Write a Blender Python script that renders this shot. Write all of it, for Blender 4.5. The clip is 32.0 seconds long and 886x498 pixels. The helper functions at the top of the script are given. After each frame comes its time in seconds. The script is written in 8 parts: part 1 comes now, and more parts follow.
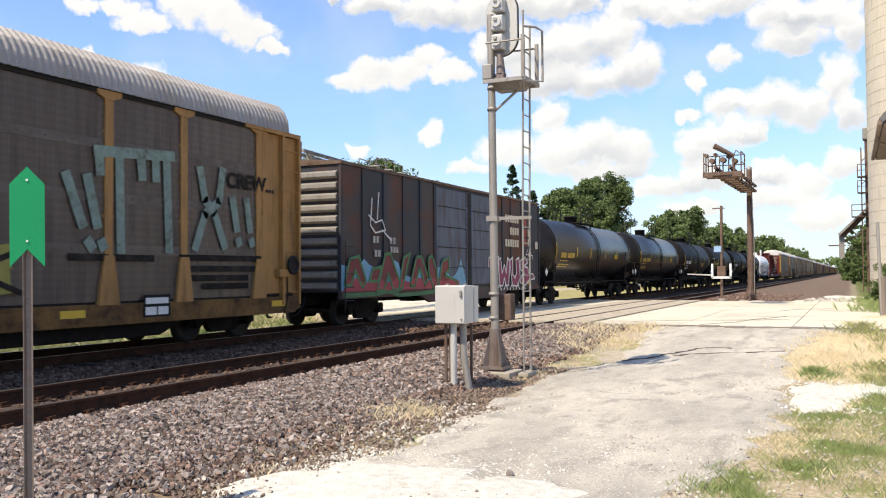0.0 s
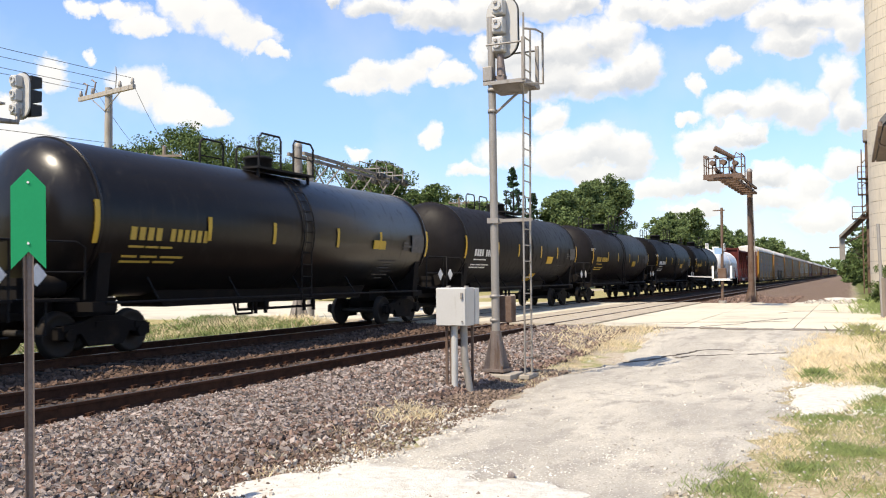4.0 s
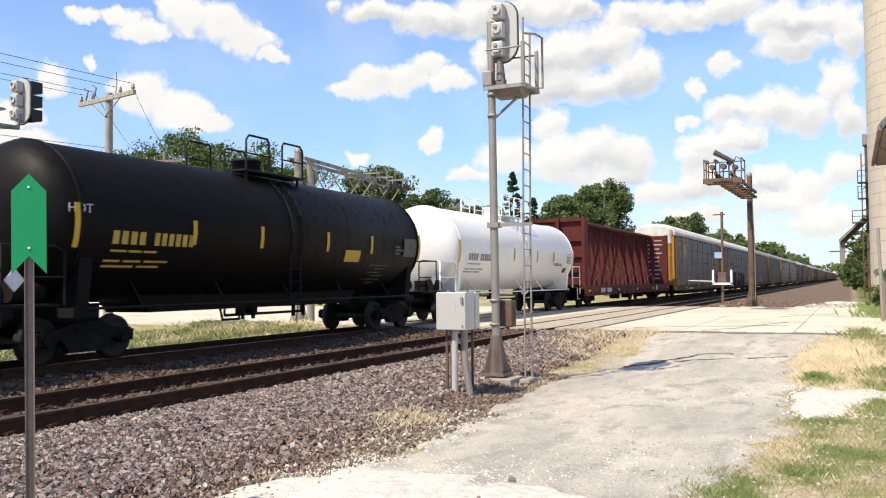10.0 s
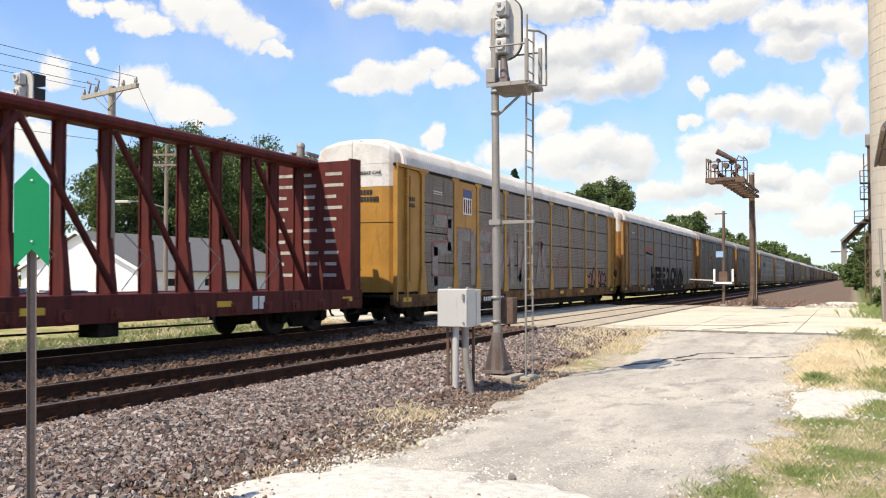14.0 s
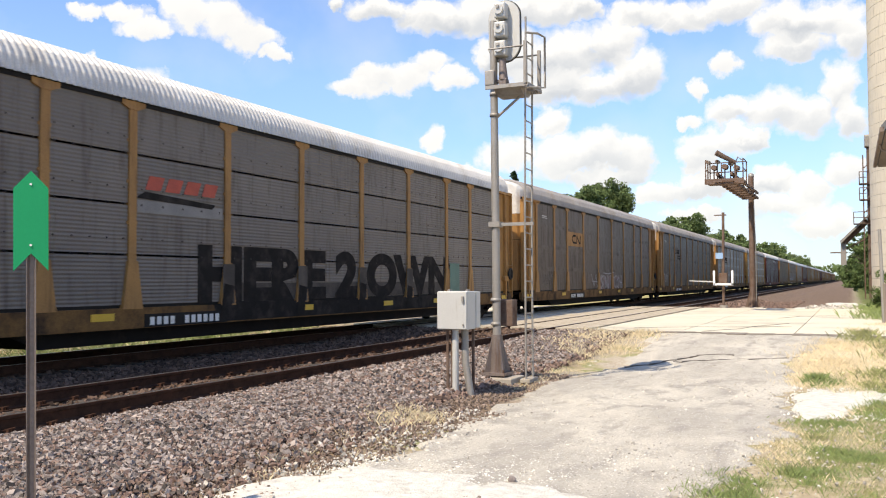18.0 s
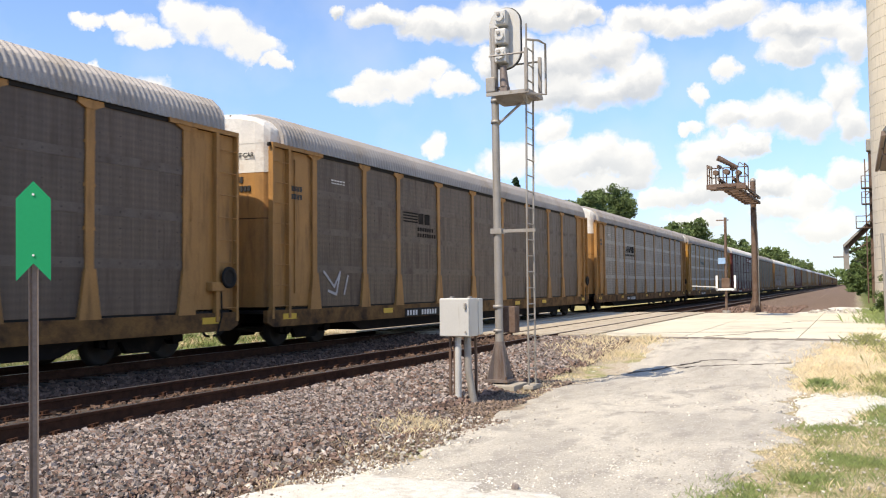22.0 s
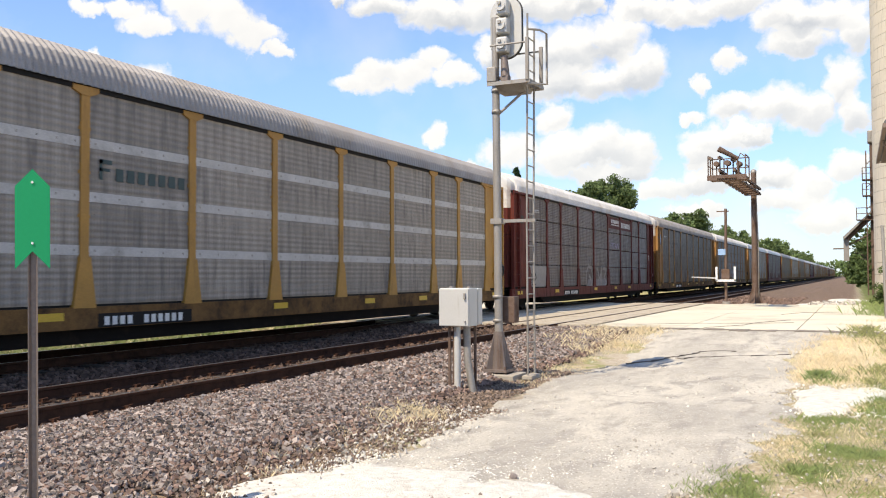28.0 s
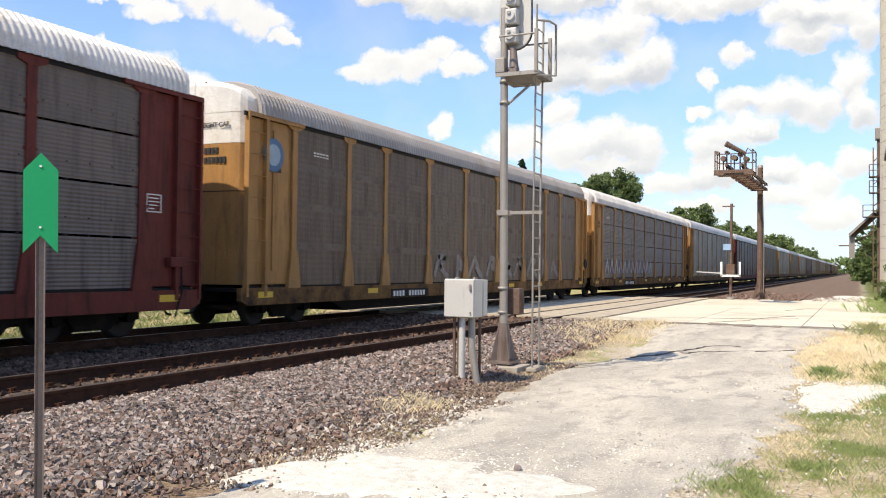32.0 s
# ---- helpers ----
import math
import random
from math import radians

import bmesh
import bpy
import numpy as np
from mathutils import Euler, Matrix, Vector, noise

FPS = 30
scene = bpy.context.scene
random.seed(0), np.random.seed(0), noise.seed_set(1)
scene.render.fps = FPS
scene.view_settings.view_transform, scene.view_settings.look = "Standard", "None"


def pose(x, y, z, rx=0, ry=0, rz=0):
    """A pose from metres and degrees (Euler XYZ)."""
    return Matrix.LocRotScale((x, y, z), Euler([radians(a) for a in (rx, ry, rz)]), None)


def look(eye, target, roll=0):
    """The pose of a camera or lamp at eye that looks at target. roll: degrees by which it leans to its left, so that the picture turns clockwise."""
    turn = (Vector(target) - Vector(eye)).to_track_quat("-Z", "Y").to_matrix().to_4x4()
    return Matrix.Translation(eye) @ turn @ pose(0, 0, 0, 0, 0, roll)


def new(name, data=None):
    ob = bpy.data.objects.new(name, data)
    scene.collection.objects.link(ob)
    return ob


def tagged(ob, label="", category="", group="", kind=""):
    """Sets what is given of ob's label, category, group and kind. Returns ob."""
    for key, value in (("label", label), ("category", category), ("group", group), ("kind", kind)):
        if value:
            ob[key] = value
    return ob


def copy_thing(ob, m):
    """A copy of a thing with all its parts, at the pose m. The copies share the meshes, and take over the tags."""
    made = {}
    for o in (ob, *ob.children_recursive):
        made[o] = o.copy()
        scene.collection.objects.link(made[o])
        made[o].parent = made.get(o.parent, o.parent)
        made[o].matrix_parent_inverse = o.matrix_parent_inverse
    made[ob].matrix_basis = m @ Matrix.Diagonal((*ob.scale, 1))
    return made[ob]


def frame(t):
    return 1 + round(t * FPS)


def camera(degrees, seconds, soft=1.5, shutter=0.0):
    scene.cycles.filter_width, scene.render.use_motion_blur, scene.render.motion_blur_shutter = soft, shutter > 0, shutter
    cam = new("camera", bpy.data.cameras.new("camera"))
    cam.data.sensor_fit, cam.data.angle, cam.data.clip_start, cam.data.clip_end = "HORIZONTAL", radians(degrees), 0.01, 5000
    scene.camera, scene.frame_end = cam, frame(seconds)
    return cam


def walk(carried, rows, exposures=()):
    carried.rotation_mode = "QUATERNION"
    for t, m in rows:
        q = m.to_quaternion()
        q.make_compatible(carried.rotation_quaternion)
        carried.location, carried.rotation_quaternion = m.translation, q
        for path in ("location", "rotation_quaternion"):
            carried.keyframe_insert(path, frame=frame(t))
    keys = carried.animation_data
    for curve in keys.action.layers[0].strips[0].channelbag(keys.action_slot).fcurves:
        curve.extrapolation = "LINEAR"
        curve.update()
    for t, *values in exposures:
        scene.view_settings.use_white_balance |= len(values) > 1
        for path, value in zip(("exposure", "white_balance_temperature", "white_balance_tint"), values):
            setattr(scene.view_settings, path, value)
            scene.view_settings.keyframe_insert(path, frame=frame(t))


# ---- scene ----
DEG = 53.81
cam = camera(DEG, 32.0, soft=1.1, shutter=0.12)
EYE = (0.0, 0.0, 1.46)


def aim(turn, up, roll, *sway):
    """Camera pose: degrees left of the track's direction, degrees up, roll; sway: metres off the stand."""
    a, b = radians(turn), radians(up)
    d = Vector((-math.sin(a) * math.cos(b), math.cos(a) * math.cos(b), math.sin(b)))
    eye = Vector(EYE) + Vector(sway)
    return look(eye, eye + d * 10, roll)


PATH = [
    (0, 25.015, 1.663, -0.374, 0.003, -0.001, 0.006), (0.5, 24.988, 1.629, -0.538, 0.003, 0.001, 0.003), (1, 25.021, 1.652, -0.617, 0.007, 0.003, 0.001),
    (1.5, 25.016, 1.577, -0.445, -0.000, 0.000, 0.012), (2, 25.032, 1.792, -0.640, 0.005, -0.000, -0.016), (2.5, 25.037, 1.834, -0.492, 0.003, -0.006, -0.001),
    (3, 25.072, 1.789, -0.357, 0.006, -0.002, 0.006), (3.5, 25.030, 1.860, -0.499, -0.002, -0.001, -0.002), (5.5, 25.066, 1.692, -0.271, -0.007, -0.000, 0.002),
    (6, 25.036, 1.739, -0.498, 0.002, -0.005, -0.009), (6.5, 25.060, 1.765, -0.414, -0.007, 0.006, -0.007), (7, 25.064, 1.704, -0.413, -0.003, 0.003, -0.007),
    (7.5, 25.098, 1.660, -0.290, -0.003, 0.001, -0.002), (8, 25.091, 1.608, -0.313, -0.009, 0.005, 0.004), (8.5, 25.061, 1.808, -0.413, -0.006, 0.006, 0.000),
    (9, 25.035, 1.847, -0.395, 0.008, -0.009, 0.009), (9.5, 25.082, 1.950, -0.489, -0.002, -0.001, 0.000), (10, 25.051, 2.147, -0.563, 0.003, -0.009, -0.008),
    (10.5, 25.095, 2.144, -0.387, -0.010, -0.000, -0.005), (11, 25.079, 2.000, -0.296, -0.008, -0.004, 0.006), (11.5, 25.082, 2.124, -0.448, 0.000, -0.010, -0.010),
    (12, 25.116, 2.086, -0.206, -0.008, -0.005, -0.000), (12.5, 25.134, 2.096, -0.175, -0.002, -0.008, 0.002), (13, 25.115, 2.033, -0.212, -0.008, -0.006, -0.001),
    (13.5, 25.115, 1.982, -0.198, -0.009, -0.005, -0.015), (14, 25.127, 1.907, -0.001, -0.011, -0.008, -0.001), (14.5, 25.128, 1.896, -0.007, -0.011, -0.008, 0.000),
    (16.5, 25.108, 1.822, 0.153, -0.024, -0.001, -0.014), (17, 25.110, 1.718, 0.222, -0.017, -0.007, 0.008), (17.5, 25.128, 1.843, -0.012, -0.010, -0.009, 0.004),
    (18, 25.106, 2.061, -0.205, -0.007, -0.009, 0.000), (18.5, 25.265, 2.080, -0.397, 0.004, -0.007, 0.008), (19, 25.344, 2.270, -0.386, -0.002, -0.009, -0.006),
    (19.5, 25.354, 2.422, -0.490, -0.001, -0.010, 0.008), (20, 25.478, 2.778, -0.727, 0.015, -0.016, -0.005), (20.5, 25.464, 2.775, -0.576, 0.007, -0.019, -0.010),
    (21, 25.483, 2.536, -0.311, -0.007, -0.008, 0.008), (21.5, 25.367, 2.412, -0.639, 0.007, -0.006, -0.002), (22, 25.254, 2.497, -0.547, -0.000, -0.012, 0.007),
    (22.5, 25.204, 2.410, -0.547, 0.001, -0.014, 0.003), (23, 25.217, 2.513, -0.602, 0.013, -0.011, -0.013), (23.5, 25.296, 2.265, -0.123, -0.005, -0.009, 0.014),
    (24, 25.219, 2.275, -0.282, -0.013, -0.008, 0.006), (24.5, 25.229, 2.349, -0.465, 0.005, -0.012, -0.006), (25, 25.207, 2.418, -0.494, 0.004, -0.008, 0.004),
    (25.5, 25.285, 2.222, -0.429, 0.011, -0.015, -0.003), (27.5, 25.268, 1.846, -0.314, -0.001, -0.010, -0.006), (28, 25.269, 1.817, -0.247, 0.003, -0.005, 0.010),
    (28.5, 25.288, 1.733, -0.345, 0.003, -0.003, -0.007), (29, 25.611, 1.580, 0.514, -0.023, -0.010, -0.003), (29.5, 25.633, 1.587, 0.597, -0.024, -0.006, 0.000),
    (30, 25.585, 1.487, 0.500, -0.025, -0.006, -0.006), (30.5, 25.558, 1.406, 0.575, -0.030, -0.005, 0.008), (31, 25.593, 1.482, 0.633, -0.035, -0.004, 0.003),
    (31.5, 25.645, 1.367, 0.697, -0.030, -0.006, -0.008), (32, 25.537, 1.225, 0.617, -0.035, 0.002, 0.005),
]
LIGHT = [(0, 0.3), (9.2, 0.3), (10, 0.24), (11, 0.02), (12.2, 0.0), (13, 0.16), (14.2, 0.24), (16, 0.3), (32, 0.3)]
walk(cam, [(t, aim(*row)) for t, *row in PATH], [(t, e, 7480, 10) for t, e in LIGHT])

# ---- world, sun, exposure ----
SUN = Vector((-0.26, -0.665, 1.0)).normalized()
CLOUDS = []


def bank(dark, *puffs):
    """A cloud of round puffs (azimuth, elevation, half width, half height in degrees); dark: how grey its base is."""
    CLOUDS.extend((dark, *q) for q in puffs)


bank(0.15, (-47.7, 16.2, 1.0, 0.5), (-45.6, 16.3, 1.6, 0.6), (-44.1, 15.5, 1.5, 0.7), (-41.7, 16.7, 1.9, 1.2), (-39.2, 16.3, 2.0, 1.4), (-37.5, 15.3, 1.7, 1.0), (-36.0, 14.5, 0.9, 0.4))
bank(0.1, (-49.2, 12.2, 0.9, 1.0), (-47.1, 13.5, 0.4, 0.5), (-44.2, 11.9, 1.7, 1.5), (-42.0, 11.0, 2.1, 1.2), (-40.1, 10.3, 1.4, 0.7), (-51.3, 9.9, 1.5, 1.0), (-51.0, 8.1, 2.8, 1.0))
bank(0.25, (-30.5, 12.5, 1.7, 0.7), (-29.6, 13.4, 1.2, 0.8), (-27.5, 13.1, 2.2, 1.0), (-25.9, 14.0, 1.5, 0.8), (-24.4, 13.1, 1.3, 0.7))
bank(0.1, (-25.9, 9.3, 0.9, 0.7), (-30.8, 8.1, 1.0, 0.4), (-35.4, 6.8, 0.9, 0.5))
bank(0.8, (-32.0, 17.5, 0.8, 0.4), (-29.0, 17.3, 2.3, 0.8), (-25.9, 17.0, 2.6, 1.1), (-22.5, 17.1, 3.2, 1.4), (-18.6, 17.4, 3.3, 1.1), (-15.8, 17.0, 1.1, 0.7))
bank(1.0, (-22.1, 14.5, 0.9, 1.1), (-20.1, 14.3, 2.3, 1.8), (-17.1, 14.4, 2.6, 1.9), (-14.0, 15.1, 1.9, 1.6), (-12.3, 13.2, 2.0, 1.5), (-15.3, 12.4, 2.7, 1.2), (-18.6, 12.5, 2.6, 1.2))
bank(0.8, (-12.4, 16.8, 2.2, 0.9), (-9.9, 16.2, 2.1, 0.9), (-6.8, 16.7, 2.8, 0.9), (-3.7, 15.4, 2.0, 1.2), (-1.5, 15.5, 2.5, 1.2), (-3.1, 14.0, 2.2, 0.9), (0.2, 14.3, 1.2, 1.3))
bank(0.2, (-7.1, 13.2, 0.9, 0.8), (-8.7, 11.7, 0.6, 0.8), (-9.0, 10.0, 1.0, 0.4))
bank(0.7, (-6.6, 10.4, 1.5, 0.9), (-4.5, 10.4, 2.0, 1.4), (-2.3, 9.9, 1.9, 1.4), (-0.4, 11.5, 1.3, 1.6), (0.3, 9.6, 1.0, 1.4))
bank(0.5, (-17.9, 10.2, 1.3, 1.1), (-17.2, 7.9, 2.3, 1.7), (-14.9, 8.3, 2.1, 1.5), (-12.8, 7.7, 1.4, 1.5), (-14.5, 6.6, 2.8, 0.7))
bank(0.6, (-7.1, 8.7, 2.5, 1.0), (-8.6, 7.7, 1.5, 1.3), (-5.4, 8.8, 1.1, 0.6), (-5.3, 5.7, 1.1, 0.8), (-8.3, 6.0, 1.8, 1.0))
bank(0.5, (-4.3, 6.2, 1.2, 1.0), (-2.3, 5.5, 1.6, 0.9), (-3.4, 4.5, 2.3, 1.0), (-0.4, 6.5, 1.3, 1.1), (-1.5, 3.4, 2.3, 1.0))
bank(0.3, (-20.8, 8.3, 2.0, 1.2), (-23.4, 7.1, 1.4, 0.6), (-10.7, 5.5, 2.1, 0.9), (-9.0, 4.0, 2.0, 0.6))


def make_world():
    w = bpy.data.worlds.new("sky")
    scene.world = w
    w.use_nodes = True
    nt = w.node_tree
    nt.nodes.clear()

    node = nt.nodes.new

    def rgb_mix():
        n = node("ShaderNodeMix")
        n.data_type = "RGBA"
        return n

    def put(n, i, v):
        if isinstance(v, (int, float, tuple)):
            n.inputs[i].default_value = v
        else:
            nt.links.new(v, n.inputs[i])

    def op(kind, a, b=None, c=None, clamp=False):
        n = node("ShaderNodeMath")
        n.operation, n.use_clamp = kind, clamp
        for i, v in enumerate((a, b, c)):
            if v is not None:
                put(n, i, v)
        return n.outputs[0]

    out = node("ShaderNodeOutputWorld")
    bg = node("ShaderNodeBackground")
    sky = node("ShaderNodeTexSky")
    sky.sky_type, sky.sun_disc = "NISHITA", False
    sky.sun_elevation = math.asin(SUN.z)
    sky.sun_rotation = math.atan2(SUN.x, SUN.y)
    sky.air_density, sky.dust_density, sky.ozone_density = 1.0, 0.25, 1.8
    co = node("ShaderNodeTexCoord").outputs["Generated"]
    sep = node("ShaderNodeSeparateXYZ")
    put(sep, 0, co)
    az = op("MULTIPLY", op("ARCTAN2", sep.outputs[0], sep.outputs[1]), 180 / math.pi)
    el = op("MULTIPLY", op("ARCSINE", sep.outputs[2]), 180 / math.pi)
    n1 = node("ShaderNodeTexNoise")
    put(n1, 0, co)
    n1.inputs["Scale"].default_value, n1.inputs["Detail"].default_value, n1.inputs["Roughness"].default_value = 26, 10, 0.6
    nb = node("ShaderNodeTexNoise")
    put(nb, 0, co)
    nb.inputs["Scale"].default_value, nb.inputs["Detail"].default_value = 7, 5
    sn = node("ShaderNodeSeparateColor")
    put(sn, 0, n1.outputs["Color"])
    azw = op("ADD", az, op("MULTIPLY", op("SUBTRACT", sn.outputs[0], 0.5), 3.2))
    elw = op("ADD", el, op("MULTIPLY", op("SUBTRACT", sn.outputs[1], 0.5), 2.6))
    spot = node("ShaderNodeCombineXYZ")
    put(spot, 0, azw)
    put(spot, 1, elw)

    def vec(kind, a, b, c=None):
        n = node("ShaderNodeVectorMath")
        n.operation = kind
        for i, v in enumerate((a, b, c)):
            if v is not None:
                put(n, i, v)
        return n.outputs["Value" if kind == "DOT_PRODUCT" else "Vector"]

    total = None
    shade = None
    for dark, a, e, sa, se in CLOUDS:
        sa, se = sa * 1.05, se * 1.05
        d = vec("MULTIPLY_ADD", spot.outputs[0], (1 / sa, 1 / se, 0.0), (-a / sa, -e / se, 0.0))
        g = op("SUBTRACT", 1.0, op("MULTIPLY", vec("DOT_PRODUCT", d, d), 0.85), clamp=True)
        below = op("MULTIPLY", g, op("ADD", vec("DOT_PRODUCT", d, (0.25, -1.0, 0.0)), 0.15))
        total = g if total is None else op("MAXIMUM", total, g)
        shade = op("MULTIPLY", below, dark) if shade is None else op("MULTIPLY_ADD", below, dark, shade)
    # the rest of the sky carries loose clouds too
    away = op("MULTIPLY", op("ADD", op("ABSOLUTE", op("SUBTRACT", az, -25.0)), op("MULTIPLY", el, 0.6)), 1 / 60.0)
    loose = op("MULTIPLY", op("SUBTRACT", nb.outputs["Fac"], 0.56), 7.0, clamp=True)
    loose = op("MULTIPLY", loose, op("MULTIPLY", op("SUBTRACT", away, 0.7), 4.0, clamp=True))
    wisp = op("MULTIPLY", op("SUBTRACT", nb.outputs["Fac"], 0.47), 2.2, clamp=True)
    haze = op("SUBTRACT", 1.0, op("MULTIPLY", el, 1 / 9.0), clamp=True)
    thin = op("ADD", op("MULTIPLY", wisp, op("ADD", op("MULTIPLY", haze, 0.6), 0.42)), op("MULTIPLY", haze, 0.4))
    nf = node("ShaderNodeTexNoise")
    put(nf, 0, co)
    nf.inputs["Scale"].default_value, nf.inputs["Detail"].default_value, nf.inputs["Roughness"].default_value = 48, 6, 0.55
    fluff = op("MULTIPLY", op("SUBTRACT", nf.outputs["Fac"], 0.5), 0.9)
    soft = op("ADD", total, op("MULTIPLY", fluff, op("MULTIPLY", total, 4.0, clamp=True)))
    dens = op("MULTIPLY", op("MULTIPLY", op("SUBTRACT", soft, 0.03), 1.75, clamp=True), 0.94)
    dens = op("MAXIMUM", op("MAXIMUM", dens, op("MULTIPLY", thin, 1.0, clamp=True)), loose)
    under = op("MULTIPLY", op("ADD", shade, op("MULTIPLY", op("SUBTRACT", nb.outputs["Fac"], 0.46), 0.7)), 1.45, clamp=True)
    ramp = rgb_mix()
    put(ramp, 0, under)
    ramp.inputs[6].default_value = (8.3, 8.65, 9.1, 1)
    ramp.inputs[7].default_value = (4.7, 5.25, 6.1, 1)
    mix = rgb_mix()
    put(mix, 0, dens)
    blue = rgb_mix()
    blue.blend_type = "MULTIPLY"
    blue.inputs[0].default_value = 1.0
    put(blue, 6, sky.outputs[0])
    blue.inputs[7].default_value = (1.38, 1.62, 2.08, 1)
    # clearer, deeper air towards the horizon
    low = rgb_mix()
    low.blend_type = "MULTIPLY"
    put(low, 0, op("SUBTRACT", 1.0, op("MULTIPLY", el, 1 / 13.0), clamp=True))
    put(low, 6, blue.outputs[2])
    low.inputs[7].default_value = (0.52, 0.64, 0.78, 1)
    put(mix, 6, low.outputs[2])
    put(mix, 7, ramp.outputs[2])
    put(bg, 0, mix.outputs[2])
    bg.inputs[1].default_value = 0.1
    put(out, 0, bg.outputs[0])


make_world()
sun = new("sun", bpy.data.lights.new("sun", "SUN"))
sun.data.energy, sun.data.angle, sun.data.color = 5.0, radians(0.53), (1.0, 0.94, 0.84)
sun.matrix_world = look((-40, -40, 80), Vector((-40, -40, 80)) - SUN)

# ---- materials ----


def mat(name, color, rough=0.6, metal=0.0, var=0.25, scale=3.0, fine=40.0, bump=0.15, dirt=None, dirt_amt=0.4,
        streak=False, island=0.0, spec=0.5, coat=0.0, wave=None, stretch=None, per_object=0.0, plaid=None):
    """A surface with variation at two scales, optional dirt or rust patches, streaks, waves and per-piece change."""
    m = bpy.data.materials.new(name)
    m.use_nodes = True
    nt = m.node_tree
    b = nt.nodes["Principled BSDF"]
    L = nt.links.new

    N = nt.nodes.new

    def arith(kind):
        n = N("ShaderNodeMath")
        n.operation = kind
        return n

    co = N("ShaderNodeTexCoord").outputs["Object"]
    mp = N("ShaderNodeMapping")
    L(co, mp.inputs[0])
    if stretch:
        mp.inputs["Scale"].default_value = stretch
    big = N("ShaderNodeTexNoise")
    L(mp.outputs[0], big.inputs[0])
    big.inputs["Scale"].default_value, big.inputs["Detail"].default_value = scale, 4
    sm = N("ShaderNodeTexNoise")
    L(mp.outputs[0], sm.inputs[0])
    sm.inputs["Scale"].default_value, sm.inputs["Detail"].default_value = fine, 3
    add = arith("ADD")
    L(big.outputs["Fac"], add.inputs[0]), L(sm.outputs["Fac"], add.inputs[1])
    mr = N("ShaderNodeMapRange")
    L(add.outputs[0], mr.inputs[0])
    mr.inputs[1].default_value, mr.inputs[2].default_value = 0.6, 1.4
    mr.inputs[3].default_value, mr.inputs[4].default_value = 1 - var, 1 + var
    val = mr.outputs[0]
    if plaid:
        # woven look of perforated sheet: darker lines along both directions
        for axis, pitch, amount in plaid:
            wv = N("ShaderNodeTexWave")
            wv.wave_type, wv.bands_direction, wv.wave_profile = "BANDS", axis, "SIN"
            L(co, wv.inputs[0])
            wv.inputs["Scale"].default_value, wv.inputs["Distortion"].default_value = 0.314 / pitch, 0.6
            pr = N("ShaderNodeMapRange")
            L(wv.outputs["Fac"], pr.inputs[0])
            pr.inputs[3].default_value, pr.inputs[4].default_value = 1 - amount, 1 + amount * 0.6
            pm = arith("MULTIPLY")
            L(val, pm.inputs[0]), L(pr.outputs[0], pm.inputs[1])
            val = pm.outputs[0]
    for amount, src in ((island, "g"), (per_object, "o")):
        if amount:
            rnd = N("ShaderNodeNewGeometry").outputs["Random Per Island"] if src == "g" else N("ShaderNodeObjectInfo").outputs["Random"]
            r2 = N("ShaderNodeMapRange")
            L(rnd, r2.inputs[0])
            r2.inputs[3].default_value, r2.inputs[4].default_value = 1 - amount, 1 + amount
            mu = arith("MULTIPLY")
            L(val, mu.inputs[0]), L(r2.outputs[0], mu.inputs[1])
            val = mu.outputs[0]
    vm = N("ShaderNodeVectorMath")
    vm.operation = "SCALE"
    vm.inputs[0].default_value = color
    L(val, vm.inputs["Scale"])
    col = vm.outputs[0]
    rough_out = None
    if dirt is not None:
        dn = N("ShaderNodeTexNoise")
        if streak:
            m2 = N("ShaderNodeMapping")
            m2.inputs["Scale"].default_value = (1.0, 1.0, 0.12)
            L(co, m2.inputs[0])
            L(m2.outputs[0], dn.inputs[0])
            dn.inputs["Scale"].default_value = 5.0
        else:
            L(mp.outputs[0], dn.inputs[0])
            dn.inputs["Scale"].default_value = scale * 0.7
        dn.inputs["Detail"].default_value, dn.inputs["Roughness"].default_value = 6, 0.7
        dm = N("ShaderNodeMapRange")
        L(dn.outputs["Fac"], dm.inputs[0])
        dm.inputs[1].default_value, dm.inputs[2].default_value = 0.62 - 0.3 * dirt_amt, 0.85 - 0.3 * dirt_amt
        mx = N("ShaderNodeMix")
        mx.data_type = "RGBA"
        L(dm.outputs[0], mx.inputs[0])
        L(col, mx.inputs[6])
        mx.inputs[7].default_value = (*dirt, 1)
        col = mx.outputs[2]
        rr = N("ShaderNodeMapRange")
        L(dm.outputs[0], rr.inputs[0])
        rr.inputs[3].default_value, rr.inputs[4].default_value = rough, min(1.0, rough + 0.3)
        rough_out = rr.outputs[0]
    L(col, b.inputs["Base Color"])
    b.inputs["Roughness"].default_value = rough
    if rough_out:
        L(rough_out, b.inputs["Roughness"])
    b.inputs["Metallic"].default_value = metal
    b.inputs["Specular IOR Level"].default_value = spec
    b.inputs["Coat Weight"].default_value = coat
    h = add.outputs[0]
    if wave:
        axis, pitch, depth = wave
        wv = N("ShaderNodeTexWave")
        wv.wave_type, wv.bands_direction, wv.wave_profile = "BANDS", axis, "SIN"
        L(co, wv.inputs[0])
        wv.inputs["Scale"].default_value = 0.314 / pitch
        wm = arith("MULTIPLY_ADD")
        L(wv.outputs["Fac"], wm.inputs[0])
        wm.inputs[1].default_value = depth
        L(add.outputs[0], wm.inputs[2])
        h = wm.outputs[0]
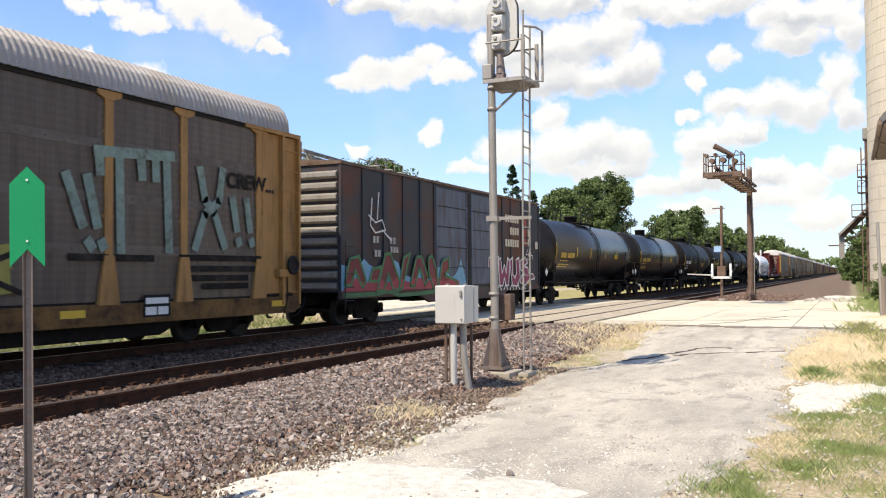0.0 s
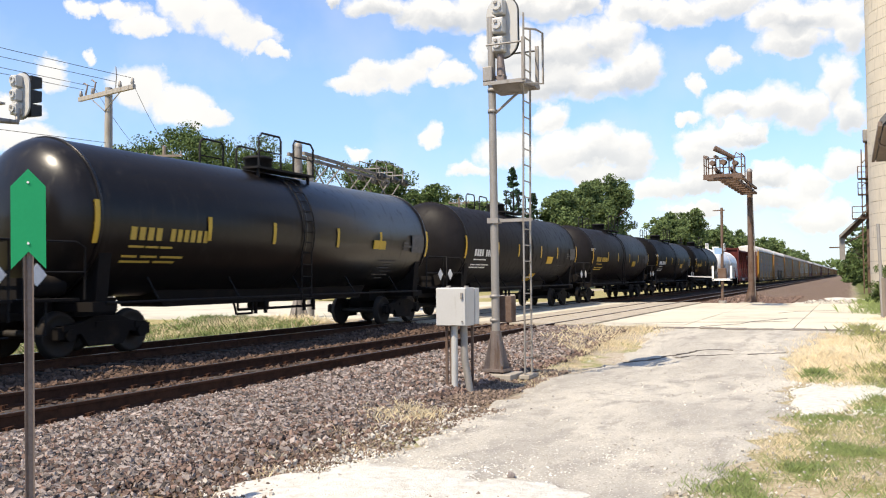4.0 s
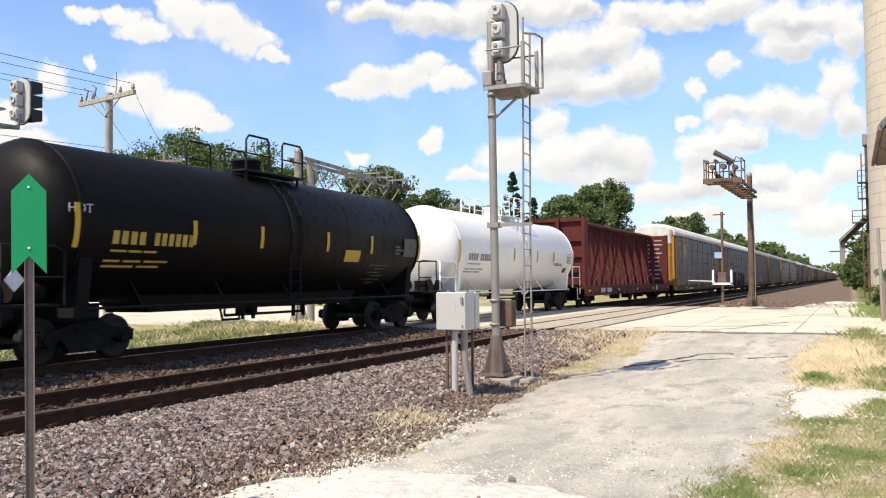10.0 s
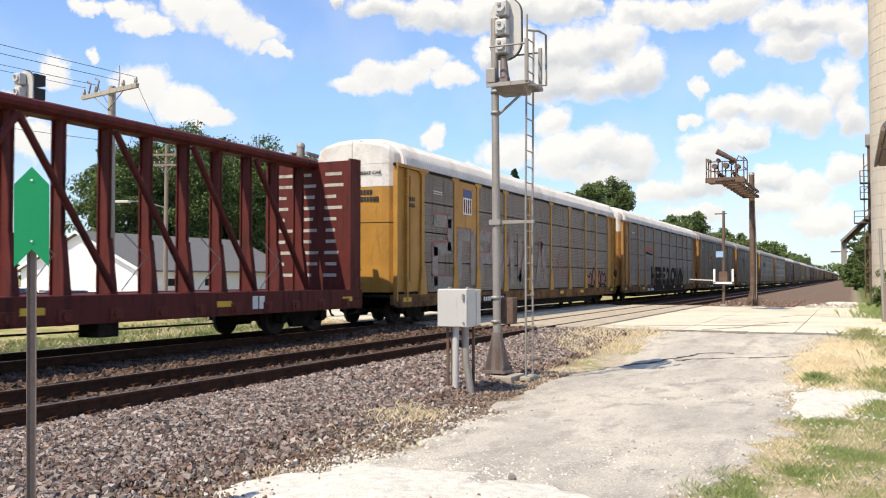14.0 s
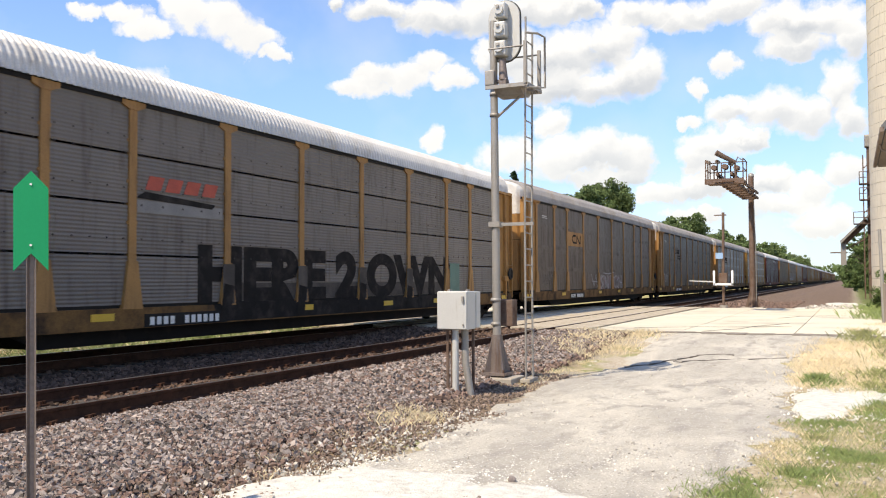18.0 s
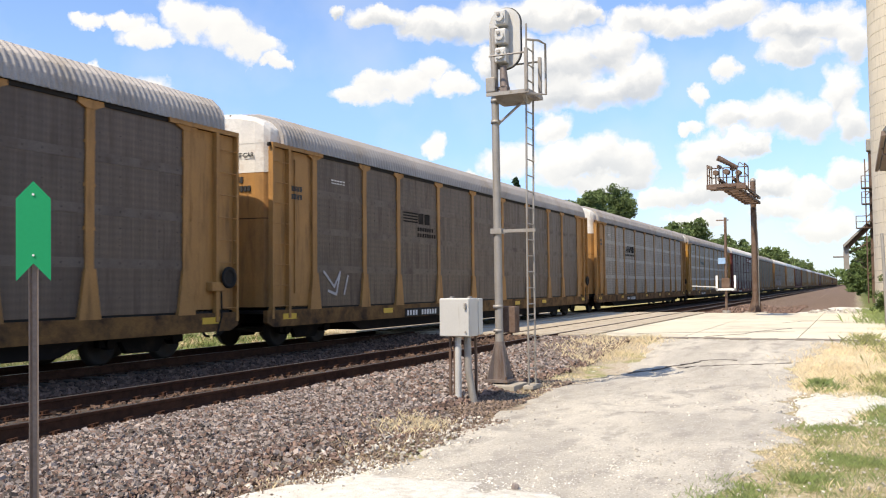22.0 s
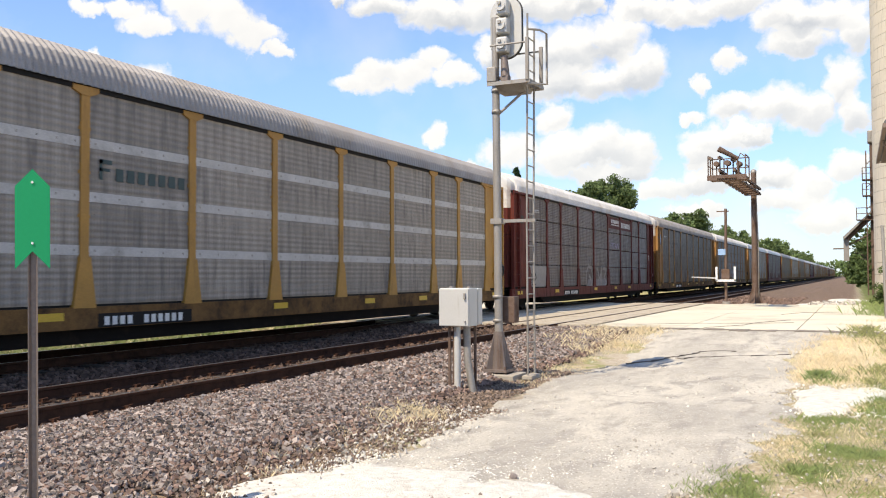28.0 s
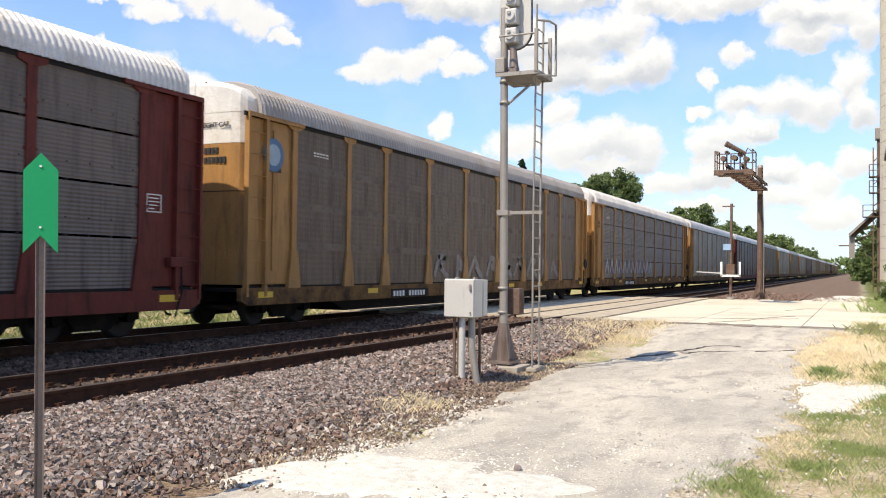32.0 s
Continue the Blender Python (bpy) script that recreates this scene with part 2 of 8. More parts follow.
    if bump:
        bp = N("ShaderNodeBump")
        bp.inputs["Strength"].default_value, bp.inputs["Distance"].default_value = bump, 0.02
        L(h, bp.inputs["Height"])
        L(bp.outputs[0], b.inputs["Normal"])
    return m


RUST, GRIME = (0.11, 0.055, 0.03), (0.03, 0.026, 0.022)
M_YEL = mat("yellow_paint", (0.34, 0.168, 0.046), 0.6, dirt=(0.17, 0.09, 0.035), dirt_amt=0.4, streak=True, scale=1.5)
M_YELO = mat("orange_paint", (0.40, 0.20, 0.035), 0.5, dirt=(0.10, 0.06, 0.03), dirt_amt=0.2, streak=True, scale=1.5)
M_SILL = mat("grimy_yellow_sill", (0.18, 0.092, 0.03), 0.75, spec=0.25, dirt=(0.045, 0.028, 0.018), dirt_amt=0.62, scale=2.0, var=0.35)
M_MAROON = mat("maroon_paint", (0.12, 0.022, 0.015), 0.6, spec=0.25, dirt=(0.04, 0.018, 0.013), dirt_amt=0.4, streak=True)
M_GALV = mat("galvanised_panel", (0.165, 0.139, 0.115), 0.5, 0.0, var=0.15, scale=1.2, dirt=(0.095, 0.075, 0.058), dirt_amt=0.35, streak=True, wave=("Z", 0.075, 2.0), bump=0.35, per_object=0.06)
M_GALVP = mat("perforated_panel", (0.30, 0.26, 0.215), 0.45, 0.0, var=0.2, scale=1.2, dirt=(0.125, 0.108, 0.095), dirt_amt=0.4, streak=True, wave=("Z", 0.11, 1.2), bump=0.3, per_object=0.12, plaid=(("Z", 0.13, 0.16), ("Y", 0.31, 0.14), ("Y", 0.075, 0.12)))
M_BROWNP = mat("rusty_brown_panel", (0.095, 0.065, 0.047), 0.45, 0.0, var=0.18, scale=1.2, dirt=(0.062, 0.043, 0.032), dirt_amt=0.45, streak=True, wave=("Y", 0.11, 0.35), bump=0.25, per_object=0.08, plaid=(("Z", 0.14, 0.12), ("Y", 0.33, 0.12), ("Y", 0.08, 0.1)))
M_BROWNB = mat("worn_brown_band", (0.104, 0.078, 0.062), 0.5, dirt=(0.075, 0.054, 0.042), dirt_amt=0.5, scale=2.0, var=0.3)
M_DARKP = mat("grimy_panel", (0.128, 0.10, 0.082), 0.42, 0.0, var=0.2, scale=1.2, dirt=(0.06, 0.045, 0.04), dirt_amt=0.5, streak=True, wave=("Z", 0.075, 2.0), bump=0.35, per_object=0.08)
M_ROOF = mat("weathered_roof", (0.32, 0.295, 0.275), 0.55, 0.15, dirt=(0.28, 0.24, 0.2), dirt_amt=0.4, scale=0.8)
M_ROOFW = mat("white_roof", (0.60, 0.575, 0.54), 0.5, dirt=(0.4, 0.34, 0.27), dirt_amt=0.25, scale=0.8)
M_WHITE = mat("white_paint", (0.80, 0.79, 0.765), 0.4, dirt=(0.5, 0.44, 0.36), dirt_amt=0.02, streak=True, var=0.06, bump=0.03)
M_HOOD = mat("stained_white_hood", (0.62, 0.59, 0.54), 0.55, dirt=(0.42, 0.3, 0.21), dirt_amt=0.24, scale=2.5)
M_TANK = mat("black_tank_paint", (0.011, 0.009, 0.008), 0.28, dirt=(0.026, 0.022, 0.02), dirt_amt=0.25, streak=True, var=0.3, bump=0.04, spec=0.28)
M_TANKM = mat("dull_black_tank_paint", (0.014, 0.012, 0.012), 0.5, dirt=(0.02, 0.0165, 0.015), dirt_amt=0.35, streak=True, var=0.3, bump=0.05, spec=0.12)
M_TANKD = mat("sooty_black_tank_paint", (0.0065, 0.0055, 0.005), 0.5, dirt=(0.012, 0.0095, 0.008), dirt_amt=0.35, streak=True, var=0.3, bump=0.05, spec=0.1)
M_BLACK = mat("black_steel", (0.008, 0.007, 0.007), 0.65, dirt=(0.03, 0.023, 0.018), dirt_amt=0.3, spec=0.25)
M_UNDER = mat("grimy_underframe", (0.009, 0.007, 0.006), 0.85, dirt=(0.035, 0.024, 0.017), dirt_amt=0.3, spec=0.2)
M_WHEEL = mat("wheel_steel", (0.02, 0.016, 0.013), 0.7, 0.2, dirt=(0.05, 0.03, 0.02), dirt_amt=0.4)
M_RED = mat("red_oxide_paint", (0.10, 0.017, 0.0135), 0.65, spec=0.25, dirt=(0.05, 0.02, 0.016), dirt_amt=0.45, streak=True)
M_STRIPE = mat("reflective_yellow", (0.62, 0.38, 0.03), 0.45, var=0.15)
M_LETTER = mat("white_lettering", (0.7, 0.69, 0.66), 0.6, var=0.2)
M_LETF = mat("worn_lettering", (0.42, 0.40, 0.35), 0.7, var=0.3, scale=4, dirt=(0.15, 0.12, 0.1), dirt_amt=0.4)
M_LETY = mat("yellow_lettering", (0.55, 0.36, 0.06), 0.6, var=0.2)
M_LETB = mat("black_lettering", (0.02, 0.02, 0.02), 0.6, var=0.2)
M_BOXBLUE = mat("faded_blue_paint", (0.075, 0.098, 0.135), 0.6, dirt=(0.085, 0.048, 0.035), dirt_amt=0.45, streak=True, scale=1.0)
M_BOXDARK = mat("dark_blue_rusted_paint", (0.021, 0.025, 0.034), 0.65, dirt=(0.12, 0.045, 0.025), dirt_amt=0.4, scale=0.9)
M_BOXBROWN = mat("brown_rusted_paint", (0.042, 0.033, 0.033), 0.65, dirt=(0.135, 0.05, 0.026), dirt_amt=0.6, scale=0.9)
M_RAIL = mat("rusty_rail", (0.06, 0.027, 0.016), 0.85, 0.0, spec=0.15, dirt=(0.03, 0.016, 0.011), dirt_amt=0.5, scale=8)
M_RAILTOP = mat("worn_rail_head", (0.30, 0.28, 0.26), 0.35, 0.9, var=0.3, scale=6)
M_TIE = mat("creosoted_wood", (0.055, 0.042, 0.033), 0.85, dirt=(0.12, 0.09, 0.07), dirt_amt=0.3, scale=6, stretch=(0.4, 4, 4), per_object=0.25)
M_STONE = mat("ballast_stone", (0.222, 0.186, 0.166), 0.95, var=0.3, scale=20, fine=90, island=0.78, spec=0.2)
# Oily brown ballast; its dark tone also carries the train's shadow.
M_STONET = mat("oily_shaded_ballast", (0.105, 0.068, 0.05), 0.9, var=0.3, scale=3, fine=90, island=0.6, spec=0.2)
M_STONER = mat("ballast_stone_reddish", (0.18, 0.122, 0.098), 0.9, var=0.25, scale=20, fine=90, island=0.55, spec=0.2)
M_CONC = mat("concrete_paving", (0.58, 0.53, 0.415), 0.85, var=0.12, scale=0.6, fine=25, dirt=(0.33, 0.29, 0.23), dirt_amt=0.35, bump=0.2, per_object=0.06)
M_PADC = mat("pad_concrete", (0.34, 0.30, 0.245), 0.85, var=0.15, scale=3, dirt=(0.3, 0.25, 0.2), dirt_amt=0.3)
M_GALVS = mat("grey_galvanised_steel", (0.30, 0.275, 0.245), 0.55, 0.3, var=0.15, scale=4, dirt=(0.16, 0.13, 0.1), dirt_amt=0.3, streak=True)
M_RUSTP = mat("rusty_brown_steel", (0.15, 0.10, 0.075), 0.75, 0.2, dirt=RUST, dirt_amt=0.5, scale=4)
M_BOXG = mat("light_grey_enamel", (0.48, 0.47, 0.44), 0.45, var=0.06, dirt=(0.3, 0.26, 0.2), dirt_amt=0.12, streak=True, bump=0.04)
M_GREEN = mat("green_sign_sheet", (0.004, 0.27, 0.105), 0.55, var=0.05, bump=0.0, spec=0.15)
M_POST = mat("sign_post_steel", (0.20, 0.16, 0.14), 0.55, 0.4, dirt=RUST, dirt_amt=0.3, streak=True)
M_BOLT = mat("dark_bolt", (0.05, 0.037, 0.03), 0.7)
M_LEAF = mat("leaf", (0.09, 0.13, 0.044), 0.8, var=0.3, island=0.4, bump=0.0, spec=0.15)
# Lighter copy of leaf: far trees' sun and haze put into the colour.
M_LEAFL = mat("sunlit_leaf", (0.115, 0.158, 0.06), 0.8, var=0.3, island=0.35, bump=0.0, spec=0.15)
M_LEAFD = mat("dark_needles", (0.022, 0.05, 0.018), 0.6, var=0.3, island=0.4, bump=0.0, spec=0.3)
M_BARK = mat("bark", (0.10, 0.075, 0.055), 0.9, scale=6, stretch=(3, 3, 0.6), bump=0.5)
M_SILO = mat("cream_silo_concrete", (0.62, 0.54, 0.42), 0.85, var=0.08, scale=0.8, dirt=(0.40, 0.34, 0.26), dirt_amt=0.3, streak=True)
M_SILOJ = mat("silo_joint", (0.26, 0.215, 0.16), 0.9, var=0.2)
M_WOODP = mat("weathered_pole_wood", (0.20, 0.16, 0.125), 0.85, scale=3, stretch=(4, 4, 0.4))
M_GRASS = mat("green_grass", (0.21, 0.265, 0.09), 0.7, island=0.25, bump=0.0)
M_DRY = mat("dry_grass", (0.68, 0.565, 0.37), 0.75, island=0.14, bump=0.0)
M_OLIVE = mat("olive_grass", (0.27, 0.275, 0.11), 0.75, island=0.4, bump=0.0)
M_HOUSE = mat("white_siding", (0.72, 0.72, 0.70), 0.6, var=0.05, wave=("Z", 0.12, 1.0))
M_SHING = mat("grey_shingle", (0.125, 0.125, 0.125), 0.85, var=0.25, scale=5, fine=50)
M_BROWN = mat("brown_wall", (0.19, 0.14, 0.11), 0.8)
M_GLASS = mat("dark_window", (0.02, 0.025, 0.03), 0.08, var=0.1, bump=0.0)
M_CAR = mat("dark_blue_car_paint", (0.03, 0.045, 0.09), 0.25, coat=0.6, bump=0.0)
M_CABLE = mat("cable", (0.03, 0.03, 0.03), 0.7, bump=0.0)
M_SIGDARK = mat("black_signal_backing", (0.012, 0.012, 0.012), 0.6)

# ---- builders ----


class Shape:
    """Collects vertices and faces of one mesh."""

    def __init__(self):
        self.v, self.f, self.sm = [], [], []

    def face(self, idx, smooth=False):
        self.f.append(idx)
        self.sm.append(smooth)

    def box(self, x0, x1, y0, y1, z0, z1):
        n = len(self.v)
        self.v += [(x, y, z) for z in (z0, z1) for y in (y0, y1) for x in (x0, x1)]
        for q in ((0, 2, 3, 1), (4, 5, 7, 6), (0, 1, 5, 4), (2, 6, 7, 3), (0, 4, 6, 2), (1, 3, 7, 5)):
            self.face([n + i for i in q])
        return self

    def chamfer(self, x0, x1, y0, y1, z0, z1, c=0.01):
        """A box with all edges cut."""
        n = len(self.v)
        bm = bmesh.new()
        bmesh.ops.create_cube(bm, size=1)
        for q in bm.verts:
            q.co = ((x0 + x1) / 2 + q.co.x * (x1 - x0), (y0 + y1) / 2 + q.co.y * (y1 - y0), (z0 + z1) / 2 + q.co.z * (z1 - z0))
        bmesh.ops.bevel(bm, geom=bm.edges[:], offset=c, segments=2, affect="EDGES", profile=0.5)
        bm.verts.index_update()
        self.v += [tuple(q.co) for q in bm.verts]
        for q in bm.faces:
            self.face([n + w.index for w in q.verts])
        bm.free()
        return self

    def tube(self, p0, p1, r0, r1=None, n=10, cap=True):
        r1 = r0 if r1 is None else r1
        a, b = Vector(p0), Vector(p1)
        q = (b - a).to_track_quat("Z", "Y")
        s = len(self.v)
        for p, r in ((a, r0), (b, r1)):
            for i in range(n):
                t = 2 * math.pi * i / n
                self.v.append(tuple(p + q @ Vector((r * math.cos(t), r * math.sin(t), 0))))
        for i in range(n):
            j = (i + 1) % n
            self.face([s + i, s + j, s + n + j, s + n + i], n > 5)
        if cap:
            self.caps(range(s, s + n), range(s + n, s + 2 * n))
        return self

    def caps(self, *loops):
        """Flat ends on vertices of their own, so that the round side shades evenly."""
        for loop in loops:
            n = len(self.v)
            self.v += [self.v[i] for i in loop]
            self.face(list(range(n, len(self.v))))

    def path(self, pts, r, n=8):
        """One round bar that bends through the points."""
        p = [Vector(q) for q in pts]
        s = len(self.v)
        up = None
        for i, q in enumerate(p):
            d = (p[min(i + 1, len(p) - 1)] - p[max(i - 1, 0)]).normalized()
            if up is None:
                up = d.orthogonal().normalized()
            up = (up - d * up.dot(d)).normalized()
            w = d.cross(up)
            for k in range(n):
                t = 2 * math.pi * k / n
                self.v.append(tuple(q + up * (r * math.cos(t)) + w * (r * math.sin(t))))
        for i in range(len(p) - 1):
            for k in range(n):
                j = (k + 1) % n
                self.face([s + i * n + k, s + i * n + j, s + i * n + n + j, s + i * n + n + k], True)
        e = s + (len(p) - 1) * n
        self.caps(range(s, s + n), range(e, e + n))
        return self

    def lathe(self, prof, n=40, axis="Y", cx=0.0, cz=0.0):
        """prof: (along, radius) pairs; round the axis through (cx, cz)."""
        s = len(self.v)
        for a, r in prof:
            for i in range(n):
                t = 2 * math.pi * i / n
                c, d = r * math.cos(t), r * math.sin(t)
                self.v.append((cx + c, a, cz + d) if axis == "Y" else ((cx + c, cz + d, a) if axis == "Z" else (a, cx + c, cz + d)))
        for k in range(len(prof) - 1):
            for i in range(n):
                j = (i + 1) % n
                q = [s + k * n + i, s + k * n + j, s + k * n + n + j, s + k * n + n + i]
                self.face(q[::-1] if axis == "Y" else q, True)
        last = s + (len(prof) - 1) * n
        self.caps(range(s, s + n), range(last, last + n))
        return self

    def prism(self, poly, plane, a, b):
        """A closed outline, pushed from a to b: plane 'yz' along x, 'xz' along y, 'xy' along z."""
        s, m = len(self.v), len(poly)
        for w in (a, b):
            for p, q in poly:
                self.v.append({"yz": (w, p, q), "xz": (p, w, q), "xy": (p, q, w)}[plane])
        self.face([s + i for i in range(m)][::-1])
        self.face([s + m + i for i in range(m)])
        for i in range(m):
            j = (i + 1) % m
            self.face([s + i, s + j, s + m + j, s + m + i])
        return self

    def mesh(self, name, material):
        me = bpy.data.meshes.new(name)
        me.from_pydata(self.v, [], self.f)
        me.polygons.foreach_set("use_smooth", self.sm)
        me.materials.append(material)
        bm = bmesh.new()
        bm.from_mesh(me)
        bmesh.ops.recalc_face_normals(bm, faces=bm.faces[:])
        bm.to_mesh(me)
        bm.free()
        return me


def part(name, shape, material, parent, label=""):
    ob = new(name, shape.mesh(name, material))
    ob.parent = parent
    if label:
        ob["label"] = label
    return ob


def thing(name, label, category, group="", m=None, kind=""):
    ob = new(name)
    ob.empty_display_size = 0.2
    if m is not None:
        ob.matrix_basis = m
    return tagged(ob, label, category, group, kind)


def solid(name, shape, material, label, category="", group="", kind="", m=None):
    ob = new(name, shape.mesh(name, material))
    if m is not None:
        ob.matrix_basis = m
    return tagged(ob, label, category, group, kind)


def fast_mesh(name, verts, faces, material, smooth=False):
    """verts (n, 3) and faces (m, k) as arrays."""
    me = bpy.data.meshes.new(name)
    k = faces.shape[1]
    me.vertices.add(len(verts))
    me.vertices.foreach_set("co", verts.astype(np.float32).ravel())
    me.loops.add(faces.size)
    me.loops.foreach_set("vertex_index", faces.astype(np.int32).ravel())
    me.polygons.add(len(faces))
    me.polygons.foreach_set("loop_start", np.arange(0, faces.size, k, dtype=np.int32))
    me.polygons.foreach_set("use_smooth", np.full(len(faces), smooth))
    me.materials.append(material)
    me.update(calc_edges=True)
    return me


def text_mesh(words, size, material, name="lettering", shear=0.0, bold=0.0):
    cu = bpy.data.curves.new(name, "FONT")
    cu.body, cu.size, cu.extrude, cu.align_x, cu.align_y, cu.shear, cu.offset = words, size, 0.002, "CENTER", "CENTER", shear, bold
    tmp = bpy.data.objects.new(name, cu)
    me = bpy.data.meshes.new_from_object(tmp)
    bpy.data.objects.remove(tmp)
    me.materials.clear()
    me.materials.append(material)
    return me


# ---- ground ----
NEAR, FAR, HALF = -9.2, -14.18, 0.755
RNG = np.random.default_rng(7)


def smooth(a, b, t):
    t = np.clip((t - a) / (b - a), 0, 1)
    return t * t * (3 - 2 * t)


def wob(x, y, s, seed=0):
    return np.sin(x * s + 1.3 * seed) * np.cos(y * s * 0.83 + 2.1 * seed) + 0.5 * np.sin(x * s * 2.3 + y * s * 1.7 + seed)


def height(x, y):
    """Ground level; 0 is the top of the rails."""
    x, y = np.asarray(x, float), np.asarray(y, float)
    low = -0.46 + 0.03 * wob(x, y, 0.5) + 0.012 * wob(x, y, 2.1, 3)
    bed = smooth(-17.2, -15.6, x) * (1 - smooth(-7.5, -5.3, x))
    z = low + (-0.25 + 0.05 * smooth(-8.5, -8.15, x) - low) * bed
    street = smooth(19.0, 26.0, y) * (1 - smooth(47.5, 52.0, y))
    z = z + (-0.075 - z) * street
    z = z + np.where((x > -5.3) & (y > 52), 0.15, 0) * smooth(52, 60, y) * smooth(-5.3, -3.5, x)
    return z


def grid_mesh(name, xs, ys, zfun, material):
    X, Y = np.meshgrid(xs, ys)
    v = np.stack([X.ravel(), Y.ravel(), zfun(X, Y).ravel()], 1)
    n, m = len(xs), len(ys)
    i = (np.arange(m - 1)[:, None] * n + np.arange(n - 1)[None, :]).ravel()
    return fast_mesh(name, v, np.stack([i, i + 1, i + n + 1, i + n], 1), material, True)


def ground_material():
    """Dirt, grass and gravel, laid out by place in the ground's own space."""
    m = bpy.data.materials.new("mixed_ground")
    m.use_nodes = True
    nt = m.node_tree
    N, L = nt.nodes.new, nt.links.new
    b = nt.nodes["Principled BSDF"]
    co = N("ShaderNodeTexCoord").outputs["Object"]
    sep = N("ShaderNodeSeparateXYZ")
    L(co, sep.inputs[0])

    def op(kind, a, c=None, clamp=False):
        n = N("ShaderNodeMath")
        n.operation, n.use_clamp = kind, clamp
        for i, v in enumerate((a, c)):
            if v is None:
                continue
            if isinstance(v, (int, float)):
                n.inputs[i].default_value = v
            else:
                L(v, n.inputs[i])
        return n.outputs[0]

    def noise_at(scale, detail=5):
        n = N("ShaderNodeTexNoise")
        L(co, n.inputs[0])
        n.inputs["Scale"].default_value, n.inputs["Detail"].default_value, n.inputs["Roughness"].default_value = scale, detail, 0.62
        return n.outputs["Fac"]

    def span(v, lo, hi):
        n = N("ShaderNodeMapRange")
        n.interpolation_type = "SMOOTHSTEP"
        L(v, n.inputs[0])
        n.inputs[1].default_value, n.inputs[2].default_value = lo, hi
        return n.outputs[0]

    def blend(f, a, c):
        n = N("ShaderNodeMix")
        n.data_type = "RGBA"
        L(f, n.inputs[0])
        for i, v in ((6, a), (7, c)):
            if isinstance(v, tuple):
                n.inputs[i].default_value = (*v, 1)
            else:
                L(v, n.inputs[i])
        return n.outputs[2]

    big, mid, fine = noise_at(0.35), noise_at(1.7), noise_at(16)
    peb = N("ShaderNodeTexVoronoi")
    L(co, peb.inputs[0])
    peb.inputs["Scale"].default_value = 26
    xw = op("ADD", sep.outputs[0], op("MULTIPLY", op("SUBTRACT", mid, 0.5), 1.6))
    grass = blend(span(mid, 0.42, 0.6), (0.42, 0.33, 0.17), (0.19, 0.215, 0.065))
    grass = blend(span(fine, 0.4, 0.75), grass, (0.31, 0.27, 0.12))
    dirt = blend(span(fine, 0.35, 0.7), (0.34, 0.28, 0.21), (0.50, 0.44, 0.35))
    gravel = blend(span(peb.outputs["Distance"], 0.1, 0.7), (0.13, 0.09, 0.07), (0.045, 0.032, 0.026))
    white = blend(span(fine, 0.35, 0.7), (0.56, 0.53, 0.46), (0.72, 0.69, 0.62))
    # beside the drive: dirt, pale stone and patchy grass
    near = blend(span(op("ADD", big, op("MULTIPLY", mid, 0.6)), 0.76, 0.98), dirt, grass)
    near = blend(span(op("ADD", mid, op("MULTIPLY", big, 0.4)), 0.84, 0.9), near, white)
    bed = op("MULTIPLY", span(xw, -17.0, -16.4), span(op("MULTIPLY", xw, -1.0), 5.3, 6.4))
    far_side = blend(span(op("MULTIPLY", xw, -1.0), 15.5, 16.5), near, grass)
    lane = op("MULTIPLY", span(op("MULTIPLY", xw, -1.0), 29.8, 30.6), span(xw, -35.0, -34.2))
    col = blend(lane, far_side, dirt)
    col = blend(bed, col, gravel)
    # bare brown soil between the ballast and the drive
    strip = op("MULTIPLY", op("MULTIPLY", span(xw, -6.6, -6.1), span(op("MULTIPLY", xw, -1.0), 4.5, 5.2)), span(op("MULTIPLY", sep.outputs[1], -1.0), -14.5, -12.5))
    soil = blend(span(fine, 0.35, 0.7), (0.15, 0.105, 0.07), (0.30, 0.22, 0.15))
    col = blend(strip, col, soil)
    # brown stone shoulder past the street
    far_bed = op("MULTIPLY", op("MULTIPLY", span(sep.outputs[1], 48.5, 50.0), span(op("MULTIPLY", xw, -1.0), -0.6, 0.4)), span(xw, -9.0, -8.0))
    brown = blend(span(peb.outputs["Distance"], 0.1, 0.7), (0.27, 0.19, 0.14), (0.12, 0.085, 0.065))
    col = blend(far_bed, col, brown)
    lush = op("MULTIPLY", span(sep.outputs[1], 58.0, 64.0), span(xw, 0.0, 0.8))
    col = blend(lush, col, (0.13, 0.15, 0.05))
    straw = op("MULTIPLY", op("MULTIPLY", span(sep.outputs[1], 16.4, 17.6), span(op("MULTIPLY", sep.outputs[1], -1.0), -34.0, -31.0)), span(xw, -1.6, -0.9))
    col = blend(straw, col, blend(span(fine, 0.3, 0.7), (0.48, 0.395, 0.25), (0.64, 0.55, 0.38)))
    verge = op("MULTIPLY", op("MULTIPLY", span(sep.outputs[1], 5.0, 6.5), span(op("MULTIPLY", sep.outputs[1], -1.0), -17.6, -16.4)), span(xw, -1.6, -0.9))
    turf = blend(span(mid, 0.4, 0.6), (0.36, 0.29, 0.19), (0.26, 0.235, 0.115))
    col = blend(verge, col, blend(span(fine, 0.42, 0.66), turf, (0.46, 0.39, 0.27)))
    L(col, b.inputs["Base Color"])
    b.inputs["Roughness"].default_value = 0.95
    b.inputs["Specular IOR Level"].default_value = 0.2
    bp = N("ShaderNodeBump")
    bp.inputs["Strength"].default_value, bp.inputs["Distance"].default_value = 0.6, 0.03
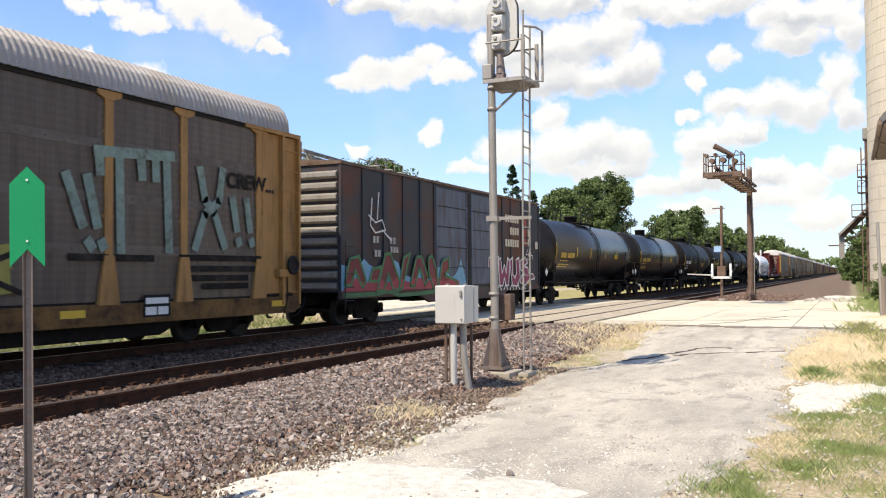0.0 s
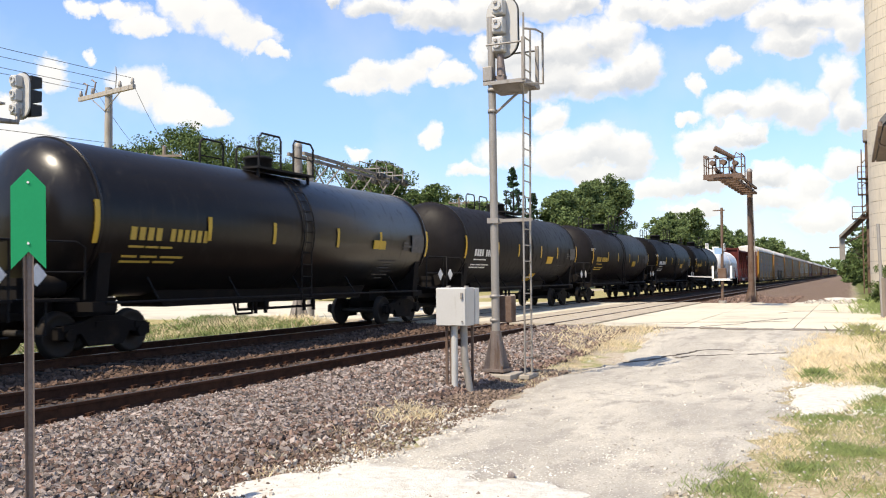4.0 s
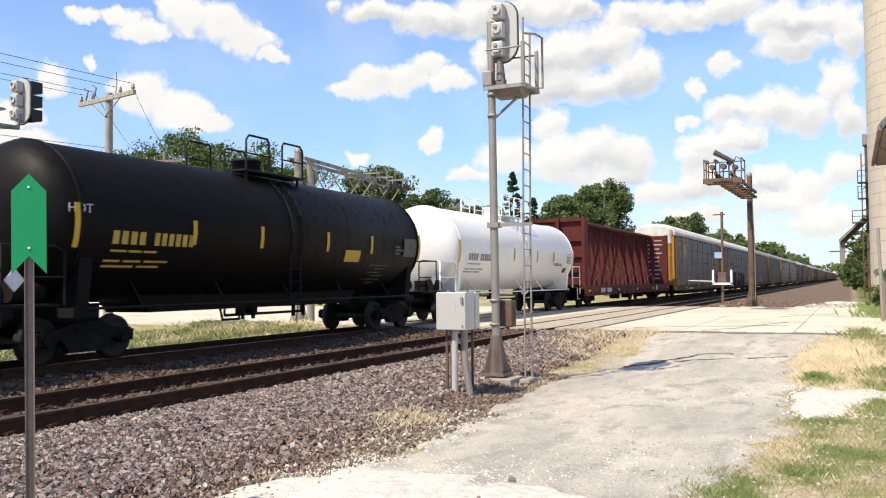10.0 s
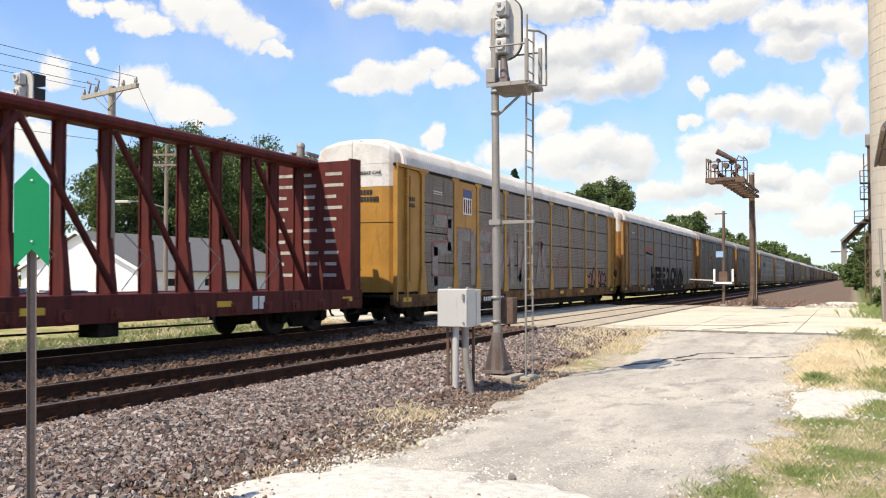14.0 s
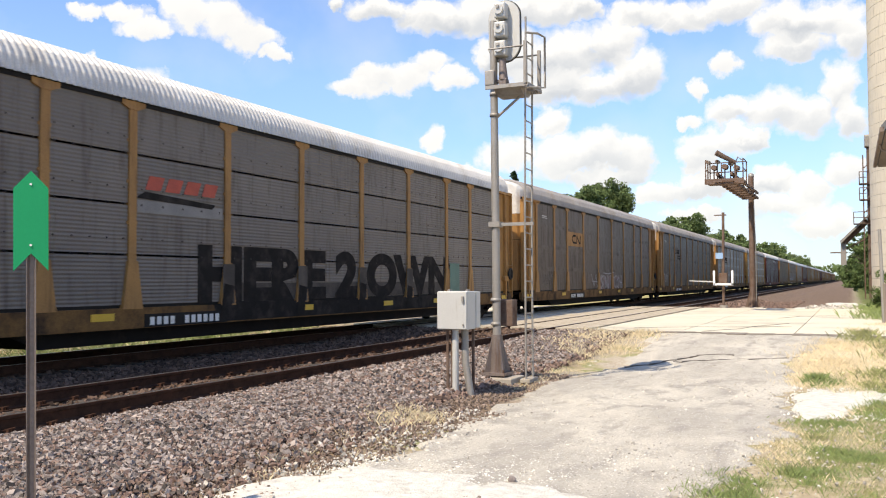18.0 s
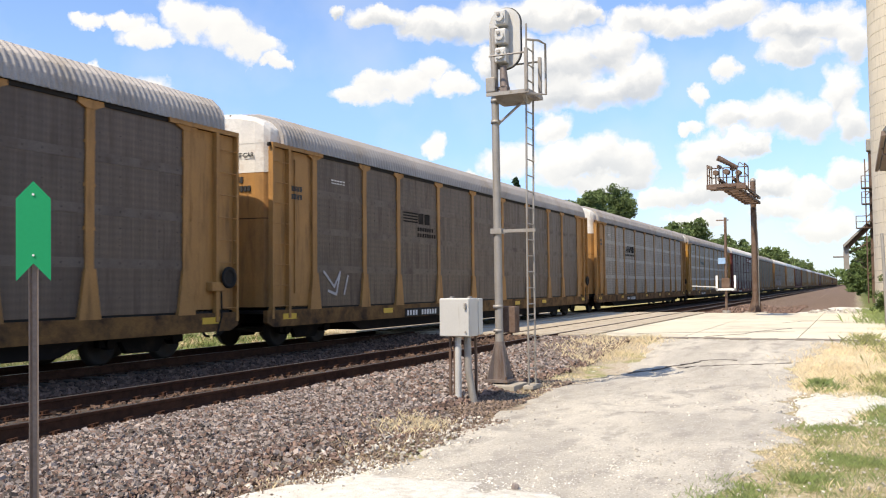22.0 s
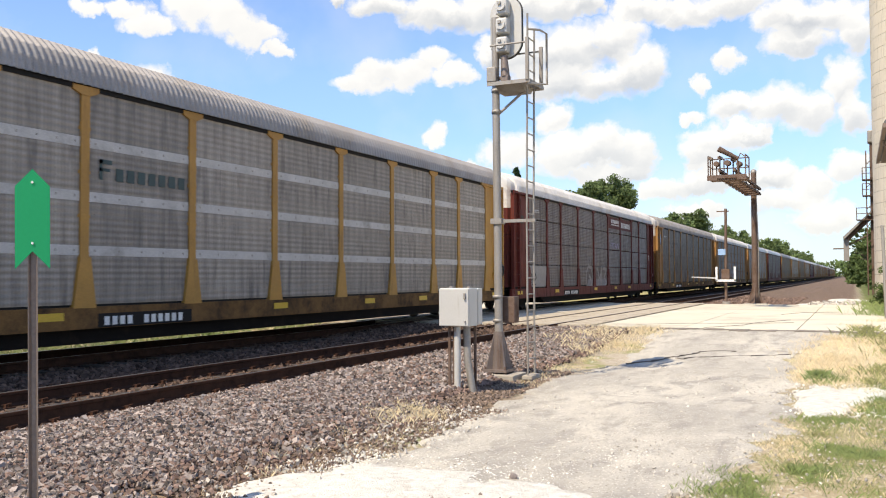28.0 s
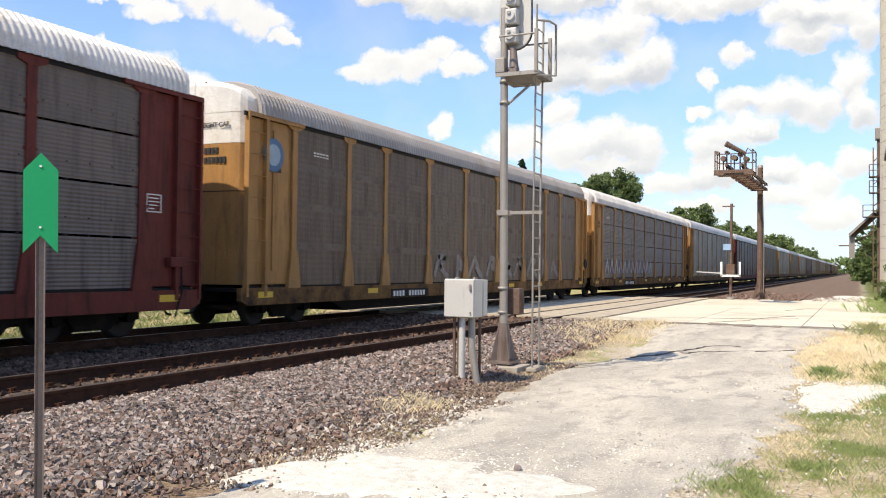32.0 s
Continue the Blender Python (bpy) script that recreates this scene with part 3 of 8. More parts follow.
    L(op("ADD", fine, peb.outputs["Distance"]), bp.inputs["Height"])
    L(bp.outputs[0], b.inputs["Normal"])
    return m


def axis_steps(near, far, step, grow=1.18):
    out, s, p = [], step, near
    while p < far:
        out.append(p)
        p += s
        s *= grow
    return out + [far]


def make_ground():
    xs = sorted(set([round(-18 + 0.25 * i, 3) for i in range(89)] + [round(-a, 3) for a in axis_steps(18.4, 3000, 0.6)] + [round(a, 3) for a in axis_steps(4.3, 3000, 0.4)]))
    ys = sorted(set([round(-4 + 0.3 * i, 3) for i in range(200)] + [round(a, 3) for a in axis_steps(56.2, 4000, 0.6)] + [round(-a, 3) for a in axis_steps(4.4, 1500, 0.5)]))
    tagged(new("ground", grid_mesh("ground", np.array(xs), np.array(ys), lambda x, y: height(x, y) - 0.03, ground_material())),
           "dry earth with patchy grass, pale stone and gravel", "ground", kind="structure")


make_ground()


def drive_edges(y):
    left = np.interp(y, [3, 6.0, 7.2, 8.0, 9.6, 12.1, 15.5, 18.9, 23.6, 26.5], [-5.6, -5.1, -4.36, -4.55, -4.68, -4.95, -5.3, -4.76, -4.95, -5.6])
    right = np.interp(y, [3, 7.9, 9.6, 12.0, 13.2, 16.2, 17.5, 21.6, 24.3, 26.5], [-1.7, -1.3, -1.05, -0.78, -0.85, -1.0, -1.15, -1.3, -0.4, 1.2])
    return left, right


def drive_material():
    """Pale worn asphalt: grey wheel tracks, washed-out sand, light and dark chips."""
    m = bpy.data.materials.new("worn_pale_asphalt")
    m.use_nodes = True
    nt = m.node_tree
    N, L = nt.nodes.new, nt.links.new
    b = nt.nodes["Principled BSDF"]
    co = N("ShaderNodeTexCoord").outputs["Object"]
    mp = N("ShaderNodeMapping")
    mp.inputs["Scale"].default_value = (1.0, 0.45, 1.0)
    L(co, mp.inputs[0])

    def noise_at(scale, src, detail=6, rough=0.65):
        n = N("ShaderNodeTexNoise")
        L(src, n.inputs[0])
        n.inputs["Scale"].default_value, n.inputs["Detail"].default_value, n.inputs["Roughness"].default_value = scale, detail, rough
        return n.outputs["Fac"]

    def span(v, lo, hi):
        n = N("ShaderNodeMapRange")
        n.interpolation_type = "SMOOTHSTEP"
        L(v, n.inputs[0])
        n.inputs[1].default_value, n.inputs[2].default_value = lo, hi
        return n.outputs[0]

    def blend(f, a, c):
        n = N("ShaderNodeMix")
        n.data_type = "RGBA"
        L(f, n.inputs[0])
        for i, v in ((6, a), (7, c)):
            if isinstance(v, tuple):
                n.inputs[i].default_value = (*v, 1)
            else:
                L(v, n.inputs[i])
        return n.outputs[2]

    def chips(scale, share, lo, hi):
        """Chips of a random share of the cells."""
        v = N("ShaderNodeTexVoronoi")
        L(co, v.inputs[0])
        v.inputs["Scale"].default_value = scale
        sc = N("ShaderNodeSeparateColor")
        L(v.outputs["Color"], sc.inputs[0])
        mu = N("ShaderNodeMath")
        mu.operation = "MULTIPLY"
        L(span(sc.outputs[0], 1 - share, 1 - share + 0.02), mu.inputs[0])
        L(span(v.outputs["Distance"], hi, lo), mu.inputs[1])
        return mu.outputs[0], v.outputs["Distance"]

    big, mid, grain = noise_at(0.55, mp.outputs[0]), noise_at(2.6, mp.outputs[0]), noise_at(34, co, 4, 0.75)
    col = blend(span(big, 0.34, 0.66), (0.38, 0.35, 0.30), (0.57, 0.525, 0.44))
    col = blend(span(mid, 0.45, 0.7), col, (0.30, 0.275, 0.24))
    col = blend(span(grain, 0.50, 0.66), col, (0.30, 0.273, 0.23))
    light, dist = chips(46, 0.22, 0.22, 0.42)
    col = blend(light, col, (0.72, 0.68, 0.60))
    dark, _ = chips(26, 0.09, 0.1, 0.3)
    col = blend(dark, col, (0.10, 0.085, 0.07))
    L(col, b.inputs["Base Color"])
    b.inputs["Roughness"].default_value = 0.92
    b.inputs["Specular IOR Level"].default_value = 0.25
    bp = N("ShaderNodeBump")
    bp.inputs["Strength"].default_value, bp.inputs["Distance"].default_value = 0.6, 0.02
    ad = N("ShaderNodeMath")
    ad.operation = "ADD"
    L(grain, ad.inputs[0]), L(light, ad.inputs[1])
    L(ad.outputs[0], bp.inputs["Height"])
    L(bp.outputs[0], b.inputs["Normal"])
    return m


def make_drive():
    """The worn drive: one sheet with ragged edges."""
    m = drive_material()
    ys = np.arange(1.0, 26.4, 0.16)
    k = np.linspace(0, 1, 41)
    l, r = drive_edges(ys)
    rag = 0.16 * wob(ys, ys * 0.3, 3.1) + 0.08 * wob(ys, ys, 9.0)
    X = (l + rag)[:, None] + (r - l)[:, None] * k[None, :]
    X[:, -1] += 0.12 * wob(ys, ys, 5.0, 2)
    Y = np.repeat(ys[:, None], 41, 1)
    dip = np.minimum(1, np.minimum(k, 1 - k) * 8)
    Z = height(X, Y) + 0.012 * dip[None, :] + 0.006 * wob(X, Y, 1.1, 5)
    Z[:, [0, -1]] -= 0.06
    v = np.stack([X.ravel(), Y.ravel(), Z.ravel()], 1)
    i = (np.arange(len(ys) - 1)[:, None] * 41 + np.arange(40)[None, :]).ravel()
    tagged(new("drive", fast_mesh("drive", v, np.stack([i, i + 1, i + 42, i + 41], 1), m, True)),
           "worn pale grey asphalt drive with loose stone", "road", kind="structure")


make_drive()

# ---- tracks ----


def rail_profile():
    return [(-0.075, -0.186), (0.075, -0.186), (0.075, -0.17), (0.012, -0.15), (0.012, -0.05), (0.037, -0.038), (0.037, -0.006), (0.03, 0.0),
            (-0.03, 0.0), (-0.037, -0.006), (-0.037, -0.038), (-0.012, -0.05), (-0.012, -0.15), (-0.075, -0.17)]


def make_track(cx, name, near):
    tr = thing(name, "railway track on stone ballast with rusty rails", "track", "tracks", pose(cx, 0, 0), "structure")
    for sx in (-HALF, HALF):
        s = Shape().prism([(x + sx, z) for x, z in rail_profile()], "xz", -120, 1500)
        rail = part("rail", s, M_RAIL, tr, "rust-brown steel rail")
        part("rail_head", Shape().box(sx - 0.028, sx + 0.028, -120, 1500, -0.0005, 0.0015), M_RAILTOP, rail, "bright worn running surface")
    s = Shape().chamfer(-1.3, 1.3, -0.115, 0.115, -0.37, -0.19, 0.012)
    tie = s.mesh("tie", M_TIE)
    clip = Shape()
    for sx in (-HALF, HALF):
        clip.box(sx - 0.17, sx + 0.17, -0.09, 0.09, -0.192, -0.176)
        for d in (-1, 1):
            clip.box(sx + d * 0.085, sx + d * 0.135, -0.03, 0.0, -0.18, -0.135)
            clip.box(sx + d * 0.085, sx + d * 0.135, 0.03, 0.06, -0.18, -0.145)
            clip.tube((sx + d * 0.07, -0.05, -0.155), (sx + d * 0.14, 0.05, -0.13), 0.011, n=5)
    cm = clip.mesh("tie_plate", M_RAIL)
    for i in range(150 if near else 110):
        y = -4 + 0.56 * i
        if 25.4 < y < 49:
            continue
        o = new("tie", tie)
        o.parent, o.location, o.rotation_euler = tr, (RNG.uniform(-0.05, 0.05), y, RNG.uniform(-0.015, 0.015)), (0, 0, RNG.uniform(-0.015, 0.015))
        if near and y < 60:
            c = new("tie_plate", cm)
            c.parent, c.location = tr, (0, y, 0)
    return tr


make_track(NEAR, "track_1", True)
make_track(FAR, "track_2", False)


def stones(name, boxes, seed, material, label):
    """Broken stones, joined: boxes of (x0, x1, y0, y1, how many, size)."""
    rng = np.random.default_rng(seed)
    cube = np.array([(x, y, z) for z in (-1, 1) for y in (-1, 1) for x in (-1, 1)], float)
    quad = np.array([(0, 2, 3, 1), (4, 5, 7, 6), (0, 1, 5, 4), (2, 6, 7, 3), (0, 4, 6, 2), (1, 3, 7, 5)])
    V, Fc, base = [], [], 0
    for x0, x1, y0, y1, n, size in boxes:
        x, y = rng.uniform(x0, x1, n), rng.uniform(y0, y1, n)
        s = size * rng.uniform(0.45, 1.3, n)
        z = height(x, y) + s * rng.uniform(-0.15, 0.35, n)
        sc = rng.uniform(0.42, 1.0, (n, 1, 3)) * s[:, None, None] * 0.52
        p = (cube[None] + rng.uniform(-0.55, 0.55, (n, 8, 3))) * sc
        turn = rng.normal(size=(n, 4))
        turn /= np.linalg.norm(turn, axis=1)[:, None]
        w, u = turn[:, None, :1], turn[:, None, 1:]
        p = p + 2 * np.cross(u, np.cross(u, p) + w * p)
        v = p + np.stack([x, y, z], -1)[:, None, :]
        V.append(v.reshape(-1, 3))
        Fc.append((quad[None] + (np.arange(n) * 8)[:, None, None] + base).reshape(-1, 4))
        base += n * 8
    return tagged(new(name, fast_mesh(name, np.concatenate(V), np.concatenate(Fc), material)), label, "ballast", kind="stuff")


stones("ballast_stones", [(-8.4, -6.1, 4.2, 12, 36000, 0.05), (-6.3, -5.5, 4.2, 12, 1500, 0.05), (-8.4, -6.0, 12, 25.3, 19000, 0.07)], 3, M_STONE, "grey crushed stone ballast beside the rails")
stones("ballast_stones", [(-8.3, -6.0, 4.2, 12, 17000, 0.048), (-6.3, -5.2, 4.2, 12, 1500, 0.045), (-8.3, -5.8, 12, 25.3, 11000, 0.068), (-8.0, -3.4, 49.5, 75, 6000, 0.11)], 4, M_STONER, "reddish crushed stone ballast beside the rails")
stones("ballast_stones", [(-9.9, -8.5, 4.5, 25.3, 9000, 0.085), (-13.4, -10.1, 6, 25.3, 13000, 0.08), (-8.5, -8.2, 4.2, 25.3, 1200, 0.06)], 5, M_STONET, "oil-stained ballast between the rails, darkened for the train's shadow")

# ---- railway cars: y runs back from the leading corner, +x is the side towards the drive, z = 0 on the rails ----


def wheel_mesh():
    r = 0.43
    return Shape().lathe([(-0.07, 0.12), (-0.06, 0.13), (-0.045, 0.30), (-0.06, 0.36), (-0.065, r + 0.025), (-0.04, r + 0.022), (-0.03, r), (0.07, r - 0.005), (0.075, 0.36), (0.03, 0.31), (0.035, 0.15), (0.08, 0.13), (0.08, 0.0)], 28, "X").mesh("wheel", M_WHEEL)


WHEEL = wheel_mesh()


def truck_mesh():
    s = Shape()
    for d in (-1, 1):
        x = d * 1.0
        out = [(-1.15, 0.36), (-1.15, 0.58), (-0.6, 0.66), (-0.35, 0.76), (0.35, 0.76), (0.6, 0.66), (1.15, 0.58), (1.15, 0.36), (0.95, 0.36), (0.62, 0.46), (0.42, 0.2), (-0.42, 0.2), (-0.62, 0.46), (-0.95, 0.36)]
        s.prism(out, "yz", x - 0.07, x + 0.07)
        for yy in (-0.89, 0.89):
            s.tube((x - 0.1, yy, 0.43), (x + 0.13, yy, 0.43), 0.12, n=10)
            s.box(x - 0.09, x + 0.1, yy - 0.16, yy + 0.16, 0.5, 0.62)
        for yy in (-0.16, 0.0, 0.16):
            s.tube((x, yy, 0.26), (x, yy, 0.56), 0.065, n=8)
        s.box(x - 0.1, x + 0.1, -0.28, 0.28, 0.56, 0.66)
    s.box(-1.0, 1.0, -0.2, 0.2, 0.5, 0.74)
    s.tube((0, 0, 0.7), (0, 0, 0.86), 0.3, n=14)
    s.box(-0.75, 0.75, -0.5, -0.4, 0.34, 0.44)
    s.box(-0.75, 0.75, 0.4, 0.5, 0.34, 0.44)
    return s.mesh("truck", M_UNDER)


TRUCK = truck_mesh()
AXLE = Shape().tube((-0.95, 0, 0), (0.95, 0, 0), 0.08, n=8).mesh("axle", M_WHEEL)


def add_truck(car, y):
    t = new("truck", TRUCK)
    t.parent, t.location = car, (0, y, 0)
    for yy in (-0.89, 0.89):
        a = new("axle", AXLE)
        a.parent, a.location = t, (0, yy, 0.43)
        for sx in (-1, 1):
            w = new("wheel", WHEEL)
            w.parent, w.location = t, (sx * 0.76, yy, 0.43)
            if sx < 0:
                w.rotation_euler = (0, 0, math.pi)
    return t


def add_coupler(car, y, d):
    """At the car's end y, reaching out along d."""
    s = Shape()
    s.box(-0.1, 0.1, min(y, y + d * 0.55), max(y, y + d * 0.55), 0.78, 0.98)
    s.prism([(-0.2, 0.0), (0.2, 0.0), (0.2, 0.12), (0.05, 0.26), (-0.2, 0.2)], "xz", y + d * 0.5, y + d * 0.62)
    s.v = [(x, yy, z + (0.74 if abs(yy - y) > 0.49 and z < 0.5 else 0)) for x, yy, z in s.v]
    part("coupler", s, M_RUSTP, car)
    h = Shape().path([(0.35, y, 0.85), (0.38, y + d * 0.15, 0.6), (0.34, y + d * 0.35, 0.38), (0.28, y + d * 0.55, 0.36)], 0.03, 7)
    part("brake_hose", h, M_BLACK, car, "hanging black air hose")


def ribbons(lines, width, x, thick=0.003):
    """Painted strokes on a side: lines of (y, z) points."""
    s = Shape()
    for k, ln in enumerate(lines):
        xx = x + 0.0006 * (k % 5)
        for (ya, za), (yb, zb) in zip(ln, ln[1:]):
            d = Vector((yb - ya, zb - za))
            if d.length < 1e-6:
                continue
            d.normalize()
            n = Vector((-d.y, d.x)) * width / 2
            e = d * width * 0.25
            s.prism([(ya - e.x + n.x, za - e.y + n.y), (ya - e.x - n.x, za - e.y - n.y), (yb + e.x - n.x, zb + e.y - n.y), (yb + e.x + n.x, zb + e.y + n.y)], "yz", x, xx + thick)
    return s


def paint_on(car, shape, material, label):
    ob = part("graffiti", shape, material, car, label)
    ob["kind"] = "stuff"
    return ob


def bars(car, rows, material, x=1.6, name="lettering", label=""):
    """Unreadable or private lettering: plain bars (y0, y1, z0, z1)."""
    s = Shape()
    for a, b, c, d in rows:
        s.box(x, x + 0.004, a, b, c, d)
    ob = part(name, s, material, car, label)
    if len(rows) > 1:
        ob["kind"] = "stuff"
    return ob


def marks(y0, z0, n, w, h, gap):
    return [(y0 + i * (w + gap), y0 + i * (w + gap) + w, z0, z0 + h) for i in range(n)]


def words(car, body, size, material, y, z, x=1.602, shear=0.0, bold=0.0, label="", fit=None):
    """fit: width and height to which the words are stretched."""
    me = text_mesh(body, size, material, "lettering", shear, bold)
    if fit:
        w, h = (max(v.co[i] for v in me.vertices) - min(v.co[i] for v in me.vertices) for i in (0, 1))
        me.transform(Matrix.Diagonal((fit[0] / w, fit[1] / h, 1, 1)))
    o = new("lettering", me)
    o.parent, o.location, o.rotation_euler = car, (x, y, z), (math.pi / 2, 0, math.pi / 2)
    if label:
        o["label"] = label
    return o


POSTS = [2.05, 4.6, 6.65, 9.5, 12.4, 15.4, 18.3, 21.15, 23.2, 25.75]
RACK = 27.4


def roof_shape(y0, y1, ribbed):
    half = [(1.60, 4.98), (1.57, 5.24), (1.47, 5.48), (1.27, 5.67), (0.8, 5.80)]
    prof = half + [(0.0, 5.86)] + [(-x, z) for x, z in reversed(half)]
    s = Shape()
    pitch = 0.155
    n = int((y1 - y0) / pitch) if ribbed else 1
    rows = []
    for i in range(n):
        a = y0 + (y1 - y0) * i / n
        if ribbed:
            w = (y1 - y0) / n
            rows += [(a, 0.0), (a + w * 0.2, 0.0), (a + w * 0.48, 0.038), (a + w * 0.72, 0.038)]
        else:
            rows += [(a, 0.0)]
    rows.append((y1, 0.0))
    m = len(prof)
    for y, d in rows:
        for x, z in prof:
            nx, nz = x * 0.55, (z - 4.9)
            q = math.hypot(nx, nz) or 1
            s.v.append((x + nx / q * d, y, z + nz / q * d))
    for i in range(len(rows) - 1):
        for j in range(m - 1):
            a = i * m + j
            s.face([a, a + 1, a + m + 1, a + m])
    s.face([j for j in range(m)])
    s.face([(len(rows) - 1) * m + j for j in reversed(range(m))])
    return s


def post_shape(y, w=0.2):
    """A side post with a cap and a flared foot."""
    s = Shape()
    h = w / 2
    s.prism([(y - h, 1.85), (y + h, 1.85), (y + h, 4.84), (y - h, 4.84)], "yz", 1.50, 1.562)
    s.prism([(y - h, 4.80), (y + h, 4.80), (y + 0.3, 4.88), (y + 0.3, 4.97), (y - 0.3, 4.97), (y - 0.3, 4.88)], "yz", 1.50, 1.575)
    s.prism([(y - 0.26, 0.93), (y + 0.26, 0.93), (y + h + 0.02, 1.86), (y - h - 0.02, 1.86)], "yz", 1.50, 1.591)
    for z in (2.6, 3.4, 4.2):
        s.box(1.5, 1.545, y - h - 0.035, y + h + 0.035, z - 0.03, z + 0.03)
    return s


HOOD_TOP = [(0.0, 5.815), (0.7, 5.755), (1.2, 5.615), (1.44, 5.365), (1.48, 5.1)]


def interp(x, table):
    """The height over x along a line of corners."""
    for (a, p), (b, q) in zip(table, table[1:]):
        if x <= b:
            return p + (q - p) * (x - a) / (b - a)
    return table[-1][1]


def autorack(label, paint, panel, roof, rows=4, detail=True, band=None, end_white=True):
    car = thing("autorack", label, "rail car", "autorack cars of the train")
    s = Shape()
    for d in (-1, 1):
        s.prism([(0.0, 0.66), (0.25, 0.55), (RACK - 0.25, 0.55), (RACK, 0.66), (RACK, 0.95), (0.0, 0.95)], "yz", d * 1.46, d * 1.585)
    part("side_sill", s, M_SILL if paint is not M_MAROON else paint, car)
    s = Shape().box(-0.4, 0.4, 0.1, RACK - 0.1, 0.62, 1.0)
    s.box(-1.46, 1.46, 0.1, RACK - 0.1, 0.86, 0.94)
    for y in (6.5, 9.8, 13.7, 17.5, 21):
        s.box(-1.45, 1.45, y - 0.1, y + 0.1, 0.68, 1.0)
    s.box(0.4, 1.0, 11.2, 12.5, 0.5, 0.95)
    s.tube((-1.0, 15.0, 0.7), (-1.0, 16.6, 0.7), 0.22)
    s.prism([(3.9, 0.6), (4.7, 0.27), (RACK - 4.7, 0.27), (RACK - 3.9, 0.6)], "yz", -1.3, 1.38)
    part("underframe", s, M_UNDER, car)
    for y in (2.35, RACK - 2.35):
        add_truck(car, y)
    part("roof", roof_shape(0.66, RACK - 0.48, detail), roof, car, "ribbed metal roof")
    back = Shape()
    back.box(-1.52, -1.44, 0.15, RACK - 0.15, 0.95, 4.98)
    part("far_side", back, panel, car)
    ends = [0.12] + POSTS + [RACK - 0.12]
    for i in range(1, len(ends) - 2):
        a, b = ends[i] + 0.1, ends[i + 1] - 0.1
        n = rows if detail else 1
        hgt = (4.93 - 0.99) / n
        for r in range(n):
            z0 = 0.99 + r * hgt
            s = Shape()
            if rows == 4:
                s.box(1.47, 1.525, a, b, z0 + 0.022, z0 + hgt - 0.022)
            else:
                s.box(1.47, 1.525, a, b, z0 + 0.003, z0 + hgt - 0.003)
            part("panel", s, panel, car)
        if detail and band is not None:
            s = Shape()
            for r in range(1, 4):
                z = 0.99 + r * (4.93 - 0.99) / 4
                s.box(1.52, 1.535, a, b, z - 0.09, z + 0.09)
            part("panel_band", s, band, car, "pale riveted band")
        if detail:
            s = Shape()
            for r in range(1, 4):
                z = 0.99 + r * (4.93 - 0.99) / 4
                for q in (0.06, 0.28, 0.5, 0.72, 0.94):
                    y = a + (b - a) * q
                    s.box(1.52, 1.54, y - 0.014, y + 0.014, z - 0.02, z + 0.02)
                    if rows == 1:
                        for up in (-0.66, -0.33, 0.45):
                            s.box(1.52, 1.535, y - 0.011, y + 0.011, z + up, z + up + 0.022)
                    if band is not None:
                        continue
                    s.box(1.52, 1.54, y - 0.015, y + 0.015, z + 0.3, z + 0.33)
            part("bolt_strip", s, M_BOLT if panel is not M_GALVP else panel, car)["kind"] = "stuff"
    for y in POSTS:
        part("post", post_shape(y), paint, car)
    s = Shape()
    s.box(1.42, 1.5, 0.2, RACK - 0.2, 0.95, 1.03)
    s.box(1.50, 1.56, 0.1, RACK - 0.1, 4.9, 4.99)
    part("side_rail", s, M_BLACK, car)
    for y0, d in ((0.18, 1), (RACK, -1)):
        q = lambda a, b: (min(y0 + d * a, y0 + d * b), max(y0 + d * a, y0 + d * b))
        for sx in (-1, 1):
            s = Shape()
            x0, x1 = sorted((sx * 1.44, sx * 1.5))
            s.box(x0, x1, *q(0.05, 1.85), 1.0, 4.9)
            part("end_panel", s, paint, car)
            x0, x1 = sorted((sx * 1.48, sx * 1.61))
            for e0, e1, b0, b1 in ((0.0, 0.07, 0.75, 4.9), (0.66, 0.76, 0.75, 4.9)):
                part("end_post", Shape().box(x0, x1, *q(e0, e1), b0, b1), paint, car)
            part("end_header", Shape().box(x0, x1, *q(0.0, 2.2), 4.9, 5.0), paint, car)
            if detail:
                for k in range(8):
                    z = 1.05 + k * 0.5
                    part("rung", Shape().tube((sx * 1.58, y0 + d * 0.03, z), (sx * 1.58, y0 + d * 0.72, z), 0.012, n=6), paint, car)
                s = Shape()
                s.box(min(sx * 1.5, sx * 1.53), max(sx * 1.5, sx * 1.53), *q(1.02, 1.62), 1.35, 4.7)
                part("end_door_panel", s, paint, car)
        # rounded end doors
        s = Shape()
        edge = [(1.46, 0.52), (1.44, 0.36), (1.38, 0.21), (1.26, 0.1), (1.05, 0.04), (0.6, 0.015), (0.02, 0.012)]
        out = [(-a, b) for a, b in edge] + [(0.0, 0.04)] + [(a, b) for a, b in reversed(edge)]
        s.prism([(x, y0 + d * yy) for x, yy in out], "xy", 1.02, 4.3)
        part("end_door", s, paint, car)
        s = Shape()
        s.prism([(x * 1.005, y0 + d * (yy - 0.006)) for x, yy in out], "xy", 4.3, 5.02)
        cols = len(out)
        base = len(s.v)
        for x, yy in out:
            top = interp(abs(x), HOOD_TOP)
            front = y0 + d * (yy - 0.006)
            s.v += [(x * 1.005, front, 5.0), (x * 1.005, front, top - 0.12), (x, front + d * 0.03, top - 0.04),
                    (x * 0.99, front + d * 0.09, top), (x * 0.99, y0 + d * 0.64, top)]
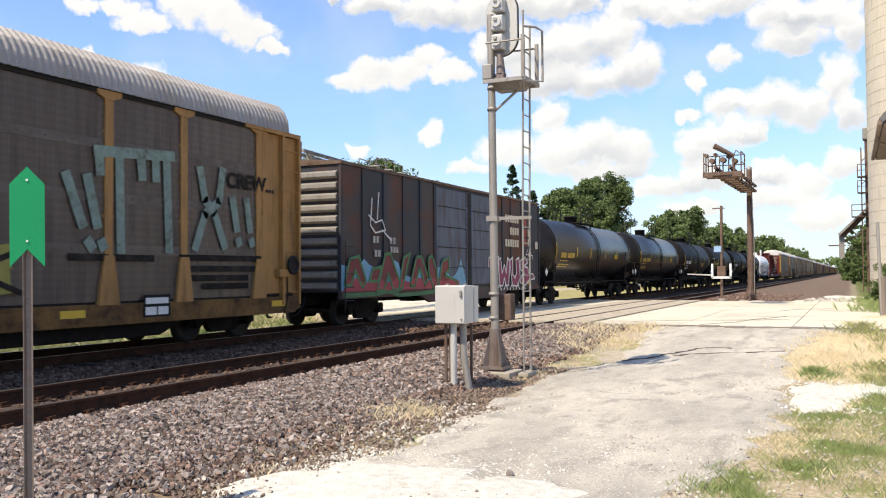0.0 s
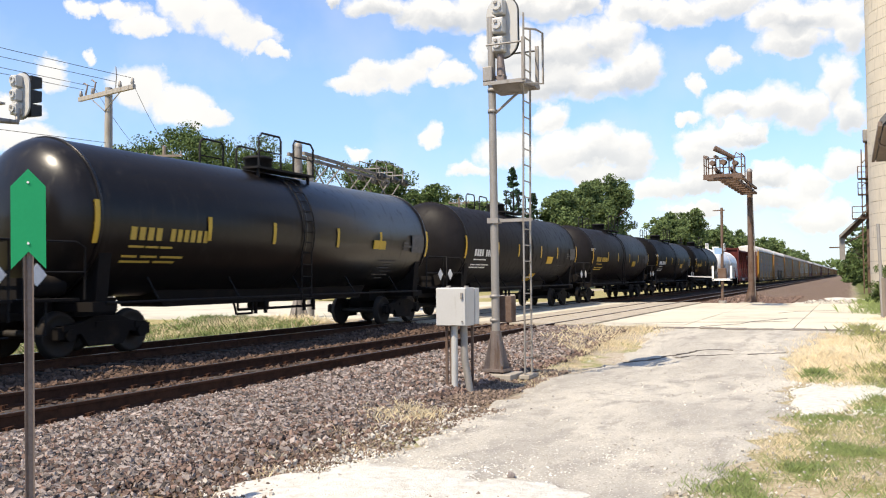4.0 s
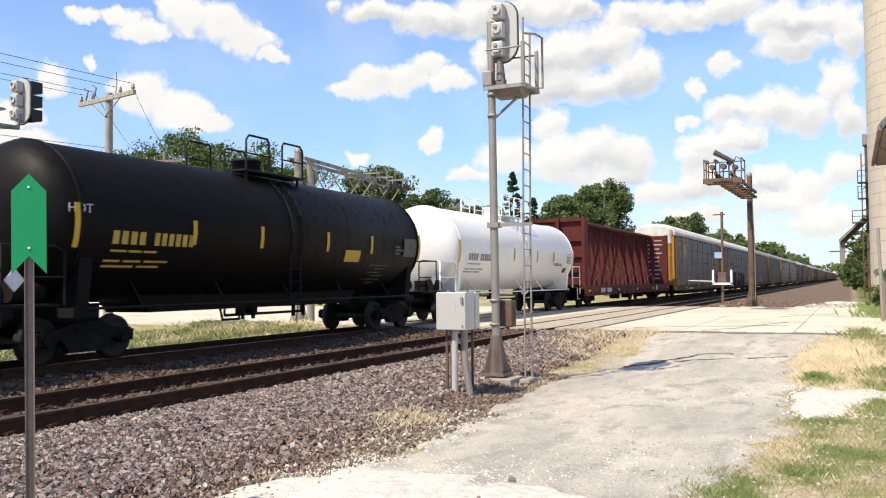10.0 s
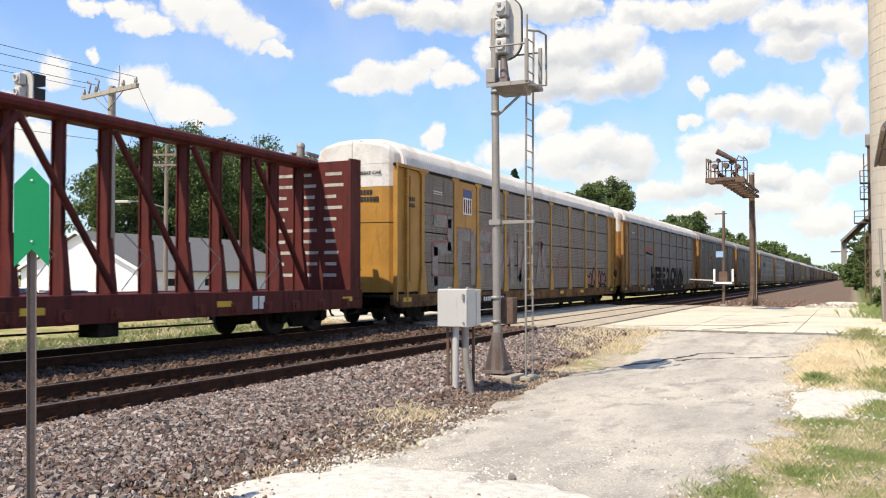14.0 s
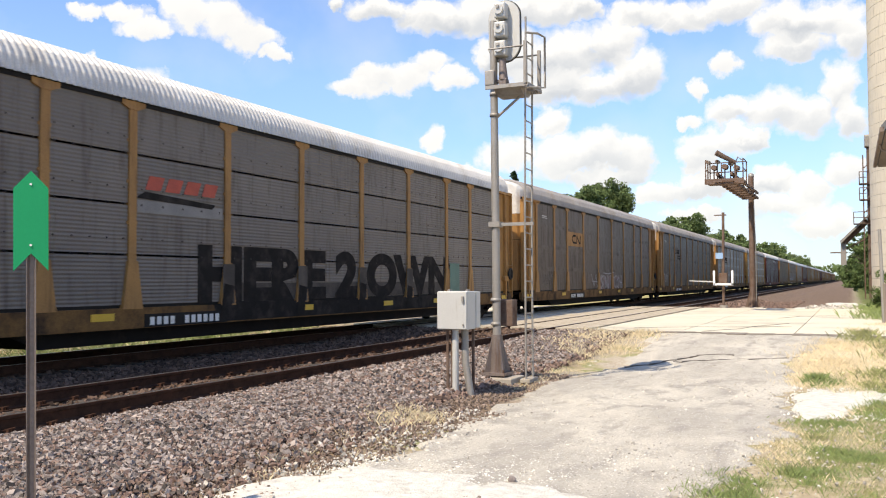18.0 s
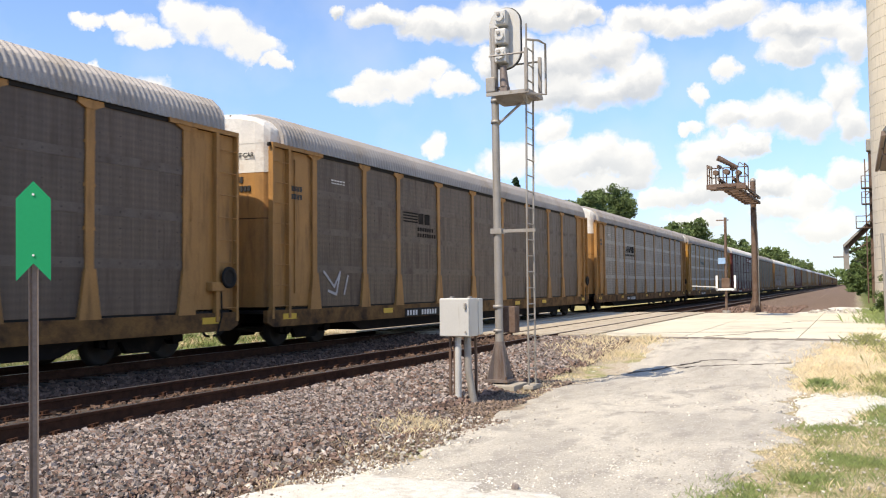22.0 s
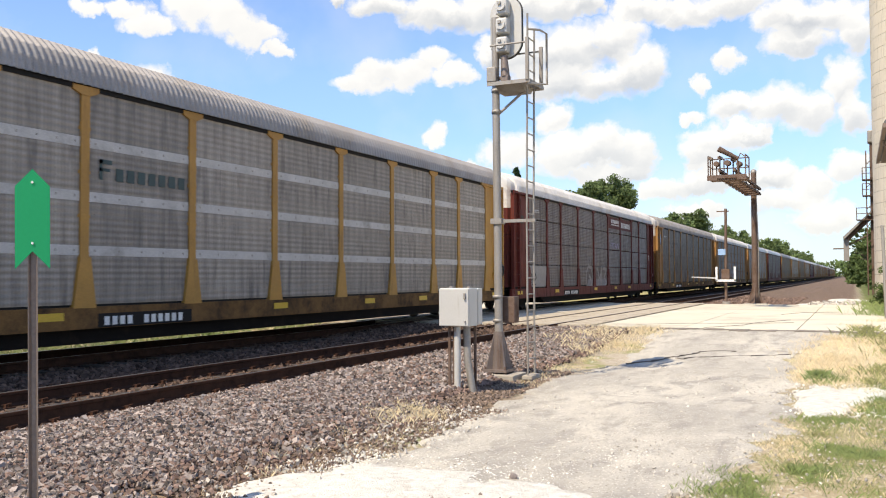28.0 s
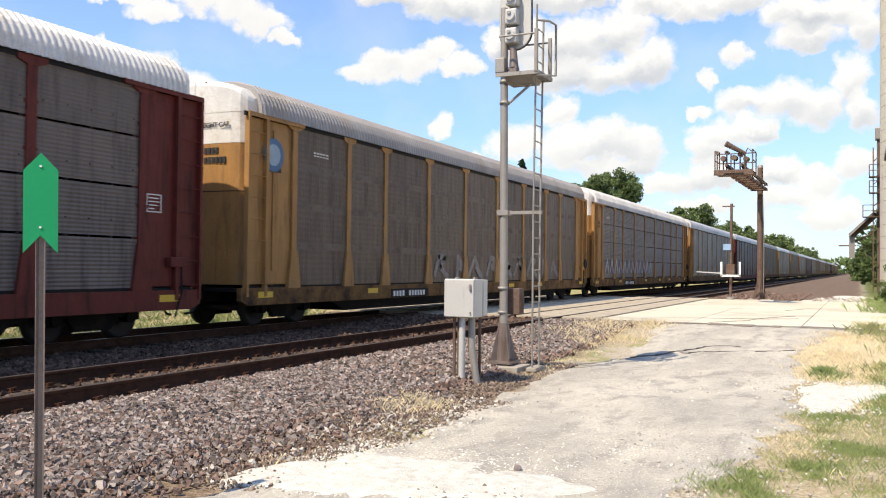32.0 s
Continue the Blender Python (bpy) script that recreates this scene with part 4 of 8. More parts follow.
        for k in range(cols - 1):
            for m in range(4):
                a = base + k * 5 + m
                s.face([a, a + 5, a + 6, a + 1])
        part("end_hood", s, M_HOOD if end_white else paint, car, "stained white end hood")
        if detail and d > 0:
            o = new("lettering", text_mesh("EXCESS HEIGHT CAR", 0.16, M_LETB, bold=0.004))
            o.parent, o.location, o.rotation_euler = car, (0.3, y0 - 0.016, 4.72), (math.pi / 2, 0, 0)
            o["label"] = "black stencilled warning words"
            s = Shape()
            for k in range(4):
                s.box(0.3 + 0.11 * k, 0.38 + 0.11 * k, y0 - 0.006, y0 + 0.03, 4.06, 4.2)
            for k in range(6):
                s.box(0.3 + 0.11 * k, 0.38 + 0.11 * k, y0 - 0.006, y0 + 0.03, 3.84, 3.98)
            part("lettering", s, M_LETB, car, "black reporting mark bars")["kind"] = "stuff"
        if detail and d < 0:
            part("brake_housing", Shape().chamfer(1.5, 1.66, y0 - 0.95, y0 - 0.5, 1.42, 1.62, 0.02), paint, car)
            if paint is not M_MAROON:
                part("brake_wheel", Shape().lathe([(1.64, 0.2), (1.66, 0.24), (1.7, 0.24), (1.7, 0.17), (1.67, 0.15)], 18, "X", y0 - 0.42, 1.72), M_BLACK, car, "black hand brake wheel")
            part("brake_chain", Shape().path([(1.63, y0 - 0.62, 1.45), (1.63, y0 - 0.6, 0.9), (1.6, y0 - 0.75, 0.42)], 0.018, 5), M_BLACK, car)
            if paint is M_MAROON:
                s = Shape()
                for a, b, z0, z1 in ((1.12, 1.14, 2.5, 2.86), (1.5, 1.52, 2.5, 2.86), (1.14, 1.5, 2.5, 2.52), (1.14, 1.5, 2.84, 2.86)):
                    s.box(1.526, 1.535, y0 - b, y0 - a, z0, z1)
                for k, w in enumerate((0.26, 0.28, 0.24, 0.15)):
                    s.box(1.526, 1.535, y0 - 1.46, y0 - 1.46 + w, 2.77 - 0.07 * k, 2.79 - 0.07 * k)
                part("placard", s, M_LETTER, car, "white outlined inspection panel")["kind"] = "stuff"
            else:
                part("routing_card_holder", Shape().box(1.53, 1.54, y0 - 1.5, y0 - 1.1, 2.9, 3.35).box(1.54, 1.546, y0 - 1.46, y0 - 1.14, 2.95, 3.3), paint, car)
        if detail:
            # Rivet seam's shade drawn as a black line, plus the black centre bar.
            s = Shape()
            s.prism([(x * 1.004, y0 + d * (yy - 0.006)) for x, yy in out], "xy", 3.17, 3.19)
            s.box(-0.03, 0.03, *q(-0.03, 0.05), 1.1, 4.3)
            part("door_bar", s, M_BLACK, car)
            s = Shape().tube((0.3, y0 + d * 0.25, 5.55), (0.3, y0 + d * 0.02, 5.75), 0.015, n=6)
            s.tube((0.3, y0 + d * 0.02, 5.75), (1.4, y0 + d * 1.2, 5.5), 0.015, n=6)
            part("roof_cable", s, M_BLACK, car)
        add_coupler(car, y0, -d)
    if detail:
        for y in (0.9, 5.9, 12.6, 16.9, 20.3, RACK - 0.9):
            part("reflector", Shape().box(1.585, 1.59, y - 0.28, y + 0.28, 0.72, 0.86), M_STRIPE, car, "yellow reflective strip")
        bars(car, marks(7.1, 0.6, 4, 0.12, 0.16, 0.07) + marks(8.1, 0.6, 6, 0.12, 0.16, 0.07), M_LETTER, 1.592, label="white reporting mark bars on black")
        part("number_plate_panel", Shape().box(1.585, 1.59, 6.95, 9.45, 0.56, 0.82), M_BLACK, car, "black painted panel")
        bars(car, marks(2.9, 4.35, 5, 0.1, 0.035, 0.04) + marks(2.9, 4.28, 5, 0.1, 0.025, 0.04), M_LETTER, 1.528)
        bars(car, marks(1.05, 3.9, 4, 0.09, 0.13, 0.03) + marks(1.05, 3.7, 4, 0.09, 0.13, 0.03), M_LETB, 1.535)
    return car


M_DATA = mat("faded_stencil_grey", (0.10, 0.095, 0.09), 0.7, var=0.4, scale=6)


def tank_car(label, length, paint, letters, shiny=True, stripe=M_STRIPE, white=False, group="tank cars of the train"):
    car = thing("tank_car", label, "tank car", group)
    L, R, zc = length, 1.56, 2.66
    a, b = 0.95, L - 0.95
    head = [(a + 0.75 * (1 - math.cos(t)) - 0.0, max(0.02, R * math.sin(t))) for t in np.linspace(0.02, math.pi / 2, 9)]
    prof = head + [(L / 2 - 3.9, R), (L / 2 - 3.88, R + 0.006), (L / 2, R + 0.03), (L / 2 + 3.88, R + 0.006), (L / 2 + 3.9, R)] + [(L - y, r) for y, r in reversed(head)]
    part("tank_shell", Shape().lathe(prof, 56, "Y", 0, zc), paint, car)
    for y in (a + 0.78, L / 2 - 0.06, b - 0.78):
        s = Shape().lathe([(y - 0.03, R + 0.008), (y - 0.03, R + 0.03), (y + 0.03, R + 0.03), (y + 0.03, R + 0.008)], 56, "Y", 0, zc)
        part("weld_band", s, paint, car)
    # vertical reflective stripes that follow the shell
    for k in (0.045, 0.25, 0.405, 0.595, 0.75, 0.955):
        y = a + (b - a) * k
        s, m = Shape(), 6
        half = 0.42 if k in (0.045, 0.955) else 0.26
        lift = 0.012 + (0.028 if abs(k - 0.5) < 0.3 else 0.012)
        for i in range(m + 1):
            t = -half + 2 * half * i / m - 0.12
            for yy in (y - 0.06, y + 0.06):
                for r in (R + lift, R + lift + 0.004):
                    s.v.append((r * math.cos(t * 0.62), yy, zc + r * math.sin(t * 0.62)))
        for i in range(m):
            p = i * 4
            for q in ((1, 3, 7, 5), (0, 4, 6, 2), (0, 1, 5, 4), (2, 6, 7, 3)):
                s.face([p + j for j in q])
        part("reflective_stripe", s, stripe, car, "yellow reflective stripe")
    # sub-frame
    for y in (0.1, L - 0.1):
        s = Shape()
        d = 1 if y < 1 else -1
        s.box(-0.35, 0.35, min(y, y + d * 3.2), max(y, y + d * 3.2), 0.72, 1.08)
        s.box(-1.45, 1.45, min(y + d * 0.05, y + d * 0.3), max(y + d * 0.05, y + d * 0.3), 0.9, 1.12)
        s.box(-1.4, 1.4, min(y + d * 1.6, y + d * 2.2), max(y + d * 1.6, y + d * 2.2), 0.86, 1.04)
        s.box(-1.5, -1.1, min(y, y + d * 1.2), max(y, y + d * 1.2), 1.08, 1.13)
        s.box(1.1, 1.5, min(y, y + d * 1.2), max(y, y + d * 1.2), 1.08, 1.13)
        s.tube((0.7, y + d * 0.75, 1.35), (0.7, y + d * 1.45, 1.35), 0.2, n=12)
        s.box(0.2, 0.6, min(y + d * 0.6, y + d * 0.9), max(y + d * 0.6, y + d * 0.9), 1.12, 1.5)
        part("stub_frame", s, M_UNDER, car)
        s = Shape().prism([(-1.3, 1.045), (1.3, 1.045), (1.42, 2.2), (1.0, 1.6), (0.0, 1.2), (-1.0, 1.6), (-1.42, 2.2)], "xz", y + d * 1.75, y + d * 2.05)
        part("saddle", s, M_WHITE if white else M_UNDER, car)
    rail_mat = M_WHITE if white else M_BLACK
    for y in (0.15, L - 0.15):
        d = 1 if y < 1 else -1
        for sx in (-1, 1):
            s = Shape().path([(sx * 1.46, y + d * 1.3, 1.1), (sx * 1.46, y + d * 1.3, 2.05), (sx * 1.46, y + d * 1.1, 2.15), (sx * 1.46, y, 2.15), (sx * 1.46, y, 0.75)], 0.034 if white else 0.022, 7)
            s.path([(sx * 1.46, y + d * 1.3, 1.6), (sx * 1.46, y, 1.6)], 0.018, 6)
            s.path([(sx * 1.46, y, 0.5), (sx * 1.46, y + d * 0.45, 0.5), (sx * 1.46, y + d * 0.45, 1.1)], 0.02, 6)
            part("end_handrail", s, rail_mat, car)
        s = Shape().path([(-1.46, y, 2.15), (1.46, y, 2.15)], 0.02, 7)
        part("end_crossbar", s, rail_mat, car)
    for sx in (-1, 1):
        s = Shape().path([(sx * 1.42, 2.0, 1.02), (sx * 1.42, L - 2.0, 1.02)], 0.028, 6)
        for y in np.linspace(3.4, L - 3.4, 5):
            s.path([(sx * 1.42, y, 1.02), (sx * 1.1, y, 1.5)], 0.022, 6)
        part("side_pipe", s, rail_mat, car)
    # dome, platform and railing
    yc = L / 2
    s = Shape().lathe([(zc + R - 0.12, 0.36), (zc + R + 0.36, 0.36), (zc + R + 0.37, 0.40), (zc + R + 0.42, 0.40), (zc + R + 0.46, 0.3), (zc + R + 0.47, 0.02)], 22, "Z", 0, yc)
    part("manway_housing", s, M_WHITE if white else M_BLACK, car)
    s = Shape()
    for sx in (-1, 1):
        s.box(min(sx * 0.45, sx * 0.95), max(sx * 0.45, sx * 0.95), yc - 1.25, yc + 1.25, zc + R - 0.02, zc + R + 0.03)
        for y in (yc - 1.1, yc + 1.1):
            s.box(min(sx * 0.8, sx * 0.86), max(sx * 0.8, sx * 0.86), y - 0.03, y + 0.03, zc + R - 0.35, zc + R)
    part("platform", s, rail_mat, car)
    for sx in (-1, 1):
        s, x = Shape(), sx * 0.93
        zt, zb = zc + R + 0.86, zc + R
        for e in (-1, 1):
            s = Shape().path([(x, yc + e * 1.2, zb), (x, yc + e * 1.2, zt - 0.12), (x, yc + e * 1.08, zt), (x, yc + e * 0.35, zt), (x, yc + e * 0.28, zt - 0.1), (x, yc + e * 0.28, zb)], 0.028, 7)
            rail = part("safety_railing", s, rail_mat, car)
            part("mid_rail", Shape().path([(x, yc + e * 1.2, zb + 0.42), (x, yc + e * 0.28, zb + 0.42)], 0.02, 6), rail_mat, rail)
        s = Shape()
        for y in (yc - 0.22, yc + 0.22):
            pts = [(sx * (R + 0.07) * math.cos(t), y, zc + (R + 0.07) * math.sin(t)) for t in np.linspace(1.0, -0.35, 8)]
            s.path(pts + [(sx * 1.52, y, 0.95)], 0.02, 6)
        for t in list(np.linspace(1.0, -0.35, 9)):
            s.path([(sx * (R + 0.07) * math.cos(t), yc - 0.22, zc + (R + 0.07) * math.sin(t)), (sx * (R + 0.07) * math.cos(t), yc + 0.22, zc + (R + 0.07) * math.sin(t))], 0.014, 5)
        for z in (1.8, 1.5, 1.2, 0.95):
            s.path([(sx * 1.55, yc - 0.22, z), (sx * 1.55, yc + 0.22, z)], 0.014, 5)
        part("ladder", s, rail_mat, car)
    s = Shape().tube((0, yc, zc - R - 0.3), (0, yc, zc - R + 0.1), 0.17, n=12)
    s.box(-0.2, 0.2, yc - 0.2, yc + 0.2, zc - R - 0.42, zc - R - 0.25)
    s.path([(0.6, yc - 1.6, 1.15), (0.6, yc - 1.6, 0.7), (0.6, yc + 1.6, 0.7), (0.6, yc + 1.6, 1.15)], 0.035, 7)
    part("outlet_valve", s, M_UNDER, car)
    if not white:
        s = Shape().prism([(4.0, 1.3), (4.4, 0.86), (L - 4.4, 0.86), (L - 4.0, 1.3)], "yz", -0.62, 0.62)
        for y in (L / 2 - 1.3, L / 2 - 0.9, L / 2 + 0.8, L / 2 + 1.25):
            s.tube((0.9, y, 0.9), (0.9, y, 0.6), 0.05, n=7)
        s.path([(0.95, L / 2 - 2.2, 0.9), (0.95, L / 2 - 2.1, 0.62), (0.95, L / 2 - 1.5, 0.62), (0.95, L / 2 - 1.5, 0.9)], 0.03, 6)
        part("heater_belly", s, M_UNDER, car, "black belly casing with pipes")
    for y in (2.35, L - 2.35):
        add_truck(car, y)
    add_coupler(car, 0.12, -1)
    add_coupler(car, L - 0.12, 1)

    def on_shell(y0, y1, z0, z1, m, name, label=""):
        """A thin plate that follows the shell between two heights."""
        s, n = Shape(), 5
        t0, t1 = math.asin((z0 - zc) / R), math.asin((z1 - zc) / R)
        for i in range(n + 1):
            t = t0 + (t1 - t0) * i / n
            for yy in (y0, y1):
                for r in (R + 0.02, R + 0.04):
                    s.v.append((r * math.cos(t), yy, zc + r * math.sin(t)))
        for i in range(n):
            p = i * 4
            for q in ((1, 3, 7, 5), (0, 4, 6, 2), (0, 1, 5, 4), (2, 6, 7, 3)):
                s.face([p + j for j in q])
        return part(name, s, m, car, label)

    x = R + 0.03
    y0 = a + 1.55

    def shell_bars(rows, m, label):
        """Lettering bars that lie on the shell."""
        s = Shape()
        for b0, b1, z0, z1 in rows:
            t0, t1 = math.asin((z0 - zc) / R), math.asin((z1 - zc) / R)
            p = [(r * math.cos(t), zc + r * math.sin(t)) for t, r in ((t0, R + 0.012), (t0, R + 0.022), (t1, R + 0.022), (t1, R + 0.012))]
            s.prism(p, "xz", b0, b1)
        part("lettering", s, m, car, label)["kind"] = "stuff"

    shell_bars(marks(y0, 2.24, 4, 0.15, 0.25, 0.08) + marks(y0 + 1.1, 2.24, 6, 0.13, 0.25, 0.07), letters, "reporting mark bars")
    shell_bars([(y0, y0 + 0.4, 2.09, 2.13), (y0 + 0.46, y0 + 0.8, 2.09, 2.13), (y0 + 0.86, y0 + 1.2, 2.09, 2.13), (y0 - 0.1, y0 + 0.3, 1.9, 1.94), (y0 + 0.4, y0 + 0.85, 1.9, 1.94), (y0 + 0.95, y0 + 1.6, 1.9, 1.94), (y0 - 0.1, y0 + 0.7, 1.8, 1.84), (y0 + 0.8, y0 + 1.4, 1.8, 1.84)], letters, "small lettering bars")
    if not white:
        on_shell(b - 1.75, b - 0.95, 2.25, 2.8, M_DATA if not white else M_LETTER, "data_panel", "grey stencil data panel")
    shell_bars([(b - 1.7, b - 1.0, z, z + 0.016) for z in (2.3, 2.37, 2.44, 2.51, 2.58, 2.65, 2.72)], M_DATA if white else M_LETTER, "small lettering bars")
    dim = M_DATA
    if not white:
        shell_bars([(b - 3.6 + 0.35 * (k % 2), b - 2.5 - 0.15 * (k % 3), 1.95 - 0.1 * k, 1.975 - 0.1 * k) for k in range(6)] + [(b - 2.3, b - 2.0 + 0.3 * (k % 2), 2.5 - 0.1 * k, 2.56 - 0.1 * k) for k in range(3)], dim, "small faded stencil bars")
    for y in (b + 0.55, a - 0.55) if not white else ():
        d = Shape().prism([(y - 0.2, 1.55), (y, 1.35), (y + 0.2, 1.55), (y, 1.75)], "yz", 1.475, 1.485)
        part("placard", d, M_LETTER, car, "white diamond hazard placard")
    return car, on_shell, x


def box_car():
    car = thing("box_car", "weathered blue and rust-brown boxcar covered in graffiti", "rail car")
    L, z0, z1, x = 16.85, 0.98, 4.62, 1.53
    s = Shape().box(-x + 0.03, x - 0.06, 0.05, L - 0.05, z0, z1 - 0.05)
    part("body", s, M_BOXDARK, car)
    # roof with cross ribs
    s = Shape().prism([(-x - 0.02, z1 - 0.08), (x + 0.02, z1 - 0.08), (x + 0.02, z1), (0, z1 + 0.12), (-x - 0.02, z1)], "xz", 0, L)
    for i in range(22):
        y = 0.4 + i * (L - 0.8) / 21
        s.prism([(-x, z1 + 0.005), (x, z1 + 0.005), (0, z1 + 0.155)], "xz", y - 0.05, y + 0.05)
    part("roof", s, M_RUSTP, car, "rusty ribbed roof")
    bays = [0.0, 1.25, 2.5, 3.75, 4.95, 6.0]
    for i, (a, b) in enumerate(zip(bays, bays[1:])):
        part("side_sheet", Shape().box(x - 0.06, x - 0.03, a + 0.03, b - 0.03, z0, z1 - 0.1), M_BOXDARK if i % 2 else M_BOXBROWN, car)
        part("side_post", Shape().prism([(b - 0.09, z0), (b + 0.09, z0), (b + 0.09, z1 - 0.1), (b - 0.09, z1 - 0.1)], "yz", x - 0.05, x + 0.01), M_BOXDARK, car)
    for a, b in ((6.05, 8.66), (9.05, 11.62)):
        d = part("sliding_door", Shape().box(x - 0.04, x - 0.005, a, b, z0 + 0.12, z1 - 0.2), M_BOXBLUE, car, "faded blue ribbed door")
        for z in (1.75, 2.45, 3.15, 3.85):
            part("door_rib", Shape().box(x - 0.005, x + 0.025, a + 0.08, b - 0.08, z - 0.035, z + 0.035), M_BOXBLUE, d)
            # Black line under each rib: shade put in to make the ribs read.
            part("door_seam", Shape().box(x - 0.005, x + 0.004, a + 0.08, b - 0.08, z - 0.065, z - 0.035), M_BLACK, d)
        for y in (a + 0.03, b - 0.03):
            part("door_edge", Shape().box(x - 0.005, x + 0.03, y - 0.04, y + 0.04, z0 + 0.1, z1 - 0.18), M_BOXBLUE, d)
    part("lock_bar", Shape().box(x - 0.03, x + 0.02, 8.72, 8.98, z0, z1 - 0.2), M_BLACK, car)
    bays = [11.7, 12.35, 13.3, 14.6, 15.85, L]
    for i, (a, b) in enumerate(zip(bays, bays[1:])):
        part("side_sheet", Shape().box(x - 0.06, x - 0.03, a + 0.03, b - 0.03, z0, z1 - 0.1), M_BOXBROWN if i < 3 else M_BOXDARK, car)
        part("side_post", Shape().box(x - 0.05, x + 0.01, b - 0.1, b + 0.02, z0, z1 - 0.1), M_BOXDARK, car)
    part("corner_post", Shape().box(x - 0.05, x + 0.01, -0.02, 0.1, z0, z1 - 0.1), M_BOXDARK, car)
    s = Shape().prism([(0.0, 0.8), (4.8, 0.8), (5.6, 0.55), (12.0, 0.55), (12.8, 0.8), (L, 0.8), (L, 1.0), (0.0, 1.0)], "yz", x - 0.1, x + 0.015)
    part("side_sill", s, M_BOXBROWN, car)
    part("underframe", Shape().box(-0.3, 0.3, 0.1, L - 0.1, 0.62, 1.0).box(-1.3, 1.3, 6, 6.3, 0.7, 1).box(-1.3, 1.3, 11, 11.3, 0.7, 1).box(-0.9, -0.3, 8, 9.5, 0.5, 0.95), M_UNDER, car)
    # corrugated front end
    for i in range(11):
        z = 1.15 + i * 0.31
        s = Shape().prism([(0.05, z - 0.11), (-0.06, z - 0.05), (-0.06, z + 0.05), (0.05, z + 0.11)], "yz", -1.4, 1.4)
        part("end_rib", s, M_GALVS, car, "pale pressed end rib")
        s = Shape().prism([(L - 0.05, z - 0.11), (L + 0.06, z - 0.05), (L + 0.06, z + 0.05), (L - 0.05, z + 0.11)], "yz", -1.4, 1.4)
        part("end_rib", s, M_GALVS, car, "pale pressed end rib")
    for sx in (-1, 1):
        for y, d in ((0.0, 1), (L, -1)):
            s = Shape()
            for k in range(5):
                s.path([(sx * (x + 0.06), y + d * 0.15, 0.75 + 0.38 * k), (sx * (x + 0.06), y + d * 0.6, 0.75 + 0.38 * k)], 0.014, 5)
            s.path([(sx * (x + 0.05), y + d * 0.15, 0.55), (sx * (x + 0.05), y + d * 0.15, 2.4)], 0.016, 5)
            part("ladder", s, M_BOXDARK, car)
    for y in (1.55, L - 1.55 - 1.0):
        add_truck(car, y + 0.5)
    add_coupler(car, 0, -1)
    add_coupler(car, L, 1)
    g = x + 0.016
    green, pink, cyan = mat("green_spray_paint", (0.03, 0.16, 0.06), 0.55), mat("red_spray_paint", (0.33, 0.03, 0.05), 0.55), mat("blue_spray_paint", (0.13, 0.32, 0.45), 0.55)
    white = M_LETTER
    mag = mat("magenta_spray_paint", (0.24, 0.03, 0.085), 0.6, var=0.35, scale=3, dirt=(0.12, 0.02, 0.04), dirt_amt=0.4)
    cream = mat("cream_lettering", (0.56, 0.50, 0.38), 0.65, var=0.25, scale=5)
    brick = mat("brick_red_square", (0.26, 0.035, 0.02), 0.65, var=0.25)
    dull = mat("dark_red_spray_paint", (0.17, 0.018, 0.022), 0.6, var=0.3)

    def fill(polys, m, lift, label):
        sh = Shape()
        for k, p in enumerate(polys):
            sh.prism(p, "yz", g + lift - 0.004, g + lift + 0.0004 * k)
        paint_on(car, sh, m, label)

    wave = [(0.9 + 0.3 * i, 1.62 + 0.3 * math.sin(i * 1.1) + 0.12 * math.sin(i * 2.7)) for i in range(25)]
    fill([[(0.0, 1.0), (8.6, 1.0), (8.5, 1.3)] + wave[::-1] + [(0.0, 1.75)]], cyan, 0.0, "blue spray-painted background")
    letters = [[(1.95, 0.98), (2.45, 2.08), (2.78, 2.1), (3.4, 1.2), (3.3, 0.98), (2.95, 1.0), (2.64, 1.5), (2.35, 1.0)],
               [(3.5, 1.0), (4.08, 2.14), (3.66, 2.0), (3.3, 1.05)],
               [(4.05, 1.1), (4.52, 2.02), (4.86, 2.05), (5.38, 1.38), (5.15, 1.1), (4.76, 1.72), (4.4, 1.1)],
               [(5.38, 1.98), (5.66, 2.1), (6.02, 1.6), (6.05, 1.0), (5.8, 1.0), (5.44, 1.5)],
               [(6.16, 1.02), (6.48, 1.93), (7.0, 2.04), (7.05, 1.62), (6.62, 1.45), (7.6, 1.25), (7.9, 1.0)],
               [(1.5, 1.28), (1.7, 1.64), (2.2, 1.7), (2.02, 1.28)], [(0.1, 1.2), (0.4, 1.9), (0.9, 2.0), (1.3, 1.3), (1.1, 1.1), (0.7, 1.6), (0.45, 1.15)]]
    fill(letters, dull, 0.012, "dark red graffiti letters")
    fill([[(0.0, 1.0), (7.95, 1.0), (7.9, 1.22)] + [(7.6 - 0.4 * i, 1.3 + 0.09 * math.sin(i * 1.9)) for i in range(19)]], pink, 0.018, "red spray-painted band")
    paint_on(car, ribbons([p + p[:1] for p in letters], 0.09, g + 0.02), green, "green spray-painted outline")
    paint_on(car, ribbons([[(0.1, 0.9), (1.9, 0.9), (2.7, 0.97), (3.3, 0.84), (4.6, 0.84), (6.0, 0.9), (8.4, 0.92)]], 0.12, g + 0.004), green, "green spray-painted outline")
